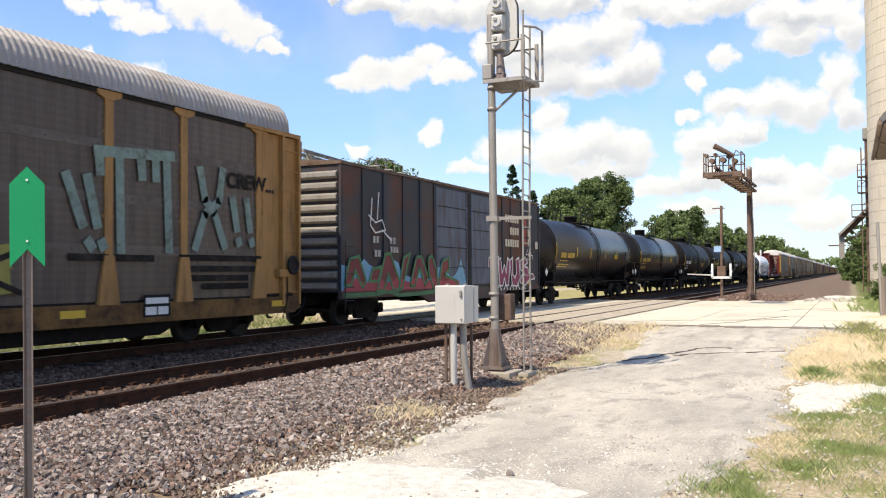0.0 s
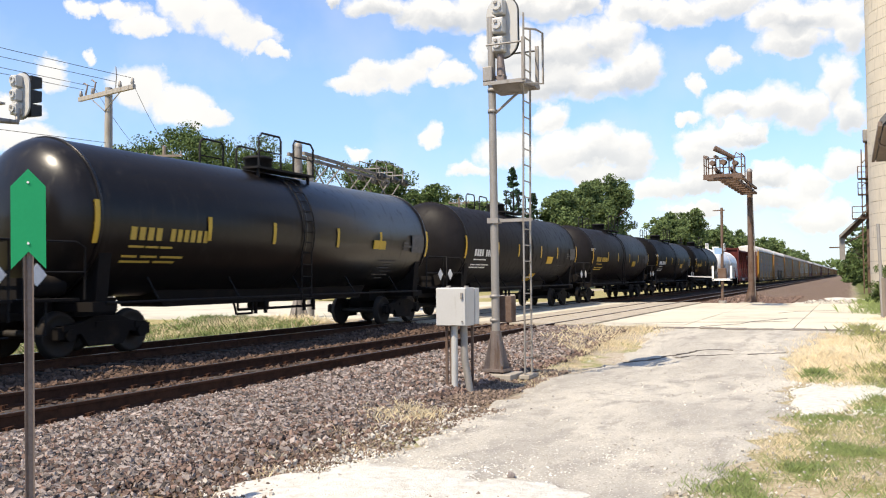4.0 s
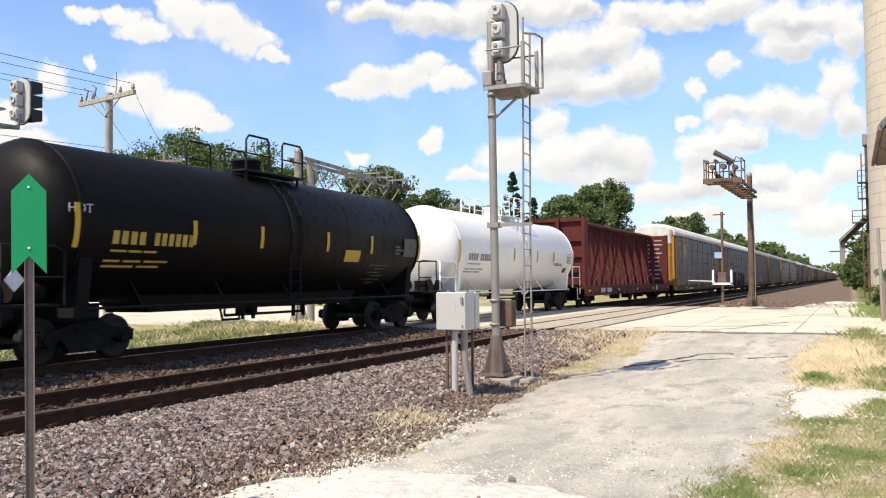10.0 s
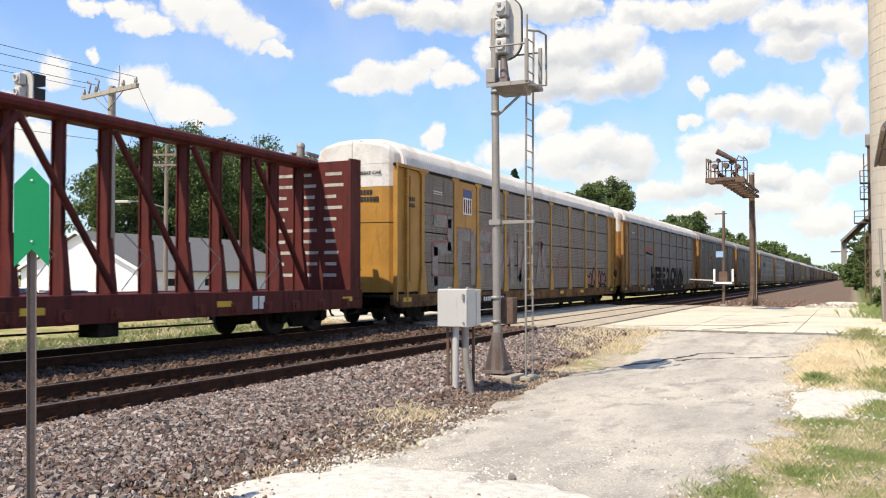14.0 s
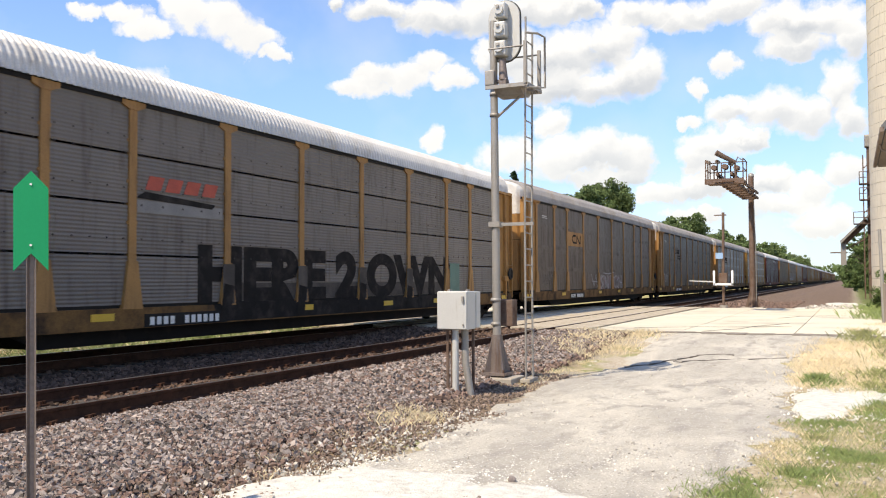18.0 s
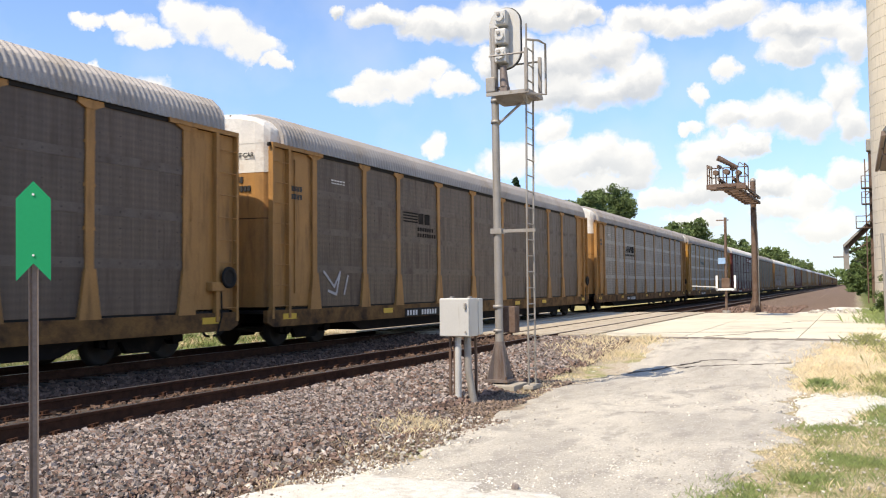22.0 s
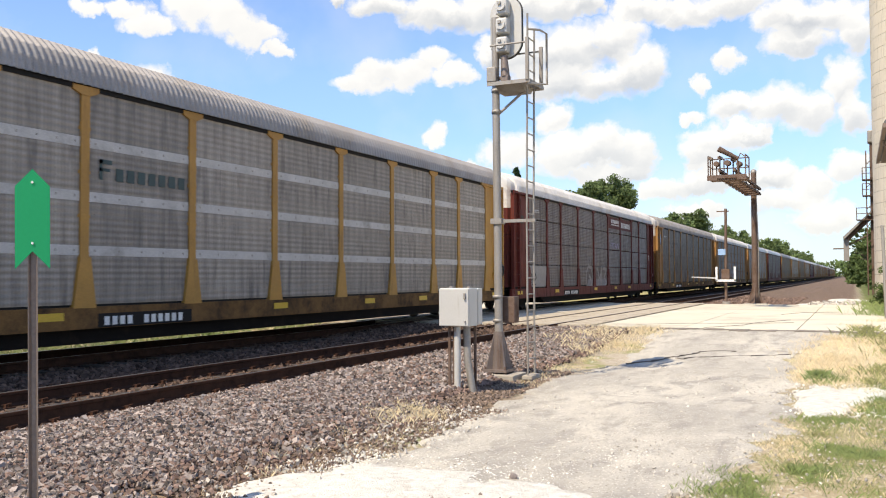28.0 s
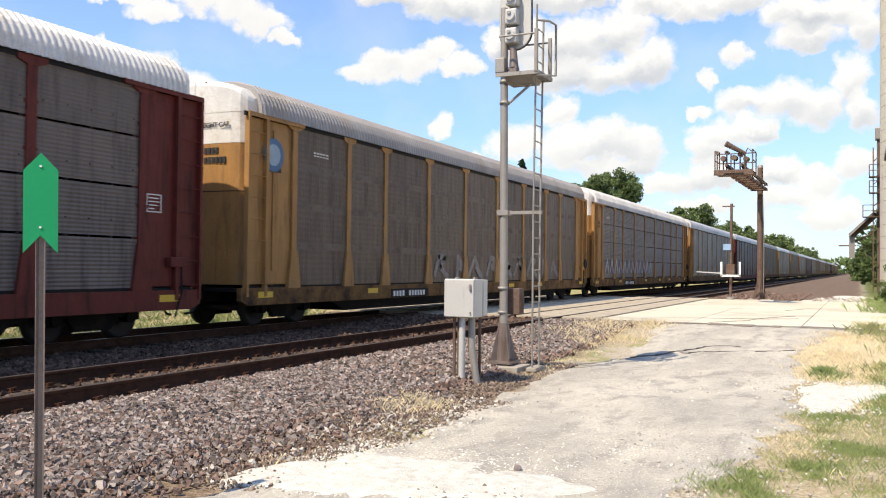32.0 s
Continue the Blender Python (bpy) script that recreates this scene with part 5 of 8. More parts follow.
    piece = [[(10.7, 1.75), (10.75, 2.1), (11.75, 2.15), (11.8, 1.8), (11.45, 1.8), (11.35, 1.1), (10.95, 1.1), (11.05, 1.78)],
             [(11.7, 2.0), (12.0, 2.1), (12.15, 1.5), (12.4, 1.85), (12.6, 1.5), (12.75, 2.12), (13.05, 2.0), (12.85, 1.0), (12.55, 1.0), (12.4, 1.3), (12.2, 1.0), (11.9, 1.0)],
             [(13.0, 2.0), (13.35, 2.15), (13.35, 1.45), (13.6, 1.3), (13.8, 1.5), (13.75, 2.05), (14.1, 2.15), (14.25, 1.3), (13.85, 0.95), (13.3, 1.0)],
             [(15.2, 1.95), (14.75, 2.2), (14.3, 2.0), (14.3, 1.65), (14.85, 1.45), (14.4, 1.4), (14.25, 1.1), (14.9, 0.98), (15.35, 1.2), (16.1, 1.25), (15.9, 1.45), (15.3, 1.5), (15.2, 1.72), (14.75, 1.8)]]
    for q in piece:
        paint_on(car, Shape().prism(q, "yz", g, g + 0.004), mag, "magenta graffiti letter")
    paint_on(car, ribbons([q + q[:1] for q in piece], 0.06, g + 0.006), white, "white outline of the graffiti")
    paint_on(car, ribbons([[(10.9 + 0.7 * i, 0.82), (11.15 + 0.7 * i, 1.06), (11.35 + 0.7 * i, 0.82)] for i in range(6)], 0.06, g + 0.01), white, "white zigzag graffiti")
    paint_on(car, ribbons([[(1.6, 2.9), (1.7, 3.7)], [(2.0, 3.1), (2.1, 3.9)], [(1.5, 3.2), (1.9, 3.0), (2.3, 3.1), (2.5, 2.8), (1.9, 2.7), (1.6, 2.9)], [(2.3, 2.8), (2.9, 2.5)]], 0.045, g), white, "white scribbled tag")
    bars(car, marks(12.55, 3.58, 6, 0.2, 0.3, 0.07) + marks(13.1, 3.08, 4, 0.2, 0.3, 0.07) + marks(12.55, 2.58, 6, 0.2, 0.3, 0.07), cream, g, label="cream company lettering as bars")
    for z in (3.62, 3.22, 2.82):
        part("label_panel", Shape().box(g, g + 0.004, 14.75, 15.1, z - 0.16, z + 0.16), brick, car, "faded red painted square")
    for y, z in ((15.25, 3.22), (15.25, 2.82), (16.2, 2.72)):
        part("label_panel", Shape().box(g, g + 0.004, y, y + 0.36, z - 0.16, z + 0.16), cream, car, "cream painted square")
    paint_on(car, ribbons([[(14.9, 2.1), (15.2, 2.5), (15.4, 2.2), (15.6, 2.45), (15.9, 2.1)], [(15.0, 2.3), (15.9, 2.25)]], 0.03, g), white, "white scribbled tag")
    bars(car, marks(1.75, 2.4, 2, 0.14, 0.2, 0.07) + marks(2.78, 2.4, 2, 0.14, 0.2, 0.07) + marks(1.84, 2.0, 2, 0.15, 0.2, 0.06) + marks(2.81, 2.14, 3, 0.13, 0.18, 0.06), M_LETF, g, label="reporting mark bars")
    for y in (0.5, 5.0, 11.0, 15.2):
        part("reflector", Shape().box(g, g + 0.005, y - 0.15, y + 0.15, 1.02, 1.17), M_STRIPE, car, "yellow reflective strip")
    return car


def centerbeam():
    car = thing("centerbeam_flat_car", "red-brown steel centerbeam lumber car, empty", "rail car")
    L = 23.0
    deck = part("deck", Shape().box(-1.5, 1.5, 0.1, L - 0.1, 1.0, 1.12), M_RED, car)
    for sx in (-1, 1):
        x0, x1 = sorted((sx * 1.45, sx * 1.57))
        part("side_sill", Shape().box(x0, x1, 0.0, L, 0.62, 1.14), M_RED, car)
    s = Shape().box(-0.35, 0.35, 0.2, L - 0.2, 0.6, 1.0)
    for i in range(9):
        y = 3.2 + i * 2.05
        s.prism([(-1.45, 1.0), (1.45, 1.0), (0.6, 0.55), (-0.6, 0.55)], "xz", y - 0.08, y + 0.08)
    s.path([(1.3, 4.5, 0.55), (1.3, L - 6, 0.45)], 0.02, 6)
    for y in (7.0, 10.0, 13.5):
        s.box(1.0, 1.5, y, y + 0.5, 0.35, 0.7)
    part("underframe", s, M_UNDER, car)
    part("top_chord", Shape().prism([(-0.2, 4.58), (0.2, 4.58), (0.3, 4.64), (0.33, 4.72), (0.3, 4.8), (0.2, 4.85), (-0.2, 4.85), (-0.3, 4.8), (-0.33, 4.72), (-0.3, 4.64)], "xz", 0.4, L - 0.4), M_RED, car, "rounded red top beam")
    n = 19
    ys = [0.9 + (L - 1.8) * i / (n - 1) for i in range(n)]
    for i, y in enumerate(ys):
        s = Shape().box(-0.15, 0.15, y - 0.012, y + 0.012, 1.12, 4.6)
        for x in (-0.15, 0.12):
            s.box(x, x + 0.03, y - 0.058, y + 0.058, 1.12, 4.6)
        s.prism([(0.15, 1.12), (0.34, 1.12), (0.18, 2.3), (0.15, 2.3)], "xz", y - 0.07, y + 0.07)
        part("column", s, M_RED, car)
        if i in (2, 3):
            continue
        part("winch", Shape().chamfer(1.50, 1.60, y - 0.16, y + 0.16, 0.66, 0.9, 0.02).tube((1.52, y, 0.78), (1.63, y, 0.78), 0.08, n=8), M_MAROON, car, "grimy tie-down winch")
    mid = n // 2
    for i in range(0, n - 2, 2):
        a, b = ys[i], ys[i + 2]
        up = i < mid
        p, q = ((a, 1.2), (b, 4.5)) if up else ((a, 4.5), (b, 1.2))
        part("diagonal", Shape().tube((0.3, *p), (0.3, *q), 0.075, n=8), M_RED, car)
        part("cable", Shape().path([(0.36, a + 0.15, 1.2), (0.7, a + 0.5, 1.9), (0.5, a + 0.05, 2.4)], 0.015, 5), M_GALVS, car, "slack tie-down cable")
    for y0, d in ((0.02, 1), (L - 0.02, -1)):
        q = lambda a, b: (min(y0 + d * a, y0 + d * b), max(y0 + d * a, y0 + d * b))
        bh = part("bulkhead", Shape().box(-1.5, 1.5, *q(0.28, 0.36), 1.12, 4.78), M_RED, car, "red ribbed end bulkhead")
        for x in (-1.46, -0.06, 1.34):
            part("bulkhead_post", Shape().box(x, x + 0.16, *q(-0.02, 0.3), 1.0, 4.82), M_RED, bh)
        for z in (1.3, 1.95, 2.75, 3.6, 4.66):
            part("bulkhead_rib", Shape().box(-1.4, 1.4, *q(0.1, 0.3), z - 0.07, z + 0.1), M_RED, bh)
        s = Shape()
        for k in range(4):
            s.path([(1.0, y0 + d * 0.02, 1.3 + 0.4 * k), (1.45, y0 + d * 0.02, 1.3 + 0.4 * k)], 0.014, 5)
            s.path([(1.57, y0 + d * 0.05, 0.5 + 0.4 * k), (1.57, y0 + d * 0.42, 0.5 + 0.4 * k)], 0.014, 5)
        part("ladder", s, M_RED, bh)
        s = Shape()
        s.box(1.44, 1.52, *q(0.0, 0.55), 1.1, 4.8)
        part("bulkhead_wing", s, M_RED, bh)
        y = y0 + d * 2.2
        add_truck(car, y)
        add_coupler(car, y0, -d)
    s = Shape()
    rr = np.random.default_rng(5)
    for z in np.arange(1.5, 4.5, 0.32):
        for k in range(3):
            a = -1.2 + k * 0.85 + rr.uniform(0, 0.1)
            s.box(a, a + rr.uniform(0.3, 0.65), L - 0.386, L - 0.382, z, z + 0.09)
    part("lettering", s, M_LETF, car, "worn white warning text bars")
    bars(car, marks(3.0, 0.78, 4, 0.17, 0.24, 0.06) + marks(4.35, 0.78, 5, 0.16, 0.24, 0.05), M_LETTER, 1.575, label="white reporting mark bars")
    bars(car, marks(L - 5.0, 0.74, 2, 0.2, 0.3, 0.05), M_LETTER, 1.575, "label_panel")
    for y in (0.7, 7.0, 12.0, 17.0, L - 0.8):
        part("reflector", Shape().box(1.57, 1.576, y - 0.25, y + 0.25, 0.82, 0.95), M_STRIPE, car, "yellow reflective strip")
    return car


# ---- the train, front to back: car and place of its leading corner at 0 s ----
TRAIN = []
SPEED = 11.56


def logo_plate(car, y0, y1, z0, z1, m, name="emblem_plate", label="", x=1.53):
    return part(name, Shape().box(x, x + 0.012, y0, y1, z0, z1), m, car, label)


def make_train():
    mint = mat("mint_roller_paint", (0.20, 0.265, 0.225), 0.8, var=0.3, spec=0.2, scale=5, dirt=(0.10, 0.085, 0.068), dirt_amt=0.35)
    grey = mat("silver_spray_paint", (0.36, 0.36, 0.38), 0.5, var=0.2)
    pale = mat("pale_roller_paint", (0.42, 0.40, 0.42), 0.7, var=0.3)
    black = mat("black_spray_paint", (0.022, 0.019, 0.017), 0.9, var=0.3, spec=0.1, dirt=(0.06, 0.05, 0.042), dirt_amt=0.45)
    pink = mat("faded_red_spray_paint", (0.27, 0.10, 0.10), 0.6, var=0.3)
    teal = mat("green_stencil_panel", (0.10, 0.19, 0.15), 0.6)
    pinkfill = mat("pink_fill_paint", (0.25, 0.125, 0.108), 0.7, var=0.3, scale=4)
    # leading autorack, seen from its rear half
    c = autorack("brown rusty autorack car with yellow posts and pale green graffiti", M_YEL, M_BROWNP, M_ROOF, rows=1, band=M_BROWNB)
    o = -8.95
    T = [[(19.6, 3.3), (19.98, 2.4)], [(20.08, 3.3), (20.32, 2.4)], [(20.1, 2.12), (20.2, 2.0)], [(20.42, 2.12), (20.48, 2.0)],
         [(20.28, 3.8), (22.3, 3.93)], [(20.85, 3.8), (20.9, 1.95)], [(22.12, 3.9), (22.2, 1.98)], [(20.35, 3.8), (20.38, 3.4)], [(21.4, 3.85), (21.45, 3.4)], [(21.8, 3.85), (21.83, 3.4)],
         [(23.13, 3.77), (23.3, 3.1), (23.6, 2.85), (23.95, 2.1)], [(23.88, 3.82), (23.75, 3.1), (23.3, 2.8), (22.98, 2.05)],
         [(24.22, 3.2), (24.38, 2.5)], [(24.72, 3.2), (24.86, 2.5)], [(24.42, 2.28), (24.46, 2.18)], [(24.9, 2.28), (24.94, 2.18)]]
    paint_on(c, ribbons([[(a + 0.55, z) for a, z in ln] for ln in T], 0.21, 1.565), mint, "pale green roller graffiti")
    words(c, "CREW...", 0.5, black, 25.45, 3.6, 1.566, bold=0.015, label="black sprayed word", fit=(1.75, 0.36))
    B = [[(20.25, 1.82), (21.1, 1.82)], [(21.35, 1.82), (22.3, 1.82)], [(23.1, 1.85), (25.8, 1.86)], [(23.2, 1.62), (25.7, 1.62)], [(23.3, 1.42), (25.3, 1.42)], [(23.8, 1.24), (25.3, 1.24)]]
    paint_on(c, ribbons(B, 0.13, 1.565), black, "smeared black paint bands")
    paint_on(c, ribbons([[(17.9, 1.3), (18.9, 1.4)], [(18.1, 1.7), (18.9, 1.8)], [(17.8, 2.0), (18.6, 2.0)]], 0.42, 1.597), mat("dull_yellow_spray_paint", (0.28, 0.24, 0.05), 0.6), "dull yellow graffiti")
    paint_on(c, ribbons([[(18.6, 1.7), (19.3, 1.95)], [(18.7, 1.4), (19.2, 1.2)]], 0.1, 1.604), black, "black strokes on the yellow graffiti")
    part("stencil_panel", Shape().box(1.597, 1.600, 22.0, 22.75, 0.66, 1.1), M_BLACK, c, "black consolidated stencil panel")
    bars(c, [(22.06, 22.36, 0.7, 0.86), (22.4, 22.69, 0.7, 0.86), (22.06, 22.69, 0.92, 1.04)], M_LETTER, 1.602)
    TRAIN.append((c, o))
    TRAIN.append((box_car(), 20.5))
    tanks = [(38.1, 56.5, M_TANK, "glossy black tank car with yellow lettering", M_LETY), (56.5, 73.6, M_TANK, "glossy black tank car with grey sheen", M_LETY),
             (73.6, 90.8, M_TANKM, "matt black tank car with white lettering", M_LETTER), (90.8, 108.1, M_TANKM, "matt black asphalt tank car with yellow lettering", M_LETY),
             (108.1, 125.4, M_TANKD, "matt black tank car with yellow placard", M_LETTER), (125.4, 142.4, M_TANKD, "matt black patched tank car with yellow lettering", M_LETY)]
    for a, b, m, lab, let in tanks:
        c, plate, x = tank_car(lab, b - a, m, let)
        n = b - a
        if a > 70:
            plate(n * 0.64, n * 0.64 + 0.8, 2.05, 2.36, M_STRIPE, "placard", "yellow stencil panel")
        else:
            plate(n * 0.7, n * 0.7 + 0.7, 2.3, 2.55, M_STRIPE, "placard", "yellow stencil panel")
        if 80 > a > 70:
            plate(n * 0.56, n * 0.56 + 0.75, 1.3, 1.6, M_STRIPE, "placard", "yellow tilted stencil panel")
        if a > 90:
            words(c, "HOT", 0.24, M_LETTER, 1.72, 2.85, 1.552, label="white word").rotation_euler[2] -= 0.15
        TRAIN.append((c, a))
    c, plate, x = tank_car("clean white tank car with black lettering and white railings", 17.2, M_WHITE, mat("faded_grey_lettering", (0.26, 0.255, 0.25), 0.7, var=0.3), white=True)
    plate(14.2, 14.62, 1.86, 2.06, M_LETB, "placard", "black label panel")
    words(c, "AAR ST-446", 0.2, M_LETB, 13.15, 2.2, 1.53, shear=0.25, label="black stencilled words", fit=(1.25, 0.13))
    TRAIN.append((c, 142.4))
    TRAIN.append((centerbeam(), 160.3))

    # autoracks
    a0 = autorack("grey panelled autorack car with orange-yellow end and white roof", M_YELO, M_GALV, M_ROOFW)
    logo_plate(a0, 4.72, 6.53, 3.1, 4.9, M_YELO, label="yellow emblem panel", x=1.527)
    logo_plate(a0, 5.3, 6.05, 3.75, 4.65, M_LETTER, "emblem", "shield emblem in white", 1.54)
    logo_plate(a0, 5.3, 6.05, 4.35, 4.65, mat("emblem_blue", (0.05, 0.07, 0.2), 0.5), "emblem", "blue top of the shield emblem", 1.545)
    s = Shape()
    for k in range(4):
        s.box(1.553, 1.556, 5.36 + k * 0.18, 5.45 + k * 0.18, 3.8, 4.3)
    part("emblem", s, M_RED, a0, "red stripes of the shield emblem")
    E = [[(3.0, 3.4), (4.2, 3.4), (4.2, 2.5), (3.0, 2.4), (3.0, 1.3), (4.4, 1.3)], [(5.0, 1.3), (5.0, 3.0), (6.2, 3.0), (6.2, 1.3)], [(7.0, 1.3), (7.0, 3.1), (8.2, 3.0), (8.1, 2.2), (7.0, 2.2)], [(9.0, 3.1), (9.0, 1.3), (10.2, 3.0), (10.3, 1.3)], [(11.2, 3.0), (11.2, 1.4), (12.4, 2.9), (12.5, 1.4)], [(13.5, 1.4), (14.0, 3.0), (14.6, 1.4)]]
    paint_on(a0, ribbons(E, 0.42, 1.536), mat("faded_block_paint", (0.235, 0.222, 0.205), 0.7, var=0.25, scale=4, dirt=(0.16, 0.14, 0.12), dirt_amt=0.4), "faded pale block letter graffiti")
    paint_on(a0, ribbons([[(y - 0.22, z + 0.24) for y, z in ln] for ln in E], 0.06, 1.541), pink, "faded red outline of the letters")
    paint_on(a0, ribbons([[(16, 1.4), (16.6, 2.6), (17.4, 1.4), (18.2, 2.4)]], 0.11, 1.544), pink, "faded red graffiti outlines")
    fat = [[(21.3, 1.05), (21.5, 1.6), (21.9, 1.5), (22.0, 1.75), (22.35, 1.6), (22.2, 1.25), (22.4, 1.0), (21.8, 1.12)],
           [(22.35, 1.05), (22.5, 1.8), (22.85, 2.05), (23.1, 1.6), (23.0, 1.1), (22.75, 1.35), (22.7, 1.0)],
           [(23.05, 1.0), (23.2, 1.7), (23.55, 1.4), (23.85, 1.9), (24.15, 1.55), (24.05, 1.0), (23.75, 1.3), (23.45, 1.02)],
           [(24.1, 1.05), (24.3, 1.8), (24.7, 1.6), (25.0, 1.75), (25.35, 1.35), (25.0, 1.3), (25.15, 1.02), (24.6, 1.15)]]
    for f in fat:
        paint_on(a0, Shape().prism(f, "yz", 1.536, 1.54), pinkfill, "pink fill of the tag")
    paint_on(a0, ribbons([f + f[:1] for f in fat], 0.085, 1.541), black, "black outline of the tag")
    paint_on(a0, ribbons([[(22.9, 2.5), (22.75, 2.2), (23.0, 1.95), (23.35, 2.15), (23.3, 2.45)]], 0.09, 1.536), pale, "pale looping smear")
    TRAIN.append((a0, 185.15))

    a1 = autorack("grey panelled autorack car with yellow posts and huge black lettering", M_YEL, M_GALV, M_ROOFW)
    words(a1, "HERE 2 OWN", 2.0, black, 14.95, 1.55, 1.532, bold=0.12, label="huge black sprayed words", fit=(12.8, 1.3))
    haze = mat("black_overspray", (0.075, 0.062, 0.052), 0.8, var=0.3, spec=0.2, dirt=(0.14, 0.118, 0.098), dirt_amt=0.5, scale=2)
    for y, e in zip(POSTS[3:7], POSTS[4:8]):
        part("overspray", Shape().box(1.5255, 1.5275, y + 0.12, e - 0.12, 1.02, 1.42), haze, a1, "sooty overspray on the panel")
    for y in POSTS[3:7]:
        part("overspray", Shape().box(1.592, 1.596, y - 0.2, y + 0.2, 0.96, 1.84), haze, a1, "black overspray on the post foot")
    sh = Shape().prism([(9.2, 0.58), (21.4, 0.58), (21.5, 0.97), (20.2, 1.0), (18.6, 0.94), (16.4, 1.0), (13.1, 0.95), (11.0, 1.0), (9.0, 0.96)], "yz", 1.58, 1.5885)
    paint_on(a1, sh, black, "black drips under the words")
    paint_on(a1, ribbons([[(9.4, 0.7), (9.5, 1.3)], [(12.3, 0.7), (12.4, 1.25)], [(15.3, 0.7), (15.4, 1.3)], [(18.2, 0.7), (18.3, 1.2)]], 0.34, 1.5965), black, "black paint on the post feet")
    red = mat("red_emblem", (0.42, 0.06, 0.03), 0.5)
    for k in range(4):
        y = 7.0 + 0.55 * k
        part("emblem", Shape().prism([(y, 3.28), (y + 0.42, 3.28), (y + 0.54, 3.56), (y + 0.12, 3.56)], "yz", 1.532, 1.537), red, a1, "red slanted emblem bar")
    part("emblem_shadow", Shape().prism([(6.75, 3.1), (9.0, 3.02), (9.1, 3.12), (7.0, 3.24)], "yz", 1.532, 1.536), black, a1, "dark wedge under the emblem")
    part("emblem_patch", Shape().box(1.5255, 1.529, 6.8, 9.35, 2.82, 3.06), mat("pale_grey_patch", (0.22, 0.205, 0.19), 0.6), a1, "pale patch under the emblem")
    part("stencil_panel", Shape().box(1.597, 1.600, 21.3, 22.1, 0.95, 2.05), teal, a1, "green label panel")
    TRAIN.append((a1, 214.17))

    a2 = autorack("grey-brown autorack car with yellow posts and a yellow emblem panel", M_YEL, M_BROWNP, M_ROOF, rows=1, band=M_BROWNB)
    logo_plate(a2, 6.75, 9.4, 3.15, 3.85, M_YEL, label="yellow emblem panel", x=1.527)
    part("emblem", ribbons([[(8.1, 3.68), (7.7, 3.68), (7.55, 3.6), (7.55, 3.42), (7.7, 3.33), (8.25, 3.33), (8.3, 3.68), (8.75, 3.33), (8.9, 3.34), (8.92, 3.7)]], 0.09, 1.541), black, a2, "dark looping emblem stroke")
    S = [[(12.1, 1.1), (12.5, 1.5), (12.3, 1.0)], [(13.5, 1.7), (12.95, 1.55), (13.4, 1.2), (12.9, 0.95)], [(13.9, 0.95), (13.9, 1.65), (14.5, 0.95), (14.5, 1.65)], [(15.0, 0.95), (15.05, 1.6)], [(15.4, 1.6), (16.1, 1.62)], [(15.75, 1.6), (15.8, 0.95)], [(17.0, 1.6), (16.5, 1.4), (16.5, 1.1), (17.0, 0.95)], [(17.3, 0.95), (17.3, 1.7)], [(17.3, 1.3), (17.8, 1.3), (17.8, 0.95)], [(12.2, 0.9), (18.0, 0.88)], [(13.4, 1.85), (14.6, 1.8), (15.8, 1.9)]]
    words(a2, "SNITCH", 1.0, mat("dull_pink_spray_paint", (0.2, 0.13, 0.12), 0.7), 15.28, 1.27, 1.5335, shear=0.12, bold=0.06, label="dull pink shadow of the tag", fit=(5.2, 0.8))
    words(a2, "SNITCH", 1.0, mat("thin_silver_paint", (0.27, 0.235, 0.225), 0.7, var=0.35, scale=6), 15.2, 1.32, 1.537, shear=0.12, bold=0.01, label="silver sprayed word", fit=(5.1, 0.76))
    paint_on(a2, ribbons(S, 0.045, 1.542), grey, "silver sprayed strokes")
    paint_on(a2, ribbons([[(11.0, 1.75), (11.5, 1.1), (11.9, 1.8), (12.1, 1.0), (12.4, 1.7)], [(11.1, 1.4), (12.3, 1.35)]], 0.05, 1.538), grey, "silver sprayed scribble")
    paint_on(a2, ribbons([[(2.2 + 0.35 * i, 1.25), (2.35 + 0.35 * i, 1.75), (2.5 + 0.35 * i, 1.25)] for i in range(6)], 0.035, 1.54), mat("faint_spray_paint", (0.17, 0.15, 0.14), 0.7), "faint silver scribble")
    TRAIN.append((a2, 242.75))

    a3 = autorack("brown rusty autorack car with yellow posts and black emblem", M_YEL, M_BROWNP, M_ROOF, rows=1, band=M_BROWNB)
    s = Shape()
    for k in range(4):
        s.box(1.53, 1.535, 7.0, 8.0, 3.52 + 0.09 * k, 3.565 + 0.09 * k)
    part("emblem", s, black, a3, "black emblem stripes")
    bars(a3, [(8.05, 8.4, 3.5, 3.84), (8.48, 8.85, 3.5, 3.84)] + marks(7.98, 3.27, 7, 0.12, 0.12, 0.05) + marks(7.98, 3.08, 8, 0.12, 0.12, 0.05), black, 1.53, "emblem", "black company lettering as bars")
    paint_on(a3, ribbons([[(2.5, 1.9), (3.0, 1.5), (3.3, 1.9), (3.1, 1.3), (2.7, 1.4)], [(3.5, 1.3), (3.7, 1.8)]], 0.07, 1.54), grey, "silver scribble")
    TRAIN.append((a3, 271.25))

    a4 = autorack("light grey perforated autorack car with orange posts and black emblem", M_YEL, M_GALVP, M_ROOF, rows=1, band=mat("pale_band", (0.40, 0.37, 0.33), 0.55, 0.0, scale=2.0, dirt=(0.26, 0.23, 0.2), dirt_amt=0.4))
    s = Shape()
    for k in range(5):
        s.box(1.54, 1.545, 7.0 + 0.09 * k, 7.75, 3.48 + 0.085 * k, 3.53 + 0.085 * k)
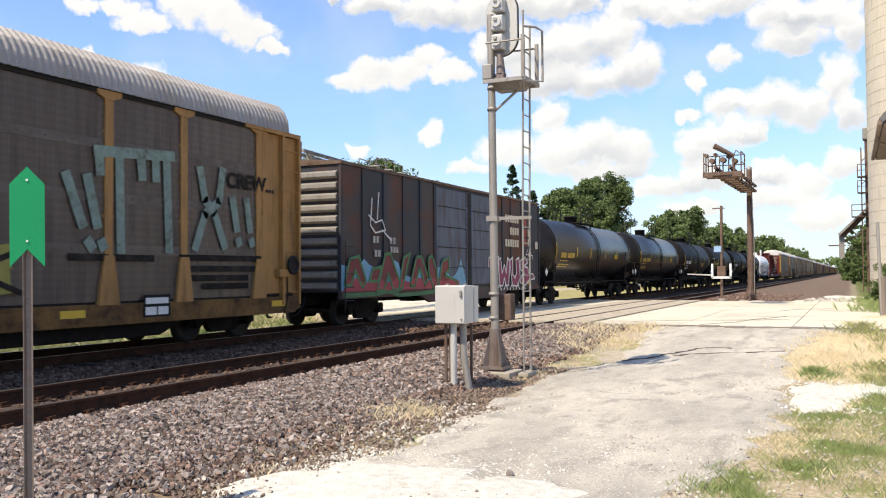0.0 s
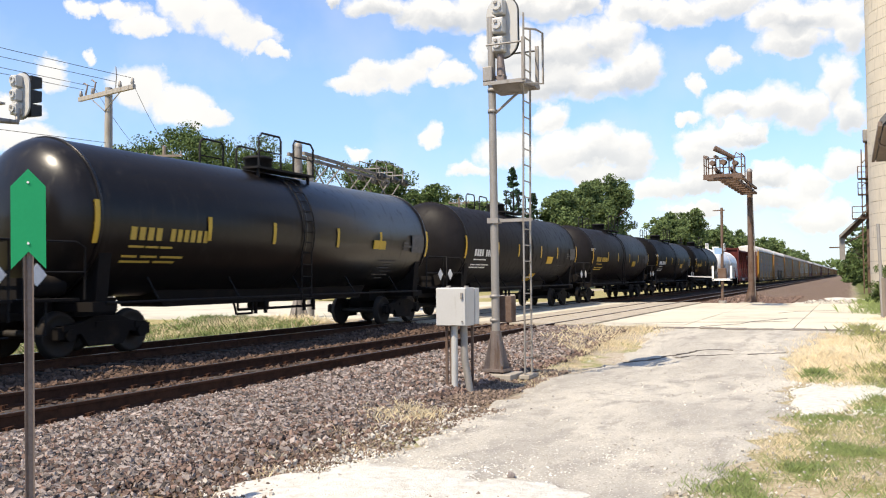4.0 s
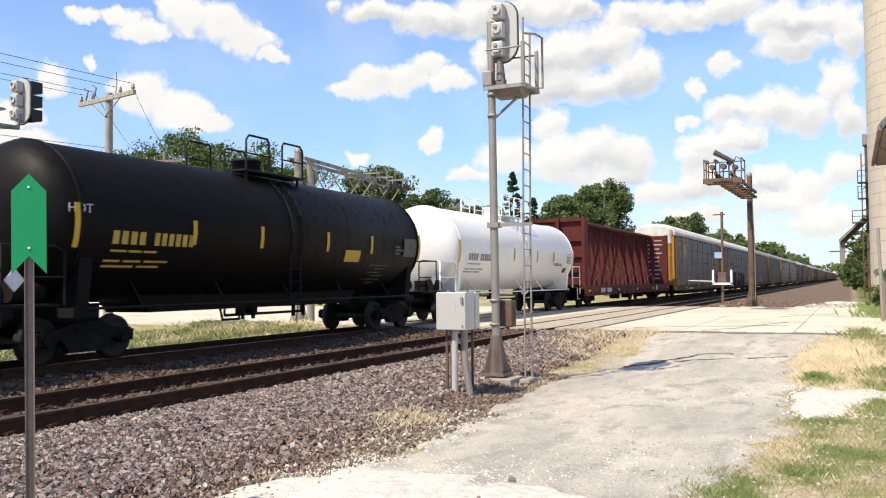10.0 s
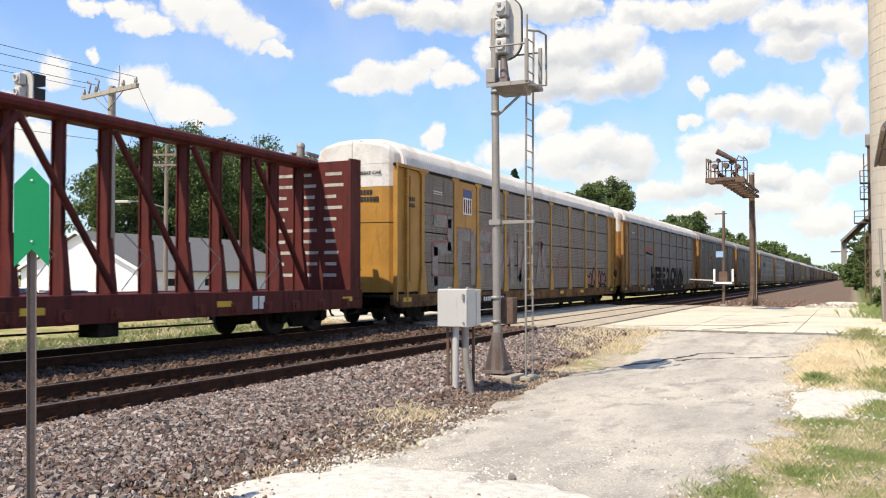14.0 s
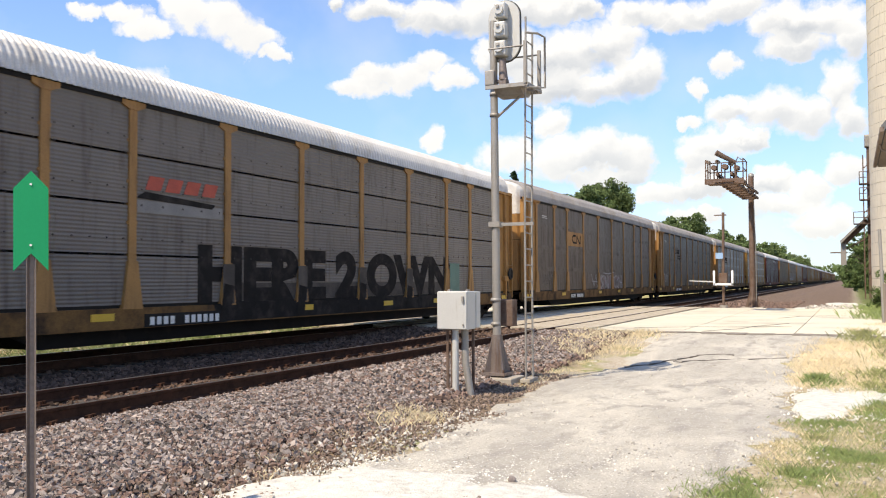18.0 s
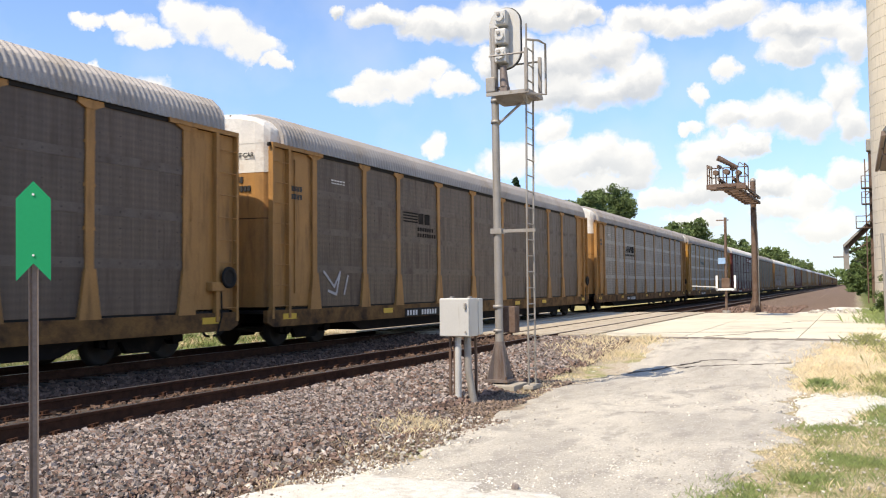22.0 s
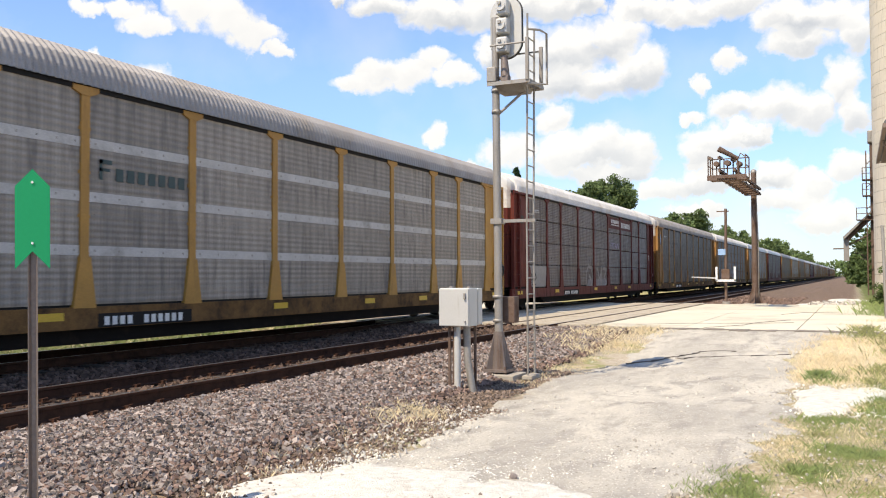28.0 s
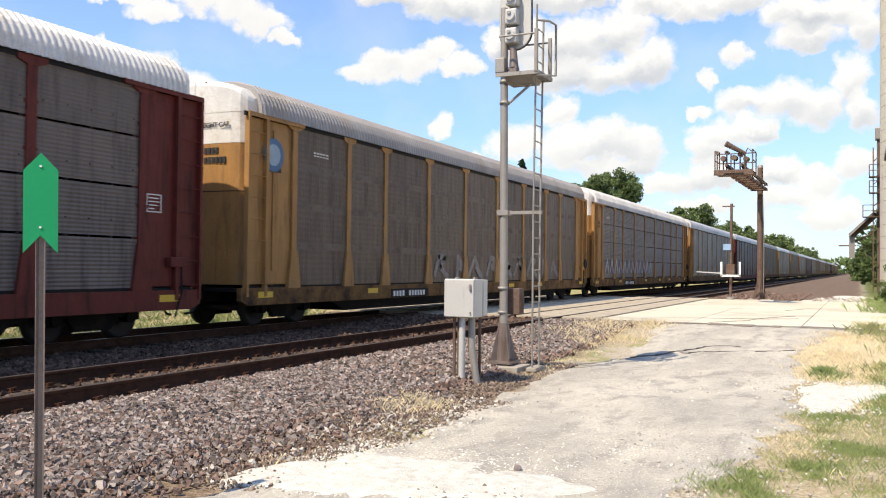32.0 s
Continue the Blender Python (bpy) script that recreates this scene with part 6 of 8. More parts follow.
    s.prism([(7.85, 3.48), (8.1, 3.48), (8.42, 3.8), (8.42, 3.48), (8.6, 3.48), (8.6, 3.88), (8.32, 3.88), (8.03, 3.56), (8.03, 3.88), (7.85, 3.88)], "yz", 1.54, 1.545)
    s.box(1.54, 1.545, 8.68, 9.15, 3.48, 3.88)
    part("emblem", s, black, a4, "black striped emblem")["kind"] = "stuff"
    bars(a4, marks(6.95, 3.27, 7, 0.11, 0.11, 0.04) + marks(8.1, 3.27, 8, 0.11, 0.11, 0.04), black, 1.54, label="black lettering as bars")
    TRAIN.append((a4, 300.2))

    a5 = autorack("grey perforated autorack car with orange posts and pale bands", M_YELO, M_GALVP, M_ROOF, rows=1, band=mat("white_band", (0.50, 0.475, 0.44), 0.55, 0.0, scale=2.0, dirt=(0.3, 0.27, 0.23), dirt_amt=0.3))
    bars(a5, [(7.0, 7.08, 3.3, 3.68), (7.0, 7.3, 3.6, 3.68), (7.0, 7.25, 3.46, 3.52)] + marks(7.4, 3.3, 7, 0.19, 0.24, 0.09), mat("dark_teal_lettering", (0.03, 0.06, 0.06), 0.5), 1.54, label="dark company lettering as bars")
    TRAIN.append((a5, 328.55))

    a6 = autorack("dark maroon autorack car with grimy panels and white graffiti", M_MAROON, M_DARKP, M_ROOFW)
    for y0, y1 in ((15.5, 18.2), (18.4, 21.05)):
        logo_plate(a6, y0, y1, 4.2, 4.86, M_MAROON, label="maroon lettering panel", x=1.53)
    bars(a6, marks(16.1, 4.52, 8, 0.15, 0.2, 0.08) + marks(18.5, 4.34, 7, 0.2, 0.3, 0.12) + [(16.1, 17.95, 4.4, 4.45)], M_LETTER, 1.545, label="white company lettering as bars")
    G = [[(11.0, 1.0), (10.9, 1.6), (11.3, 2.0), (11.9, 1.9), (12.1, 1.4), (11.8, 0.9), (11.3, 0.85), (11.0, 1.0)], [(11.4, 1.5), (11.8, 1.3)], [(12.5, 1.9), (12.4, 1.0), (13.1, 0.8), (13.2, 1.3)], [(13.0, 1.9), (13.6, 1.2), (13.9, 1.95), (13.9, 0.9)], [(14.2, 1.9), (14.9, 1.85), (14.5, 1.4), (15.0, 1.1), (14.4, 0.8)], [(11.0, 0.75), (15.0, 0.7)]]
    paint_on(a6, ribbons(G, 0.17, 1.546), mat("worn_silver_paint", (0.27, 0.255, 0.24), 0.65, var=0.35, scale=5), "silver blob graffiti")
    paint_on(a6, ribbons([[(11.3, 1.2), (14.8, 1.2)], [(11.3, 1.0), (14.8, 1.0)]], 0.2, 1.542), mat("dull_silver_spray_paint", (0.2, 0.19, 0.2), 0.6), "dull silver fill of the graffiti")
    paint_on(a6, ribbons([[(2.24, 1.13), (4.4, 1.13)], [(2.24, 1.36), (4.4, 1.36)], [(2.24, 1.59), (4.4, 1.59)], [(2.24, 1.8), (4.4, 1.8)]], 0.24, 1.54), mat("painted_over_patch", (0.27, 0.25, 0.23), 0.6, var=0.2, scale=3), "silver painted-over patch")
    paint_on(a6, ribbons([[(2.4, 1.2), (2.45, 1.6), (2.6, 1.3), (2.75, 1.62), (2.7, 1.2)], [(2.85, 1.25), (2.9, 1.6), (3.05, 1.4), (2.9, 1.3)], [(2.45, 1.1), (3.0, 1.12)]], 0.03, 1.548), black, "small black sprayed scribble")
    words(a6, "TITAN", 0.45, mat("lilac_spray_paint", (0.36, 0.32, 0.42), 0.6), 16.85, 3.2, 1.545, shear=0.2, label="pale sprayed word", fit=(2.1, 0.32))
    TRAIN.append((a6, 356.95))

    a7 = autorack("yellow and grey-brown autorack car with a round blue emblem", M_YEL, M_BROWNP, M_ROOF, rows=1, band=M_BROWNB)
    s = Shape().tube((1.545, 1.18, 4.1), (1.555, 1.18, 4.1), 0.4, n=28)
    e = part("emblem", s, mat("blue_emblem", (0.05, 0.13, 0.24), 0.5), a7, "round blue emblem")
    part("emblem_ring", Shape().tube((1.5552, 1.18, 4.1), (1.558, 1.18, 4.1), 0.26, n=24), mat("pale_blue_emblem", (0.25, 0.35, 0.42), 0.5), e, "pale centre of the emblem")
    W = [[(10.0 + 1.5 * i + 0.3 * math.sin(i * 2), 1.2), (10.3 + 1.5 * i, 1.85), (10.8 + 1.5 * i, 1.8 - 0.3 * (i % 3)), (10.4 + 1.5 * i, 1.5), (11.0 + 1.5 * i, 1.15 + 0.2 * (i % 2))] for i in range(9)]
    paint_on(a7, ribbons(W, 0.2, 1.536), mat("faded_white_spray_paint", (0.21, 0.19, 0.175), 0.75, var=0.4, scale=5), "faded white graffiti letters")
    TRAIN.append((a7, 385.7))
    a8 = autorack("grey panelled autorack car with yellow posts", M_YEL, M_GALV, M_ROOFW)
    paint_on(a8, ribbons([[(2.5 + i, 1.3), (2.9 + i, 2.0), (3.2 + i, 1.3)] for i in range(12)], 0.14, 1.597), pale, "pale graffiti")
    TRAIN.append((a8, 414.3))
    kinds = [autorack("grey autorack car with yellow ends, far down the train", M_YEL, M_GALVP, M_ROOFW, detail=False),
             autorack("maroon autorack car with grimy panels, far down the train", M_MAROON, M_DARKP, M_ROOFW, detail=False),
             autorack("brown autorack car with yellow posts, far down the train", M_YEL, M_BROWNP, M_ROOF, detail=False)]
    order = [0, 1, 2, 0, 2, 0, 1, 0, 2, 0, 0, 2, 0, 1, 0, 2, 0, 0, 2]
    used = set()
    for i, k in enumerate(order):
        c = kinds[k] if k not in used else copy_thing(kinds[k], pose(0, 0, 0))
        used.add(k)
        TRAIN.append((c, 442.9 + 28.6 * i))


make_train()

# ---- street over the tracks ----


def make_street():
    st = solid("street", Shape().box(-90, -22.4, 26, 48.4, -0.4, -0.075).box(9.4, 80, 26, 48.4, -0.4, -0.075), M_CONC, "pale worn concrete street crossing the tracks", "road", kind="structure")
    xs = [(-22.3, -19.6), (-19.58, -16.05), (-12.3, -11.05), (-7.25, -4.6), (-4.58, -1.5), (-1.48, 1.7), (1.72, 5.5), (5.52, 9.3)]
    ys = [26.0, 30.2, 35.6, 39.7, 44.2, 48.4]
    for a, b in xs:
        for c, d in zip(ys, ys[1:]):
            sh = Shape().chamfer(a, b, c + 0.008, d - 0.008, -0.35, -0.045 + RNG.uniform(-0.004, 0.004), 0.008)
            part("slab", sh, M_CONC, st)
    # crossing panels between and beside the rails
    panel = mat("crossing_panel", (0.42, 0.36, 0.275), 0.85, dirt=(0.2, 0.16, 0.12), dirt_amt=0.4)
    for cx in (NEAR, FAR):
        for a, b in ((-1.85, -0.84), (-0.66, 0.66), (0.84, 1.9)):
            for i in range(9):
                y = 26.0 + i * 2.49
                part("crossing_panel", Shape().box(cx + a, cx + b, y, y + 2.45, -0.3, -0.012), panel, st)
    crack = mat("tar_seam", (0.2, 0.175, 0.14), 0.9)
    s = Shape()
    for line in ([(-6.2, 27.3), (-4.5, 28.6), (-3.2, 29.0), (-1.8, 30.0)], [(-4.0, 26.2), (-3.1, 28.0), (-2.9, 29.5), (-2.0, 31.8)], [(-2.6, 36), (-1.9, 38.2), (-0.6, 39.0)]):
        for (x0, y0), (x1, y1) in zip(line, line[1:]):
            n = Vector((y0 - y1, x1 - x0)).normalized() * 0.014
            s.prism([(x0 + n.x, y0 + n.y), (x0 - n.x, y0 - n.y), (x1 - n.x, y1 - n.y), (x1 + n.x, y1 + n.y)], "xy", -0.05, -0.034)
    part("tar_seam", s, crack, st, "dark irregular seam")
    # grimy seam where the drive meets the street
    s = Shape()
    for i in range(40):
        x = -8.0 + i * 0.24
        w = 0.26 + 0.12 * math.sin(i * 1.9) + 0.08 * math.sin(i * 0.7)
        y = 25.75 + 0.12 * math.sin(i * 0.5)
        s.prism([(x, y - w), (x + 0.26, y - w * 0.9), (x + 0.26, y + w), (x, y + w * 0.8)], "xy", -0.12, -0.044 + 0.002 * math.sin(i * 2.2))
    solid("road_seam", s, mat("broken_asphalt", (0.2, 0.17, 0.14), 0.95, var=0.35, scale=6), "broken dark asphalt seam across the drive", "road", kind="structure")


make_street()


def drive_cracks():
    """Broken asphalt lines that cross the drive."""
    rng = np.random.default_rng(31)
    tar = mat("broken_asphalt_edge", (0.13, 0.112, 0.095), 0.95, var=0.4, scale=9)
    for (xa, ya), (xb, yb), wide, n in (((-3.7, 20.2), (-1.4, 21.5), 0.016, 14), ((-4.6, 19.2), (-3.3, 20.9), 0.03, 9), ((-3.4, 21.2), (-2.6, 21.6), 0.025, 6)):
        s = Shape()
        t = np.linspace(0, 1, n)
        px = xa + (xb - xa) * t + rng.normal(0, 0.06, n)
        py = ya + (yb - ya) * t + rng.normal(0, 0.12, n)
        pz = height(px, py)
        for i in range(n - 1):
            w0, w1 = wide * rng.uniform(0.4, 1.6), wide * rng.uniform(0.4, 1.6)
            z = float(max(pz[i], pz[i + 1]))
            s.prism([(px[i], py[i] - w0 * 2), (px[i + 1], py[i + 1] - w1 * 2), (px[i + 1], py[i + 1] + w1 * 2), (px[i], py[i] + w0 * 2)], "xy", z - 0.05, z + 0.017)
        solid("road_crack", s, tar, "dark broken crack across the worn drive", "crack", kind="structure")


drive_cracks()

# ---- railway signal beside the drive ----


def signal_head(parent, x, y, z):
    """Oval backing with three lamp housings whose lamps point towards +y."""
    out = [(0.335 * math.cos(t), (0.27 if math.sin(t) > 0 else -0.27) + 0.335 * math.sin(t)) for t in np.linspace(0, 2 * math.pi, 37)[:-1]]
    h = part("backing_plate", Shape().prism([(x + a, z + b) for a, b in out], "xz", y + 0.10, y + 0.115), M_SIGDARK, parent, "black oval backing")
    part("backing_cover", Shape().prism([(x + a * 0.94, z + b * 0.97) for a, b in out], "xz", y + 0.055, y + 0.1), M_BOXG, parent, "pale grey back of the oval")
    for k in (-1, 0, 1):
        zc = z + k * 0.36
        s = Shape().chamfer(x - 0.13, x + 0.1, y - 0.16, y + 0.055, zc - 0.15, zc + 0.14, 0.03)
        unit = part("lamp_housing", s, M_BOXG, parent, "pale grey lamp housing")
        part("lamp_lid", Shape().tube((x - 0.02, y - 0.2, zc), (x - 0.02, y - 0.155, zc), 0.09, n=14), M_BOXG, unit)
        part("latch", Shape().box(x - 0.06, x + 0.0, y - 0.23, y - 0.19, zc + 0.02, zc + 0.07), M_GALVS, unit)
        part("hood", Shape().lathe([(y + 0.115, 0.12), (y + 0.36, 0.13), (y + 0.36, 0.125), (y + 0.12, 0.11)], 16, "Y", x, zc), M_SIGDARK, unit, "black sun hood")
    return h


def near_signal():
    g = thing("railway_signal", "grey steel railway signal mast with ladder and lamp head", "signal", "railway signals", pose(-6.08, 15.33, -0.36))
    part("base_pad", Shape().chamfer(-0.36, 0.42, -0.36, 0.36, -0.1, 0.02, 0.02), M_PADC, g, "concrete pad")
    s = Shape()
    for a in range(4):
        q = pose(0, 0, 0, 0, 0, 45 + 90 * a)
        base = len(s.v)
        s.prism([(0.06, 0.09), (0.27, 0.09), (0.25, 0.16), (0.1, 0.75), (0.06, 0.75)], "xz", -0.018, 0.018)
        s.v[base:] = [tuple(q @ Vector(v)) for v in s.v[base:]]
    s.tube((0, 0, 0.06), (0, 0, 0.8), 0.15, 0.1, n=16)
    s.box(-0.24, 0.24, -0.24, 0.24, 0.05, 0.1)
    part("cast_base", s, M_POST, g, "dark weathered cast base")
    for sx in (-0.2, 0.2):
        for sy in (-0.2, 0.2):
            part("anchor_bolt", Shape().tube((sx, sy, 0.0), (sx, sy, 0.16), 0.018, n=6), M_RUSTP, g)
    part("mast", Shape().tube((0, 0, 0.7), (-0.04, 0, 6.75), 0.078, 0.07, n=20), M_GALVS, g)
    for z in (1.0, 1.45, 4.95, 5.35):
        part("clamp", Shape().lathe([(z - 0.03, 0.085), (z - 0.03, 0.095), (z + 0.03, 0.095), (z + 0.03, 0.085)], 18, "Z", -0.02, 0), M_GALVS, g)
    part("junction_box", Shape().chamfer(-0.1, 0.26, 0.15, 0.4, 0.95, 1.45, 0.015), M_RUSTP, g, "rusty brown junction box")
    part("ladder_arm", Shape().box(-0.1, 0.74, -0.03, 0.03, 2.84, 2.9).box(-0.12, 0.1, -0.1, 0.1, 2.82, 2.92), M_GALVS, g)
    lad = part("ladder", Shape().path([(0.58, -0.02, 0.0), (0.58, -0.02, 2.9), (0.62, -0.02, 6.6), (0.62, -0.02, 6.75)], 0.02, 7), M_GALVS, g)
    part("stringer", Shape().path([(0.58, 0.36, 0.0), (0.58, 0.36, 2.9), (0.62, 0.36, 6.55)], 0.02, 7), M_GALVS, lad)
    for k in range(21):
        z = 0.3 + 0.3 * k
        x = 0.58 + 0.04 * max(0, (z - 2.9) / 3.7)
        part("rung", Shape().tube((x, -0.02, z), (x, 0.36, z), 0.013, n=6), M_GALVS, lad)
    plat = part("platform", Shape().box(0.06, 0.12, -0.36, 0.42, 5.395, 5.42).prism([(-0.3, 5.395), (0.36, 5.395), (0.2, 5.27), (-0.1, 5.27)], "yz", 0.08, 0.6), M_GALVS, g)
    for k in range(17):
        x = 0.13 + k * 0.037
        part("grating_bar", Shape().box(x, x + 0.008, -0.345, 0.4, 5.39, 5.42), M_GALVS, plat)
    for a in ((-0.06, 0.78, -0.375, -0.345), (-0.06, 0.78, 0.4, 0.43), (0.75, 0.78, -0.345, 0.4)):
        part("platform_edge", Shape().box(*a, 5.37, 5.44), M_GALVS, plat)
    part("platform_brace", Shape().path([(0.02, 0, 4.9), (0.62, 0.0, 5.36)], 0.026, 7), M_GALVS, g)
    for y in (-0.36, 0.42):
        s = Shape().box(0.70, 0.76, y - 0.03, y + 0.03, 5.42, 6.2)
        part("railing_post", s, M_GALVS, g)
        part("handrail", Shape().path([(0.0, y, 6.12), (0.73, y, 6.12)], 0.017, 6), M_GALVS, g)
    part("safety_loop", Shape().path([(0.74, -0.36, 5.35), (0.92, -0.2, 5.35), (0.95, 0.1, 5.4), (0.95, 0.1, 6.35), (0.92, -0.2, 6.35), (0.74, -0.36, 6.35)], 0.022, 7), M_GALVS, g)
    part("head_bracket", Shape().path([(0.0, 0, 5.6), (0.16, 0, 5.55), (0.16, 0, 6.0)], 0.05, 10).chamfer(0.09, 0.25, -0.09, 0.08, 5.44, 5.62, 0.02).tube((0.17, -0.02, 5.6), (0.15, -0.02, 6.0), 0.09, 0.06, n=12), M_POST, g, "rusty head bracket")
    part("side_box", Shape().chamfer(-0.16, 0.03, -0.16, -0.06, 5.5, 5.78, 0.015), M_GALVS, g)
    signal_head(g, 0.15, 0.02, 6.56)
    # small concrete footing of the ladder
    part("ladder_footing", Shape().chamfer(0.48, 0.68, -0.08, 0.42, -0.08, 0.0, 0.015), M_PADC, g)


near_signal()


def equipment_box():
    g = thing("equipment_cabinet", "light grey metal trackside cabinet on steel legs", "cabinet", m=pose(-6.0, 13.35, -0.4, 0, 0, 2))
    c = part("cabinet", Shape().chamfer(-0.26, 0.27, -0.25, 0.14, 1.05, 1.68, 0.014), M_BOXG, g)
    part("door", Shape().chamfer(-0.255, 0.265, -0.275, -0.252, 1.06, 1.67, 0.008), M_BOXG, c)
    part("latch", Shape().chamfer(0.19, 0.225, -0.31, -0.274, 1.5, 1.6, 0.006), M_GALVS, c, "steel latch")
    part("latch", Shape().tube((0.21, -0.30, 1.13), (0.21, -0.27, 1.13), 0.014, n=8), M_GALVS, c)
    part("rear_cabinet", Shape().chamfer(-0.26, 0.275, 0.165, 0.36, 1.06, 1.67, 0.014), M_BOXG, g)
    for x in (-0.14, 0.18):
        part("lifting_eye", Shape().box(x - 0.02, x + 0.02, -0.05, 0.05, 1.675, 1.71), M_GALVS, c)
    for x, y in ((-0.13, -0.12), (0.18, 0.25)):
        part("leg", Shape().box(x - 0.02, x + 0.02, y - 0.02, y + 0.02, -0.15, 1.06), M_RUSTP, g, "dark steel leg")
    part("leg", Shape().box(-0.2, -0.16, 0.18, 0.22, -0.15, 1.06), M_RUSTP, g, "dark steel leg")
    part("conduit", Shape().tube((0.0, -0.1, -0.15), (0.0, -0.1, 1.06), 0.055, n=14), M_BOXG, g, "white plastic conduit")
    part("conduit", Shape().path([(0.24, 0.02, -0.15), (0.2, 0.02, 0.1), (0.13, 0.02, 0.5), (0.12, 0.02, 1.06)], 0.06, 14), M_GALVS, g, "bent grey conduit")


equipment_box()


def arrow_sign():
    g = thing("marker_sign", "green arrow-shaped trackside marker on a steel post", "sign", m=pose(-5.465, 4.55, -0.62, 0, -0.7, 38))
    s = Shape().prism([(-0.12, 2.16), (0.0, 2.29), (0.12, 2.16), (0.12, 2.77), (0.0, 2.9), (-0.12, 2.77)], "xz", -0.022, -0.019)
    part("sign_plate", s, M_GREEN, g)
    s = Shape()
    s.prism([(-0.034, 0.0), (-0.03, 0.0), (-0.016, 0.03), (0.016, 0.03), (0.03, 0.0), (0.034, 0.0), (0.034, 0.004), (0.02, 0.036), (-0.02, 0.036), (-0.034, 0.004)], "xy", -0.2, 2.86)
    s.v = [(x, y - 0.018, z) for x, y, z in s.v]
    part("post", s, M_POST, g)
    for z in (2.35, 2.8):
        part("bolt", Shape().tube((0, -0.03, z), (0, -0.018, z), 0.009, n=8), M_LETTER, g)


arrow_sign()


def signal_basket(g, y, z):
    """Railed work platform at the arm's end, crowded with old signal heads."""
    deck = part("platform", Shape().box(-0.84, 0.84, y, y + 1.3, z - 0.12, z), M_RUSTP, g)
    part("platform_edge", Shape().box(-0.86, 0.86, y - 0.04, y, z - 0.18, z + 0.06), M_RUSTP, deck)
    for x in (-0.82, -0.3, 0.3, 0.82):
        for yy in (y + 0.03, y + 1.27):
            if abs(x) > 0.5 or yy > y + 1:
                part("railing_post", Shape().tube((x, yy, z), (x, yy, z + 0.95), 0.028, n=6), M_RUSTP, deck)
    for zz in (0.5, 0.95):
        part("handrail", Shape().path([(0.82, y + 0.03, z + zz), (0.82, y + 1.27, z + zz), (-0.82, y + 1.27, z + zz), (-0.82, y + 0.03, z + zz)], 0.026, 6), M_RUSTP, deck)
    part("bent_rail", Shape().path([(0.5, y, z), (0.5, y, z + 0.75), (0.62, y - 0.1, z + 1.0), (0.8, y - 0.1, z + 0.85)], 0.026, 6), M_RUSTP, deck)
    part("bell_crank_tube", Shape().tube((-0.36, y + 0.1, z + 1.28), (0.45, y + 0.5, z + 0.82), 0.13, 0.09, n=14), M_RUSTP, g, "sloping rusty tube")
    for x, yy, zz, r, m in ((-0.74, 0.0, 0.86, 0.09, M_GALVS), (-0.48, 0.1, 0.6, 0.12, M_RUSTP), (-0.36, 0.3, 0.9, 0.09, M_GALVS), (0.0, 0.1, 0.62, 0.13, M_RUSTP), (0.2, 0.5, 0.8, 0.1, M_GALVS), (0.5, 0.2, 0.56, 0.12, M_RUSTP)):
        f = part("flasher", Shape().tube((x, y + yy, z + zz), (x + 0.03, y + yy + 0.3, z + zz), r, n=14), m, g, "weathered round flasher lamp")
        part("lens", Shape().tube((x, y + yy - 0.012, z + zz), (x, y + yy, z + zz), r * 0.75, n=12), M_RUSTP, f)
        part("lamp_post", Shape().tube((x, y + yy + 0.15, z), (x, y + yy + 0.15, z + zz), 0.03, n=6), M_RUSTP, f)


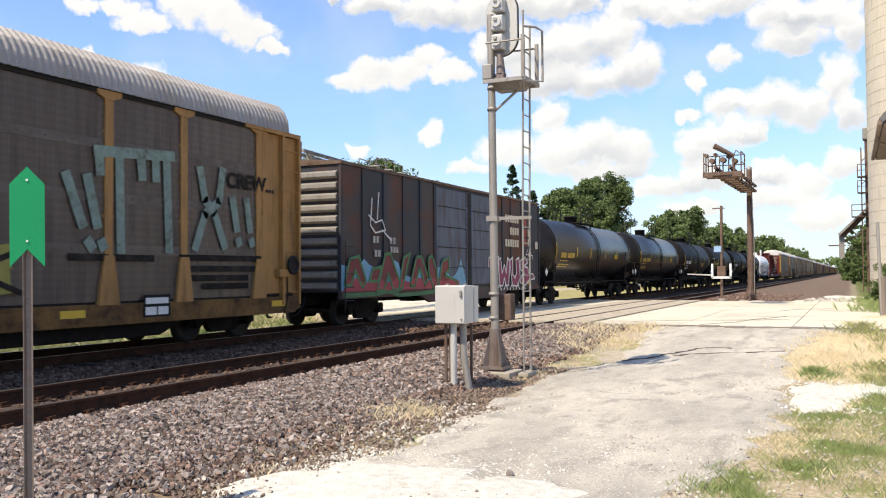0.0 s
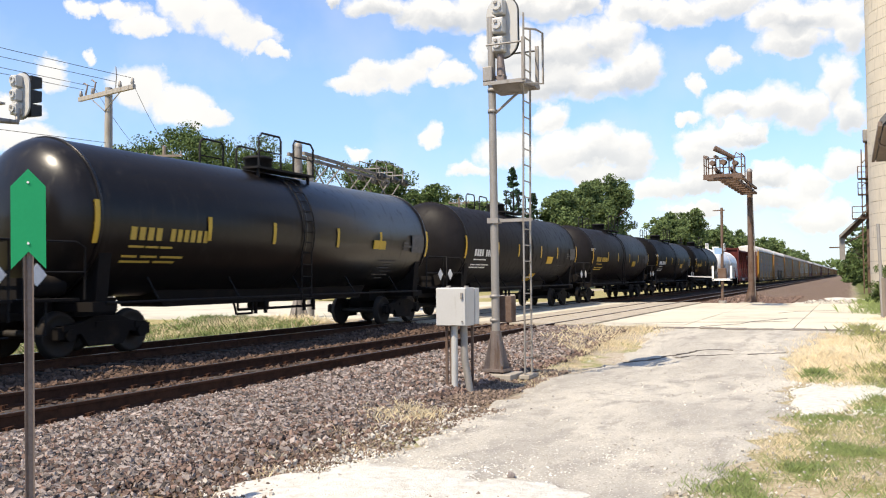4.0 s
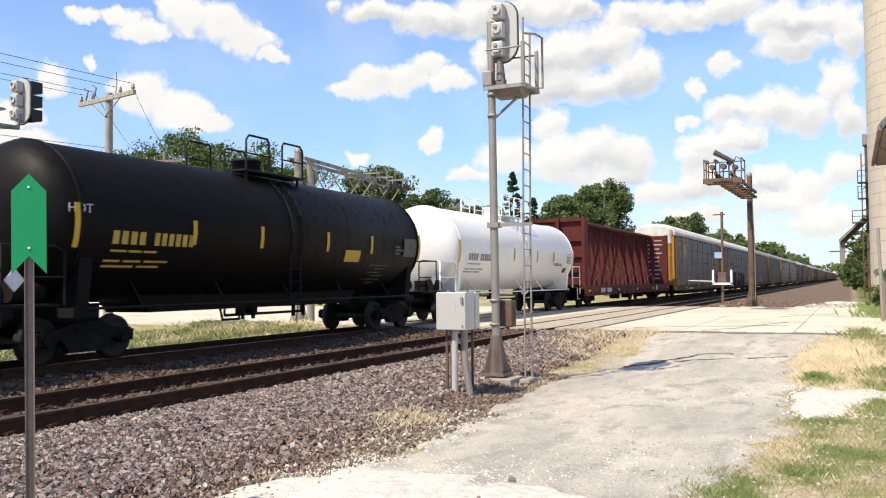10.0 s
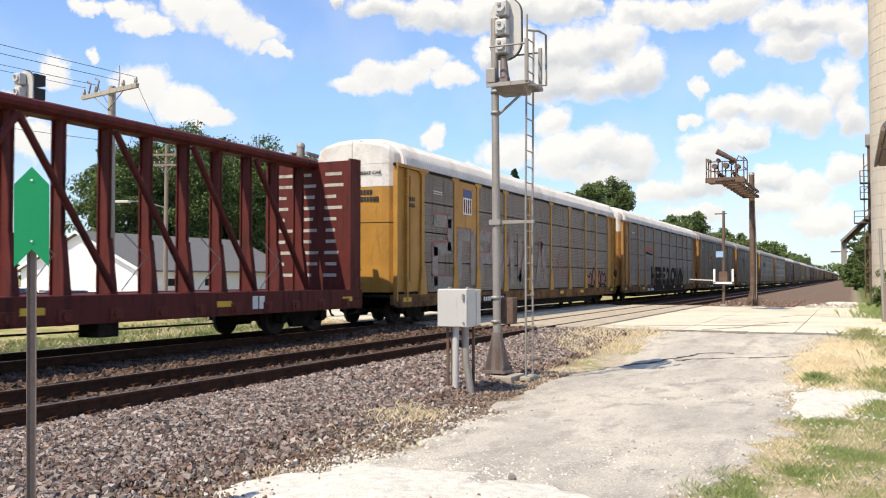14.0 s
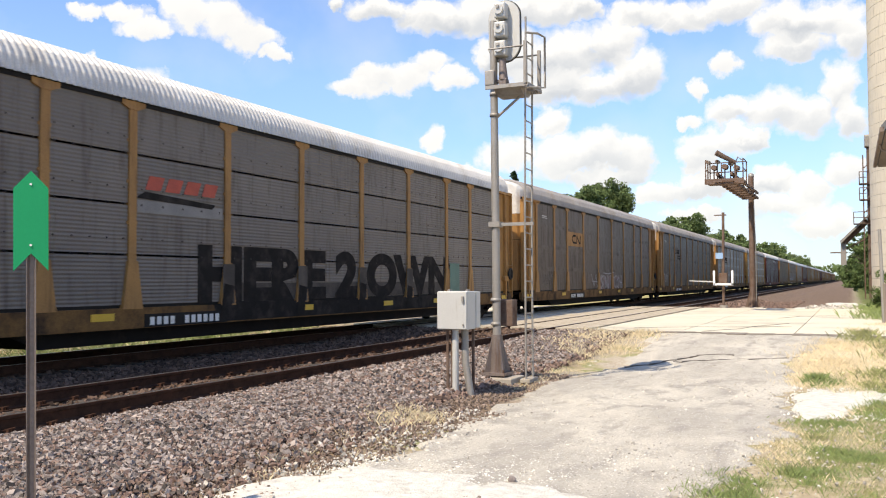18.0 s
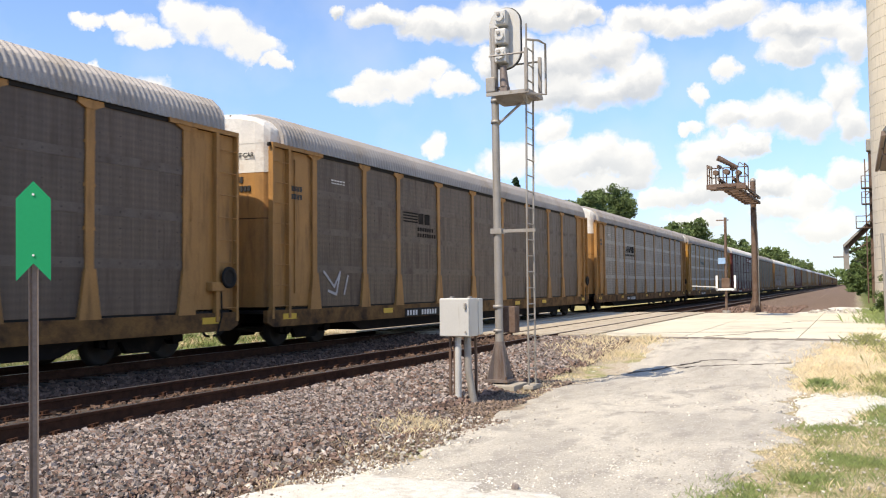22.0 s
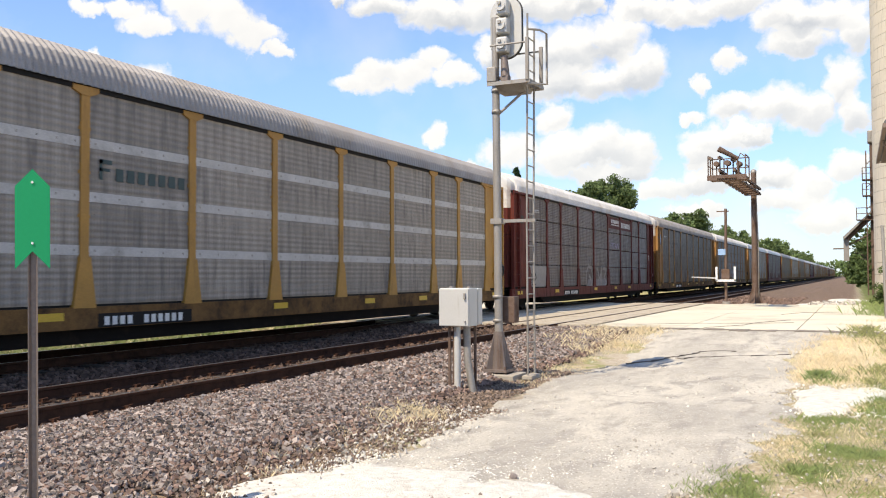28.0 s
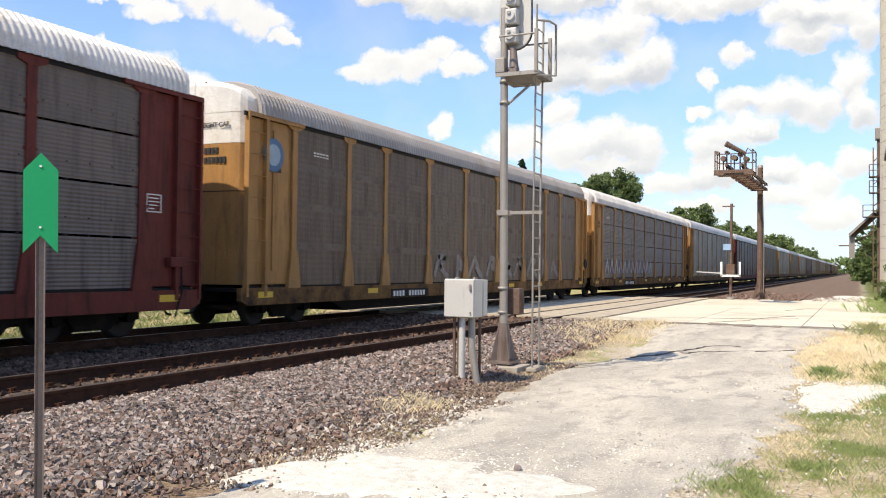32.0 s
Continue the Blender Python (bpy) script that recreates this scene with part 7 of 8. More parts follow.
def crossing_cantilever(m, reach, label, lo=5.45, hi=6.35, top=7.1, basket=False, steel=None):
    """Mast at the origin; the arm reaches along -y for 'reach' metres."""
    steel = steel or M_RUSTP
    g = thing("crossing_signal_cantilever", label, "signal", "crossing signals", m)
    part("mast", Shape().tube((0, 0, 0.5), (0, 0, top), 0.17, 0.15, n=16), steel, g)
    s = Shape()
    for a in range(4):
        q = pose(0, 0, 0, 0, 0, 90 * a)
        b = len(s.v)
        s.prism([(0.1, 0.0), (0.42, 0.0), (0.4, 0.08), (0.16, 0.9), (0.1, 0.9)], "xz", -0.03, 0.03)
        s.v[b:] = [tuple(q @ Vector(v)) for v in s.v[b:]]
    s.tube((0, 0, 0), (0, 0, 0.6), 0.3, 0.2, n=14)
    part("cast_base", s, steel, g)
    part("footing", Shape().chamfer(-0.6, 0.6, -0.6, 0.6, -0.3, 0.02, 0.02), M_PADC, g)
    for x in (-0.32, 0.32):
        for z in (lo, lo + 0.28) if basket else (lo, hi):
            part("arm_chord", Shape().box(x - 0.05, x + 0.05, -reach, 0.2, z - 0.06, z + 0.06), steel, g)
        n = max(4, int(reach / 1.6))
        for i in range(n):
            a, b = -reach * i / n, -reach * (i + 1) / n
            up = lo + 0.28 if basket else hi
            part("arm_web", Shape().tube((x, a, lo if i % 2 else up), (x, b, up if i % 2 else lo), 0.03, n=6), steel, g)
    for i in range(9):
        y = -0.6 - (reach - 0.8) * i / 8
        part("walkway_plank", Shape().box(-0.42, 0.42, y - 0.32, y + 0.32, lo - 0.1, lo - 0.04), steel, g)
    if basket:
        signal_basket(g, -reach, lo)
    for y in () if basket else (-reach + 0.3, -reach + 1.6, -reach + 3.2):
        for d in (-1, 1):
            f = part("flasher", Shape().tube((d * 0.5, y, hi - 0.1), (d * 0.5, y - 0.22, hi - 0.1), 0.15, n=14), M_SIGDARK, g, "black round flasher lamp")
            part("lens", Shape().tube((d * 0.5, y - 0.225, hi - 0.1), (d * 0.5, y - 0.235, hi - 0.1), 0.12, n=14), mat("red_lens", (0.14, 0.02, 0.02), 0.2, bump=0.0), f, "dark red lens")
            part("flasher_hood", Shape().lathe([(y - 0.24, 0.155), (y - 0.42, 0.16), (y - 0.42, 0.15), (y - 0.24, 0.145)], 14, "Y", d * 0.5, hi - 0.1), M_SIGDARK, f)
        part("flasher_bracket", Shape().path([(-0.5, y, hi - 0.1), (-0.5, y, hi + 0.25), (0.5, y, hi + 0.25), (0.5, y, hi - 0.1)], 0.03, 7), M_GALVS, g)
    for x in () if basket else (-0.42, 0.42):
        s = Shape().path([(x, -reach, hi + 0.6), (x, -reach + 3.4, hi + 0.6)], 0.025, 6)
        for y in (-reach, -reach + 1.1, -reach + 2.2, -reach + 3.4):
            s.path([(x, y, hi), (x, y, hi + 0.6)], 0.022, 6)
        part("railing", s, steel, g)
    part("bell", Shape().lathe([(top, 0.16), (top + 0.1, 0.16), (top + 0.18, 0.1), (top + 0.2, 0.02)], 14, "Z", 0, 0), M_GALVS, g)
    part("conduit", Shape().path([(0.2, -0.1, 0.3), (0.22, -0.1, 3.0), (0.16, -0.3, lo - 0.15)], 0.025, 6), M_GALVS, g)
    return g


crossing_cantilever(pose(-5.05, 51.4, -0.1, 0, 0, -1.0), 10.0, "rusty brown crossing signal mast with a walkway arm and signal basket", 6.1, 6.5, 7.3, True)
back = crossing_cantilever(pose(-19.0, 27.7, -0.12, 0, 0, 187), 10.2, "weathered steel crossing signal arm over the street", 5.2, 6.3, 6.55, steel=mat("grey_weathered_steel", (0.27, 0.24, 0.21), 0.75, 0.1, dirt=(0.12, 0.09, 0.07), dirt_amt=0.5, scale=4))
part("second_mast", Shape().tube((0, -1.0, 0.0), (0, -1.0, 6.45), 0.15, 0.13, n=14), M_GALVS, back)


def gate_post():
    g = thing("crossing_gate", "steel crossing post with white gate frame", "crossing gate", m=pose(-6.18, 48.0, -0.05))
    part("post", Shape().tube((0, 0, 0), (0.04, 0, 5.05), 0.075, 0.07, n=12), M_RUSTP, g)
    part("crossbar", Shape().box(-0.42, 0.2, -0.03, 0.03, 4.88, 4.94), M_RUSTP, g)
    part("gate_machine", Shape().chamfer(-0.2, 0.22, -0.2, 0.2, 1.3, 1.85, 0.03), M_RUSTP, g, "brown gate machine")
    for x in (-0.42, 0.5):
        part("gate_arm", Shape().box(x - 0.05, x + 0.05, -0.35, -0.28, 1.22, 1.98), M_WHITE, g, "white gate arm")
    part("gate_arm", Shape().box(-0.45, 0.55, -0.35, -0.28, 1.2, 1.31), M_WHITE, g, "white gate arm")
    part("sign_plate", Shape().box(-0.36, 0.02, -0.12, -0.1, 2.6, 2.92), mat("pale_blue_sign", (0.25, 0.38, 0.55), 0.5), g, "small blue sign plate")
    part("footing", Shape().tube((0, 0, -0.3), (0, 0, 0.15), 0.25, 0.2, n=12), M_GALVS, g)
    part("gate_tip", Shape().prism([(-1.7, 1.42), (-0.45, 1.35), (-0.45, 1.42), (-1.7, 1.47)], "xz", -0.33, -0.30), M_BOXG, g, "grey-white gate arm")


gate_post()


def back_signal():
    g = thing("railway_signal", "grey railway signal with black backing beyond the tracks", "signal", "railway signals", pose(-19.35, 14.62, -0.4))
    part("mast", Shape().tube((0, 0, 0), (0, 0, 6.9), 0.085, n=14), M_GALVS, g)
    part("cast_base", Shape().tube((0, 0, 0), (0, 0, 0.8), 0.22, 0.12, n=12), M_RUSTP, g)
    part("head_arm", Shape().path([(0, 0, 5.9), (0.2, 0.35, 5.85), (0.35, 0.7, 5.85), (0.35, 0.75, 6.2)], 0.07, 10), M_GALVS, g)
    part("step", Shape().box(-0.1, 0.3, -0.05, 0.4, 6.25, 6.3), M_GALVS, g)
    signal_head(g, 0.3, 0.78, 6.55)
    for k in (-1, 0, 1):
        z = 6.55 + k * 0.36
        part("hood_side", Shape().prism([(1.0, z - 0.16), (1.32, z - 0.1), (1.32, z + 0.18), (1.0, z + 0.18)], "yz", 0.14, 0.5), M_SIGDARK, g, "black sun hood")
    lad = part("ladder", Shape().path([(-0.5, 0.1, 0.0), (-0.15, 0.1, 6.2)], 0.02, 6).path([(-0.5, 0.5, 0.0), (-0.15, 0.5, 6.2)], 0.02, 6), M_GALVS, g)
    part("brace", Shape().path([(0.55, -0.35, 0.0), (0.1, 0, 1.6)], 0.04, 8), M_RUSTP, g)


back_signal()

# ---- poles and wires ----


def utility_pole(m, h, arms, label, wood=None):
    wood = wood or M_WOODP
    g = thing("utility_pole", label, "utility pole", "utility poles", m)
    part("pole", Shape().tube((0, 0, 0), (0, 0, h), 0.17, 0.12, n=12), wood, g)
    for z, w in arms:
        a = part("crossarm", Shape().box(-w, w, -0.16, -0.05, z - 0.07, z + 0.07), wood, g)
        for x in (-w + 0.1, -w * 0.5, w * 0.5, w - 0.1):
            part("insulator", Shape().lathe([(z + 0.07, 0.03), (z + 0.14, 0.07), (z + 0.19, 0.05), (z + 0.26, 0.05), (z + 0.3, 0.01)], 8, "Z", x, -0.1), M_GALVS, a)
        part("crossarm_brace", Shape().path([(-w * 0.6, -0.12, z), (0, -0.14, z - 0.6), (w * 0.6, -0.12, z)], 0.02, 5), M_GALVS, g)
    return g


POLES = [(-40, 90, 10.4), (-40, 134, 10.9), (-40, 199, 12.6)]
up = utility_pole(pose(-22.3, 21.5, -0.4, 0, 0, -12.6), 8.25, [(8.05, 1.64)], "weathered wooden utility pole with crossarm and insulators", mat("silvered_pole_wood", (0.36, 0.325, 0.28), 0.85, scale=3, stretch=(4, 4, 0.4), dirt=(0.2, 0.165, 0.13), dirt_amt=0.35))
part("lightning_rod", Shape().path([(0.55, -0.1, 8.1), (0.62, -0.1, 8.5), (0.58, -0.1, 8.85)], 0.018, 5), M_GALVS, up)
part("cutout_switch", Shape().path([(-0.75, -0.1, 8.15), (-0.62, -0.1, 8.5), (-0.85, -0.1, 8.62)], 0.03, 6), M_POST, up, "dark fuse cutout")
part("cutout_switch", Shape().path([(-1.25, -0.1, 8.15), (-1.12, -0.1, 8.48), (-1.35, -0.1, 8.58)], 0.03, 6), M_POST, up, "dark fuse cutout")
part("cable_bracket", Shape().path([(0.0, 0.0, 6.0), (-0.35, -0.12, 6.05), (-0.45, -0.12, 6.3)], 0.03, 6), M_RUSTP, up)
for x, y, z in POLES:
    utility_pole(pose(x, y, -0.4, 0, 0, 15), z + 0.4, [(z - 0.2, 1.2), (z - 1.0, 1.0)] if y < 150 else [(z - 0.2, 1.0)], "weathered wooden utility pole, further along the street")
lp = utility_pole(pose(-42, 45.4, -0.4, 0, 0, 20), 10.9, [(10.2, 1.3), (9.5, 0.9)], "wooden utility pole with street lamp")
part("lamp_arm", Shape().path([(0, 0, 6.6), (-1.2, -0.8, 7.0), (-2.0, -1.3, 6.95)], 0.04, 6), M_GALVS, lp)
part("lamp_head", Shape().chamfer(-2.9, -1.9, -1.6, -1.2, 6.85, 7.0, 0.05), M_BOXG, lp, "pale street lamp head")


def wire(a, b, sag):
    s, pts = Shape(), []
    for i in range(13):
        t = i / 12
        p = Vector(a).lerp(Vector(b), t)
        p.z -= sag * 4 * t * (1 - t)
        pts.append(tuple(p))
    s.path(pts, 0.009, 5)
    return solid("overhead_wire", s, M_CABLE, "thin black overhead wire between poles", "wire", "overhead wires")


for dx in (-1.55, -0.85, 0.4, 1.3):
    top = (-22.3 + dx * 0.976, 21.5 - dx * 0.218, 8.0)
    wire(top, (-22.6 + dx, -28, 8.5), 0.55)
for dx in (-0.85, 1.3):
    wire((-22.3 + dx * 0.976, 21.5 - dx * 0.218, 7.95), (-42 + dx, 45.4, 9.6), 0.5)
wire((-22.3, 21.4, 6.0), (-22.6, -28, 6.3), 0.6)
wire((-42, 45.4, 9.6), (-40, 90, 9.5), 0.8)

# ---- houses, vehicles and things beyond the tracks ----


def house(m, lx, ly, eave, ridge, wall, label, win=()):
    g = thing("house", label, "house", "houses beyond the tracks", m)
    part("wall", Shape().box(0, lx, 0, ly, -0.3, eave).prism([(0.02, eave), (lx - 0.02, eave), (lx / 2, ridge - 0.1)], "xz", 0.01, ly - 0.01), wall, g)
    for sx, a, b in ((0, -0.45, lx / 2), (1, lx / 2, lx + 0.45)):
        k = (ridge - eave) / (lx / 2)
        za, zb = (eave - 0.45 * k, ridge) if sx == 0 else (ridge, eave - 0.45 * k)
        part("roof", Shape().prism([(a, za), (b, zb), (b, zb + 0.12), (a, za + 0.12)], "xz", -0.4, ly + 0.4), M_SHING, g, "grey shingle roof slope")
    part("bargeboard", Shape().prism([(-0.45, eave - 0.3), (lx / 2, ridge - 0.08), (lx + 0.45, eave - 0.3), (lx + 0.45, eave - 0.1), (lx / 2, ridge + 0.1), (-0.45, eave - 0.1)], "xz", -0.46, -0.4), M_WHITE, g, "white gable trim")
    for y0, y1, z0, z1 in win:
        w = part("window", Shape().box(lx - 0.02, lx + 0.03, y0, y1, z0, z1), M_WHITE, g, "white window frame")
        part("pane", Shape().box(lx + 0.03, lx + 0.036, y0 + 0.08, y1 - 0.08, z0 + 0.08, z1 - 0.08), M_GLASS, w)
    return g


house(pose(-57, 46.3, -0.2), 12, 18, 2.3, 5.0, M_HOUSE, "low white house with grey shingle roof", [(2.5, 3.6, 1.0, 1.7), (6.5, 7.6, 1.0, 1.7), (11.5, 13.0, 0.9, 1.8)])
house(pose(-62, 90, -0.2), 10, 14, 2.8, 5.2, M_BROWN, "brown wooden house with grey roof", [(3, 4.5, 0.9, 2.0), (8, 9.5, 0.9, 2.0)])


def sedan(m, paint, label):
    g = thing("car", label, "car", "parked cars", m)
    prof = [(-2.2, 0.35), (2.2, 0.35), (2.25, 0.7), (2.0, 0.85), (1.0, 0.95), (0.35, 1.42), (-1.0, 1.45), (-1.7, 1.0), (-2.2, 0.92)]
    part("body", Shape().prism(prof, "yz", -0.85, 0.85), paint, g)
    for sx in (-0.86, 0.86):
        part("side_window", Shape().prism([(0.75, 0.98), (0.25, 1.36), (-0.9, 1.38), (-1.4, 1.02)], "yz", sx - 0.01, sx + 0.01), M_GLASS, g)
        for y in (-1.4, 1.35):
            w = part("wheel", Shape().tube((sx - 0.1, y, 0.32), (sx + 0.02, y, 0.32), 0.32, n=18), M_BLACK, g)
            part("rim", Shape().tube((sx + 0.02, y, 0.32), (sx + 0.03, y, 0.32), 0.2, n=14), M_GALVS, w)
    part("windscreen", Shape().prism([(1.0, 0.97), (1.04, 0.97), (0.42, 1.4), (0.38, 1.4)], "yz", -0.7, 0.7), M_GLASS, g)
    return g


sedan(pose(-31.0, 27.4, -0.5, 0, 0, -120), M_CAR, "dark blue car parked by the house")
sedan(pose(-37.5, 30.2, -0.45, 0, 0, -100), M_WHITE, "white car parked by the house")


def trailer(m):
    g = thing("utility_trailer", "red low trailer parked beyond the tracks", "trailer", m=m)
    part("bed", Shape().chamfer(-1.1, 1.1, 0, 6.5, 0.5, 1.35, 0.03), M_RED, g)
    part("cab", Shape().chamfer(-1.0, 1.0, 6.6, 8.4, 0.5, 2.0, 0.12), M_RED, g)
    for y in (1.2, 5.0, 7.6):
        for x in (-1.0, 1.0):
            part("wheel", Shape().tube((x - 0.12, y, 0.4), (x + 0.12, y, 0.4), 0.4, n=16), M_BLACK, g)


trailer(pose(-40, 62, -0.42, 0, 0, 5))

# ---- grain elevator on the drive's side ----


def silo():
    g = thing("grain_silo", "tall cream concrete grain silo with ring joints", "silo", m=pose(7.35, 75.5, -0.3))
    part("core", Shape().tube((0, 0, 0), (0, 0, 27.5), 5.97, n=96), M_SILOJ, g, "shadowed joints")
    for i in range(30):
        z = i * 0.9
        part("ring", Shape().tube((0, 0, z), (0, 0, z + 0.875), 6.0, n=96), M_SILO, g)
    part("roof", Shape().lathe([(27.5, 6.1), (27.8, 6.1), (30, 0.2)], 48, "Z"), M_GALVS, g)


silo()


def elevator_shed():
    g = thing("elevator_building", "pale building with a brown overhanging eave and downpipe", "building", m=pose(2.42, 38.5, -0.3))
    part("wall", Shape().box(0, 9, 0, 11, 0, 7.5), M_SILO, g)
    part("roof", Shape().prism([(-1.3, 7.75), (-1.2, 7.55), (4.5, 14.0), (10.3, 7.55), (10.4, 7.75), (4.5, 14.4)], "xz", -0.6, 11.6), M_SHING, g)
    part("soffit", Shape().box(-1.15, 0.0, -0.5, 11.5, 7.5, 7.56), M_BROWN, g, "brown slatted soffit")
    part("gutter", Shape().box(-1.35, -1.2, -0.6, 11.6, 7.5, 7.68), M_BROWN, g, "brown gutter")
    part("downpipe", Shape().path([(-1.25, 3.0, 7.5), (-1.2, 3.0, 7.25), (-0.1, 3.0, 6.8), (-0.06, 3.0, 0.2)], 0.05, 8), M_BROWN, g)


elevator_shed()


def leg_tower():
    g = thing("grain_elevator_tower", "rusty grain elevator leg tower with platforms and spout", "tower", m=pose(1.55, 85, -0.3))
    part("leg_casing", Shape().box(-0.25, 0.35, -0.3, 0.3, 0, 13.9), M_RUSTP, g)
    part("leg_casing", Shape().box(0.45, 0.85, -0.3, 0.3, 0, 13.3), M_RUSTP, g)
    for x in (-0.55, 0.55):
        part("corner_post", Shape().box(x - 0.05, x + 0.05, -0.7, -0.6, 0, 12.6), M_RUSTP, g)
    for z, w in ((10.1, 0.85), (8.7, 0.85), (6.6, 1.35)):
        p = part("platform", Shape().box(-w, 0.4, -0.9, 0.4, z - 0.06, z), M_RUSTP, g)
        part("railing", Shape().path([(-w, -0.9, z), (-w, -0.9, z + 1.0), (0.4, -0.9, z + 1.0)], 0.04, 5).path([(-w, -0.9, z + 0.5), (0.4, -0.9, z + 0.5)], 0.03, 5).path([(-w, -0.9, z + 1.0), (-w, 0.4, z + 1.0), (-w, 0.4, z)], 0.04, 5), M_RUSTP, p)
    for z in (2.5, 4.5, 7.5, 9.4, 11.4):
        part("brace", Shape().path([(-0.55, -0.65, z), (0.55, -0.65, z + 1.0)], 0.04, 5), M_RUSTP, g)
    part("head_box", Shape().chamfer(-0.4, 0.9, -0.5, 0.5, 13.3, 14.4, 0.1), M_GALVS, g)
    part("spout", Shape().path([(-0.3, 0, 6.9), (-2.0, 0, 5.2), (-2.2, 0, 4.9)], 0.28, 10), M_RUSTP, g, "sloping rusty spout")
    part("spout_roof", Shape().prism([(-2.4, 4.9), (-0.2, 7.2), (-0.2, 7.35), (-2.5, 5.1)], "xz", -0.7, 0.7), M_GALVS, g, "pale metal spout cover")
    part("chute", Shape().box(-2.45, -2.0, -0.25, 0.25, 3.0, 5.0), M_GALVS, g, "pale hanging chute")
    part("chute_arm", Shape().path([(-3.3, 0, 4.1), (-1.9, 0, 4.1)], 0.06, 6), M_RUSTP, g)
    part("support", Shape().path([(-2.2, 0, 4.3), (-0.2, 0, 5.4)], 0.06, 6), M_RUSTP, g)


leg_tower()
pp = thing("steel_post", "leaning weathered steel post beside the street", "post", m=pose(0.95, 33.2, -0.25, 0, -1.6, 0))
part("post", Shape().tube((0, 0, -0.2), (0, 0, 3.4), 0.055, n=10), M_GALVS, pp)
part("wooden_foot", Shape().tube((0.06, 0.05, -0.2), (0.06, 0.05, 1.55), 0.13, 0.12, n=10), M_WOODP, pp, "dark wooden stub tied to it")

# ---- trees, bushes and grass ----


def leaf_cloud(rng, centres, radii, per, size, flat=0.75):
    """Small leaf quads round the clump centres."""
    n = len(centres) * per
    c = np.repeat(np.array(centres), per, 0)
    r = np.repeat(np.array(radii), per)
    d = rng.normal(size=(n, 3))
    d /= np.linalg.norm(d, axis=1)[:, None]
    p = c + d * (r * rng.uniform(0.1, 1.0, n) ** 0.5)[:, None] * np.array([1, 1, flat])
    u = rng.normal(size=(n, 3)) + d * 0.3
    u /= np.linalg.norm(u, axis=1)[:, None]
    w = np.cross(u, d + rng.normal(size=(n, 3)) * 0.6)
    w /= np.linalg.norm(w, axis=1)[:, None] + 1e-9
    s = (size * rng.uniform(0.6, 1.4, n))[:, None]
    v = np.stack([p - u * s, p + w * s * 0.55, p + u * s, p - w * s * 0.55], 1).reshape(-1, 3)
    return v, np.arange(n * 4).reshape(-1, 4)


def tree(x, y, h, w, seed, label="broad green leafy tree beyond the tracks", leaf=None, per=30, clumps=170, size=0.26, low=0.22, z=-0.4):
    rng = np.random.default_rng(seed)
    g = thing("tree", label, "tree", "trees", pose(x, y, z, 0, 0, rng.uniform(0, 360)))
    s = Shape()
    top = h * 0.62
    s.tube((0, 0, -0.2), (0.1, 0.05, h * 0.3), h * 0.026, h * 0.018, n=9)
    s.tube((0.1, 0.05, h * 0.3), (0.0, -0.1, top), h * 0.018, h * 0.008, n=8)
    cs, rs = [], []
    for i in range(9):
        a = i * 2.4 + rng.uniform(-0.4, 0.4)
        b = h * rng.uniform(0.22, 0.55)
        e = (w * 0.42 * math.cos(a), w * 0.42 * math.sin(a), b + h * rng.uniform(0.12, 0.3))
        m = (e[0] * 0.5, e[1] * 0.5, b + (e[2] - b) * 0.62)
        s.tube((0.05, 0, b), m, h * 0.009, h * 0.006, n=6)
        s.tube(m, e, h * 0.006, h * 0.002, n=5)
    part("trunk", s, M_BARK, g)
    # lobes fill an egg-shaped crown, clumps sit on and in them
    lobes = []
    for i in range(18):
        u = low + (0.93 - low) * (i + rng.uniform(0, 1)) / 18
        k = (u - low) / (1 - low)
        r = w * 0.5 * math.sqrt(max(0.05, math.sin(math.pi * min(0.97, 0.16 + 0.84 * k))))
        a = i * 2.4 + rng.uniform(-0.5, 0.5)
        q = rng.uniform(0.35, 0.72)
        lobes.append((r * q * math.cos(a), r * q * math.sin(a), h * u, w * rng.uniform(0.15, 0.25)))
    for _ in range(clumps):
        lx, ly, lz, lr = lobes[rng.integers(len(lobes))]
        d = rng.normal(size=3)
        d /= np.linalg.norm(d)
        k = rng.uniform(0.35, 1.05)
        c = (lx + d[0] * lr * k, ly + d[1] * lr * k, min(max(lz + d[2] * lr * k * 0.9, h * low), h * 0.98))
        cs.append(c)
        rs.append(w * rng.uniform(0.05, 0.11))
    v, f = leaf_cloud(rng, cs, rs, per, size)
    ob = new("crown", fast_mesh("crown", v, f, leaf or M_LEAF))
    ob.parent = g
    return g


def conifer(x, y, h, w, seed):
    rng = np.random.default_rng(seed)
    g = thing("tree", "dark spiky conifer beyond the tracks", "tree", "trees", pose(x, y, -0.4))
    part("trunk", Shape().tube((0, 0, -0.2), (0, 0, h * 0.97), h * 0.018, 0.03, n=8), M_BARK, g)
    cs, rs = [], []
    for i in range(150):
        t = rng.uniform(0.1, 1.0)
        a = rng.uniform(0, 6.28)
        r = w * 0.5 * (1 - t) ** 0.75 * rng.uniform(0.4, 1.1)
        cs.append((r * math.cos(a), r * math.sin(a), h * t - r * 0.2))
        rs.append(0.35 + 0.5 * (1 - t))
    v, f = leaf_cloud(rng, cs, rs, 26, 0.2, 0.5)
    ob = new("crown", fast_mesh("crown", v, f, M_LEAFD))
    ob.parent = g


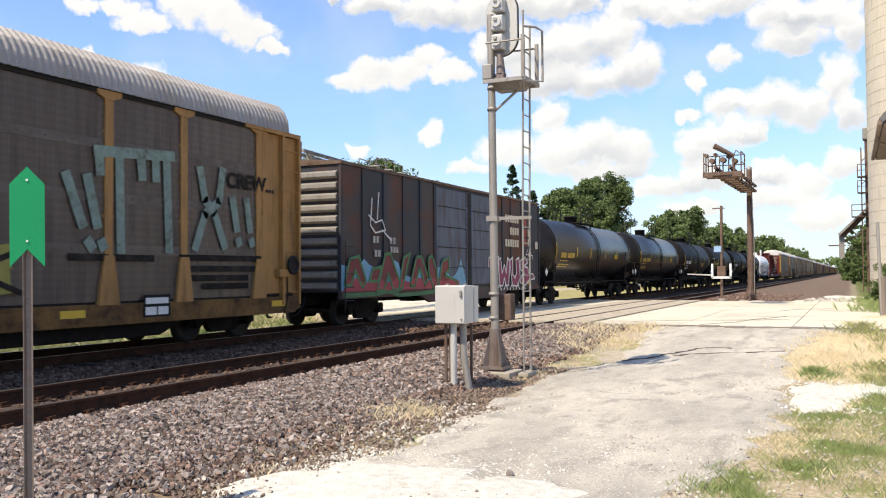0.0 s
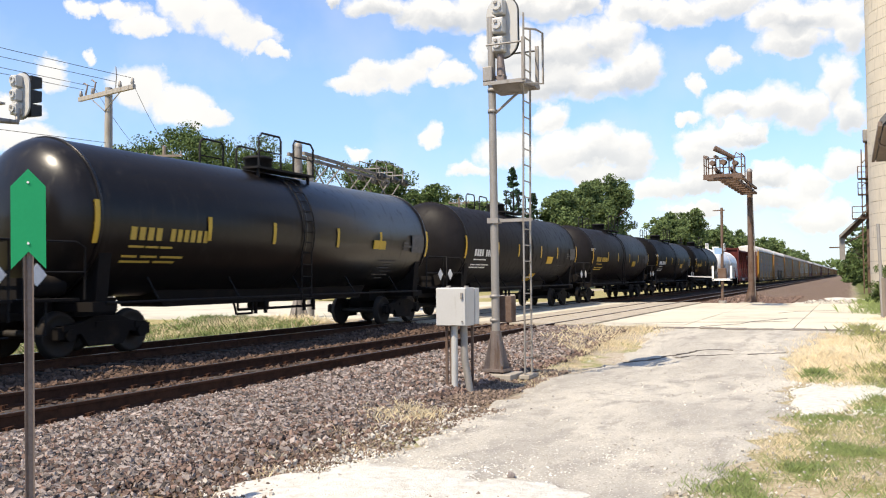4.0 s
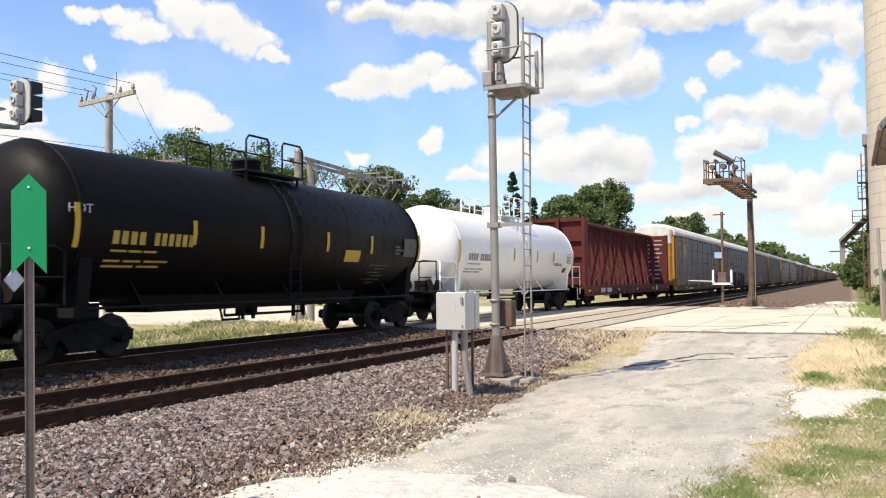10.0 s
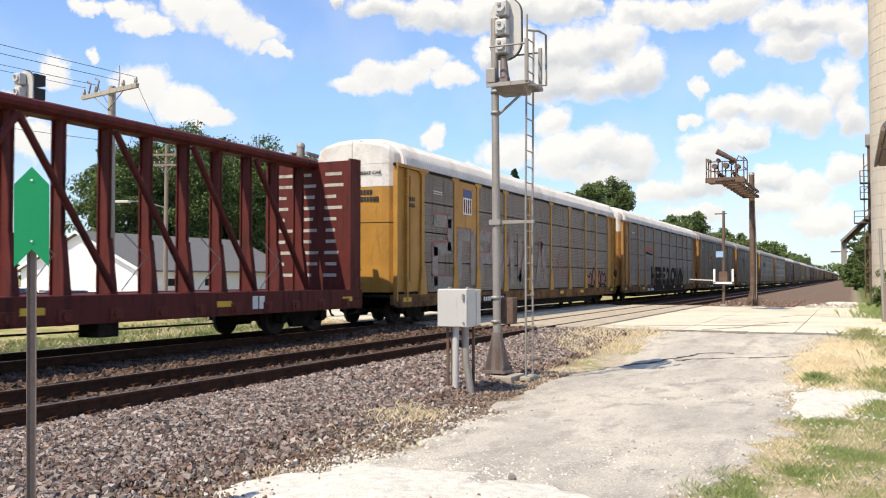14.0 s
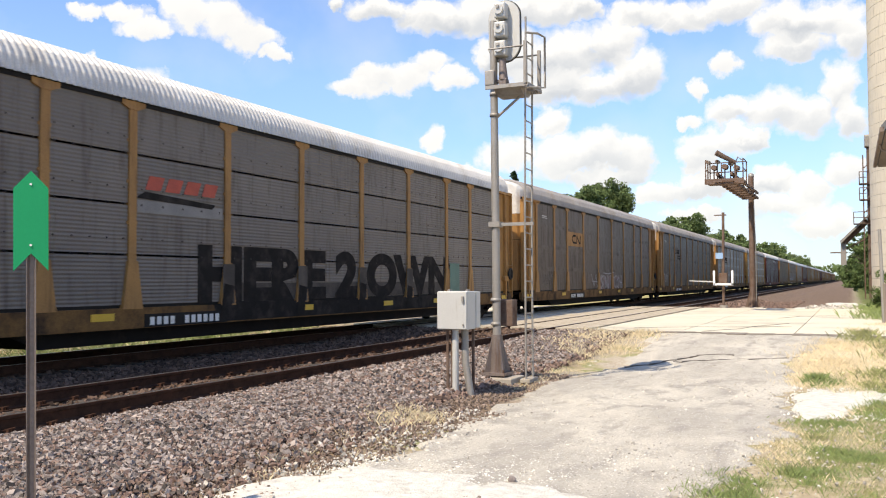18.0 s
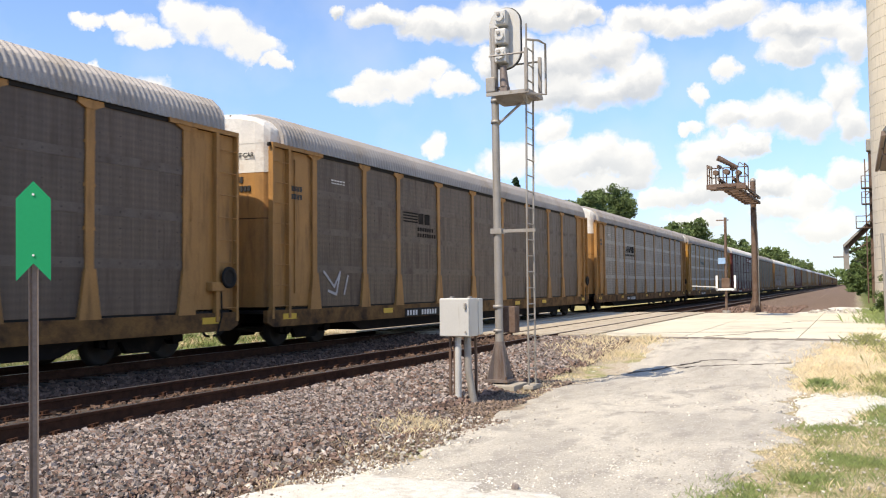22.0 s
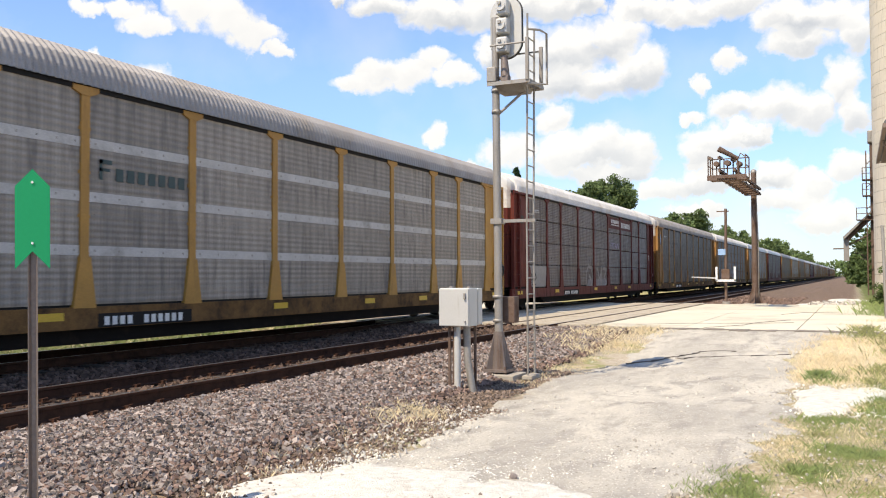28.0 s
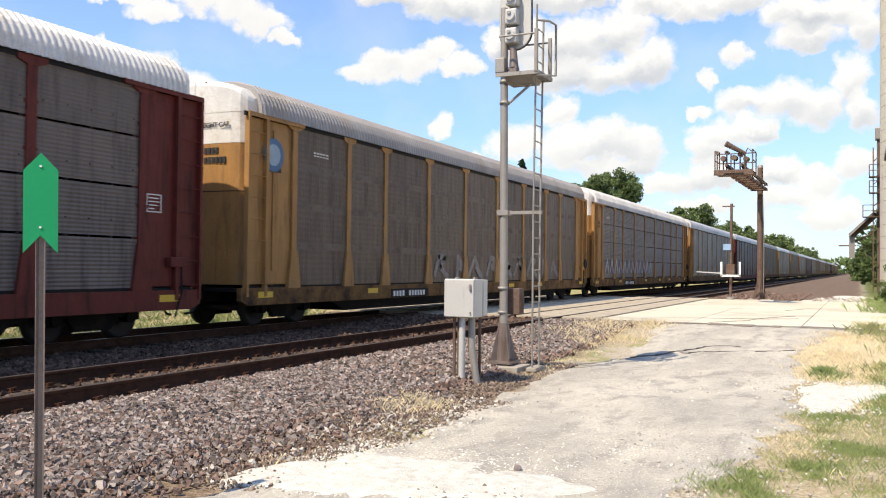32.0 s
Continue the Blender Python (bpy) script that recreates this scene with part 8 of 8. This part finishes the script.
for i, (x, y, h, w) in enumerate([(-61, 61, 13.5, 12), (-62, 67, 16.3, 17), (-60, 75, 16.5, 17), (-60, 85, 15.5, 15), (-66, 76, 14, 12), (-80, 52, 8, 10),
                                  (-58, 104, 17.5, 13), (-57, 118, 16, 11), (-62, 112, 15, 11), (-70, 92, 13, 11)]):
    tree(x, y, h, w, 20 + i, clumps=330, per=190 if i < 4 else 90, size=0.135 if i < 4 else 0.2)
conifer(-45, 121, 17.9, 9.5, 50)
conifer(-44, 127, 14.5, 8, 51)
for i, (x, y, h, w) in enumerate([(-40.5, 131, 15.0, 11), (-40.5, 143, 17.5, 10.5), (-40.3, 156, 20.0, 12.5), (-33.5, 182, 13.0, 11), (-47, 112, 12, 9), (-46, 104, 11.5, 9)]):
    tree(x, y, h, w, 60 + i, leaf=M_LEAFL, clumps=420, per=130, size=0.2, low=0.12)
for i in range(11):
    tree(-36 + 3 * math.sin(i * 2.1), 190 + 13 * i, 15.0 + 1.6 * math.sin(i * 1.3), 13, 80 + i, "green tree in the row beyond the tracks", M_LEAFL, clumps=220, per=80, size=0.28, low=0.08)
for i in range(12):
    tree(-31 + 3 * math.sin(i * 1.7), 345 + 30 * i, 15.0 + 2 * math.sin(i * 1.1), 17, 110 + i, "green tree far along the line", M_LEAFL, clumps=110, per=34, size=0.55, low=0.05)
for i, (x, y, h, w) in enumerate([(2.9, 118, 9.5, 6), (4.5, 128, 10, 7), (1.9, 140, 8.5, 6), (4.6, 98, 7.5, 6), (2.6, 104, 6, 4), (3.5, 160, 8, 7), (4.2, 91, 7, 5)]):
    tree(x, y, h, w, 140 + i, "green tree beside the elevator", clumps=160, per=110, size=0.12, low=0.04)
for i in range(9):
    tree(4 + 4 * math.sin(i), 190 + 45 * i, 9 + 2 * math.sin(i * 2), 11, 150 + i, "green tree far along the line", clumps=110, per=30, size=0.6, low=0.02)


def far_woods():
    """Woods that close the distance all round, one piece of stuff."""
    rng = np.random.default_rng(9)
    V, F, base = [], [], 0
    for a in np.arange(0, 360, 2.2):
        r = rng.uniform(750, 950)
        x, y = r * math.sin(math.radians(a)), r * math.cos(math.radians(a)) + 100
        if abs(x + 14) < 6 and y > 0:
            continue
        cs = [(x + rng.normal(0, 14), y + rng.normal(0, 14), rng.uniform(0, 15)) for _ in range(26)]
        v, f = leaf_cloud(rng, cs, [5.0] * 26, 12, 2.2)
        V.append(v)
        F.append(f + base)
        base += len(v)
    tagged(new("far_woods", fast_mesh("far_woods", np.concatenate(V), np.concatenate(F), M_LEAF)), "distant green woods on the horizon", "woods", kind="stuff")


far_woods()


def bush(x, y, r, h, seed, n=60):
    rng = np.random.default_rng(seed)
    z = float(height(x, y))
    g = thing("bush", "dense green bush beside the street", "bush", "bushes", pose(x, y, z - 0.05))
    s = Shape()
    for i in range(6):
        a = i * 1.05
        s.tube((0, 0, 0), (r * 0.5 * math.cos(a), r * 0.5 * math.sin(a), h * 0.7), 0.03, 0.01, n=5)
    part("stems", s, M_BARK, g)
    cs = [(rng.normal(0, r * 0.4), rng.normal(0, r * 0.4), rng.uniform(0.1, 1.0) * h) for _ in range(n)]
    v, f = leaf_cloud(rng, cs, [0.3] * n, 90, 0.055)
    ob = new("foliage", fast_mesh("foliage", v, f, M_LEAF))
    ob.parent = g


for i, (x, y, r, h) in enumerate([(1.9, 48, 1.0, 1.9), (2.9, 47.2, 1.2, 2.1), (1.5, 51.5, 0.9, 1.5), (3.6, 45, 1.1, 1.8), (1.6, 34.2, 0.4, 0.9)]):
    bush(x, y, r, h, 30 + i)


def blades(name, tufts, material, label, seed, thick=3.2):
    """Grass tufts: (x, y, spread, count, height)."""
    rng = np.random.default_rng(seed)
    V = []
    for x, y, sp, n, h in tufts:
        n = int(n * thick)
        px, py = x + rng.normal(0, sp, n), y + rng.normal(0, sp, n)
        pz = height(px, py) - 0.035
        a = rng.uniform(0, 2 * np.pi, n)
        hh = h * rng.uniform(0.12, 1.0, n) ** 1.3
        lean = rng.uniform(0.1, 1.1, n) * hh
        b = rng.uniform(0, 2 * np.pi, n)
        w = 0.0005 + 0.0006 * rng.random(n) + 0.00003 * py
        dx, dy = np.cos(a) * w, np.sin(a) * w
        v = np.stack([np.stack([px - dx, py - dy, pz], 1), np.stack([px + dx, py + dy, pz], 1),
                      np.stack([px + dx * 0.6 + np.cos(b) * lean * 0.45, py + dy * 0.6 + np.sin(b) * lean * 0.45, pz + hh * 0.65], 1),
                      np.stack([px + np.cos(b) * lean, py + np.sin(b) * lean, pz + hh], 1)], 1)
        V.append(v.reshape(-1, 3))
    v = np.concatenate(V)
    return tagged(new(name, fast_mesh(name, v, np.arange(len(v)).reshape(-1, 4), material)), label, "grass", kind="stuff")


def scatter(seed, n, x0, x1, y0, y1, sp, cnt, h):
    rng = np.random.default_rng(seed)
    return [(rng.uniform(x0, x1), rng.uniform(y0, y1), sp * rng.uniform(0.5, 1.5), int(cnt * rng.uniform(0.5, 1.5)), h * rng.uniform(0.6, 1.3)) for _ in range(n)]


blades("dry_grass", scatter(1, 40, -0.95, 0.1, 17.2, 24.5, 0.26, 55, 0.13) + scatter(8, 44, 0.0, 2.6, 17.5, 32, 0.4, 50, 0.16) + scatter(2, 20, -0.95, -0.45, 9.6, 12.0, 0.13, 34, 0.075)
       + scatter(9, 14, -0.6, 1.4, 8.2, 13.5, 0.16, 26, 0.08) + scatter(3, 34, -6.9, -5.2, 20.5, 25.4, 0.3, 60, 0.17) + scatter(10, 8, -0.2, 0.9, 13.4, 16.8, 0.15, 30, 0.12)
       + scatter(4, 13, -6.1, -5.3, 10.2, 11.4, 0.13, 55, 0.13) + scatter(5, 22, -6.2, -4.7, 6.2, 9.8, 0.12, 16, 0.09) + scatter(6, 16, -6.0, -5.2, 14.5, 20, 0.2, 40, 0.1)
       + scatter(7, 150, -21.5, -16.6, 12, 27, 0.45, 60, 0.22), M_DRY, "dry golden grass along the drive and the tracks", 11, 4.5)
blades("olive_grass", scatter(21, 90, -0.75, 1.8, 7.6, 13.5, 0.18, 44, 0.065) + scatter(22, 26, 0.1, 1.8, 13.0, 17.5, 0.2, 40, 0.14) + scatter(23, 20, 0.2, 2.4, 18, 28, 0.3, 60, 0.24), M_OLIVE, "olive half-dry grass on the verge", 13, 5.0)
blades("green_grass", scatter(11, 16, -1.25, -0.8, 7.8, 9.3, 0.12, 55, 0.085) + scatter(12, 7, -0.72, -0.36, 16.2, 18.3, 0.1, 60, 0.2) + scatter(13, 16, -0.35, 0.15, 9.6, 11.0, 0.16, 60, 0.07)
       + scatter(16, 8, -0.6, -0.25, 8.4, 9.6, 0.1, 45, 0.09) + scatter(17, 16, 0.22, 0.75, 12.8, 16.2, 0.18, 60, 0.11) + scatter(18, 14, -0.6, 0.1, 12.0, 13.2, 0.16, 55, 0.07) + scatter(19, 26, 0.2, 2.5, 8, 13, 0.2, 45, 0.1)
       + [(-1.44, 8.25, 0.03, 3, 0.16), (-1.36, 8.3, 0.04, 3, 0.13)]
       + scatter(14, 120, -22, -16.6, 10, 27, 0.4, 80, 0.24) + scatter(15, 20, 0.5, 3.0, 36, 60, 0.5, 120, 0.4), M_GRASS, "green grass tufts on the dry verge", 12, 5.5)
stones("loose_stones", [(-4.6, -1.2, 6.6, 10.5, 1500, 0.024), (-4.9, -0.9, 10.5, 20, 900, 0.03), (-5.6, -4.3, 6, 12, 700, 0.04), (-1.5, 1.5, 7.5, 16, 700, 0.024), (-2.6, 0.5, 49, 62, 300, 0.2)], 8,
       mat("pale_stone_chips", (0.46, 0.42, 0.36), 0.9, island=0.35), "pale stone chips scattered on the drive")


def stone_patch(cx, cy, rx, ry, seed, lift=0.03):
    """A low ragged spread of white crushed stone."""
    rng = np.random.default_rng(seed)
    n, m = 48, 9
    a = np.linspace(0, 2 * np.pi, n, endpoint=False)
    edge = 1 + 0.16 * np.sin(a * 3 + seed) + 0.1 * np.sin(a * 7 + 2 * seed) + 0.06 * rng.normal(size=n)
    k = np.linspace(0, 1, m)
    X = cx + np.outer(k, np.cos(a) * edge) * rx
    Y = cy + np.outer(k, np.sin(a) * edge) * ry
    Z = height(X, Y) + 0.012 + (lift * (1 - k ** 3))[:, None] - 0.05 * (k == 1)[:, None]
    v = np.stack([X.ravel(), Y.ravel(), Z.ravel()], 1)
    f = [(i * n + j, i * n + (j + 1) % n, (i + 1) * n + (j + 1) % n, (i + 1) * n + j) for i in range(m - 1) for j in range(n)]
    tagged(new("stone_spread", fast_mesh("stone_spread", v, np.array(f), WHITE_STONE, True)), "white crushed stone spread on the verge", "gravel", kind="structure")


stones("white_chips", [(-5.0, -2.4, 6.1, 8.3, 3600, 0.02), (-4.2, -2.0, 7.6, 9.6, 900, 0.018), (-1.0, 0.5, 13.2, 16.8, 700, 0.025)], 9, mat("white_stone_chips", (0.66, 0.63, 0.56), 0.9, island=0.25), "white crushed stone chips on the drive")
stones("brown_chips", [(-3.4, -2.4, 6.2, 7.0, 500, 0.03), (-6.2, -4.6, 6.0, 12.0, 3600, 0.028), (-6.1, -5.1, 12.0, 17.0, 2600, 0.036)], 10, mat("brown_stone_chips", (0.2, 0.145, 0.11), 0.9, island=0.5), "brown gravel at the edge of the drive")
WHITE_STONE = mat("white_crushed_stone", (0.60, 0.57, 0.50), 0.95, var=0.3, scale=9, fine=55, dirt=(0.4, 0.36, 0.3), dirt_amt=0.3, bump=0.8)
stone_patch(-0.4, 14.9, 0.56, 1.6, 1)
stone_patch(0.2, 15.6, 0.5, 0.8, 2)
stone_patch(-3.9, 6.85, 1.35, 0.85, 3, 0.015)
stone_patch(-2.9, 7.0, 0.9, 0.75, 5, 0.015)
stone_patch(-1.6, 58.0, 1.5, 3.0, 6)
stone_patch(-0.6, 66.0, 1.2, 5.0, 7)
stone_patch(0.6, 54.5, 1.2, 1.6, 8)
rk = Shape().chamfer(-0.035, 0.035, -0.03, 0.03, -0.02, 0.04, 0.018)
solid("rock", rk, M_STONE, "small dark rock lying on the drive", "rock", m=pose(-2.94, 7.75, float(height(-2.94, 7.75)) + 0.02, 10, 20, 30))


# ---- movement ----


def motions():
    """The train rolls past at a steady pace."""
    for car, start in TRAIN:
        rows = [(t, pose(FAR, start - SPEED * t, 0)) for t in (0, 0.1, 1, 4, 8, 12, 16, 20, 24, 28, 31, 31.9, 32)]
        walk(car, rows)


motions()
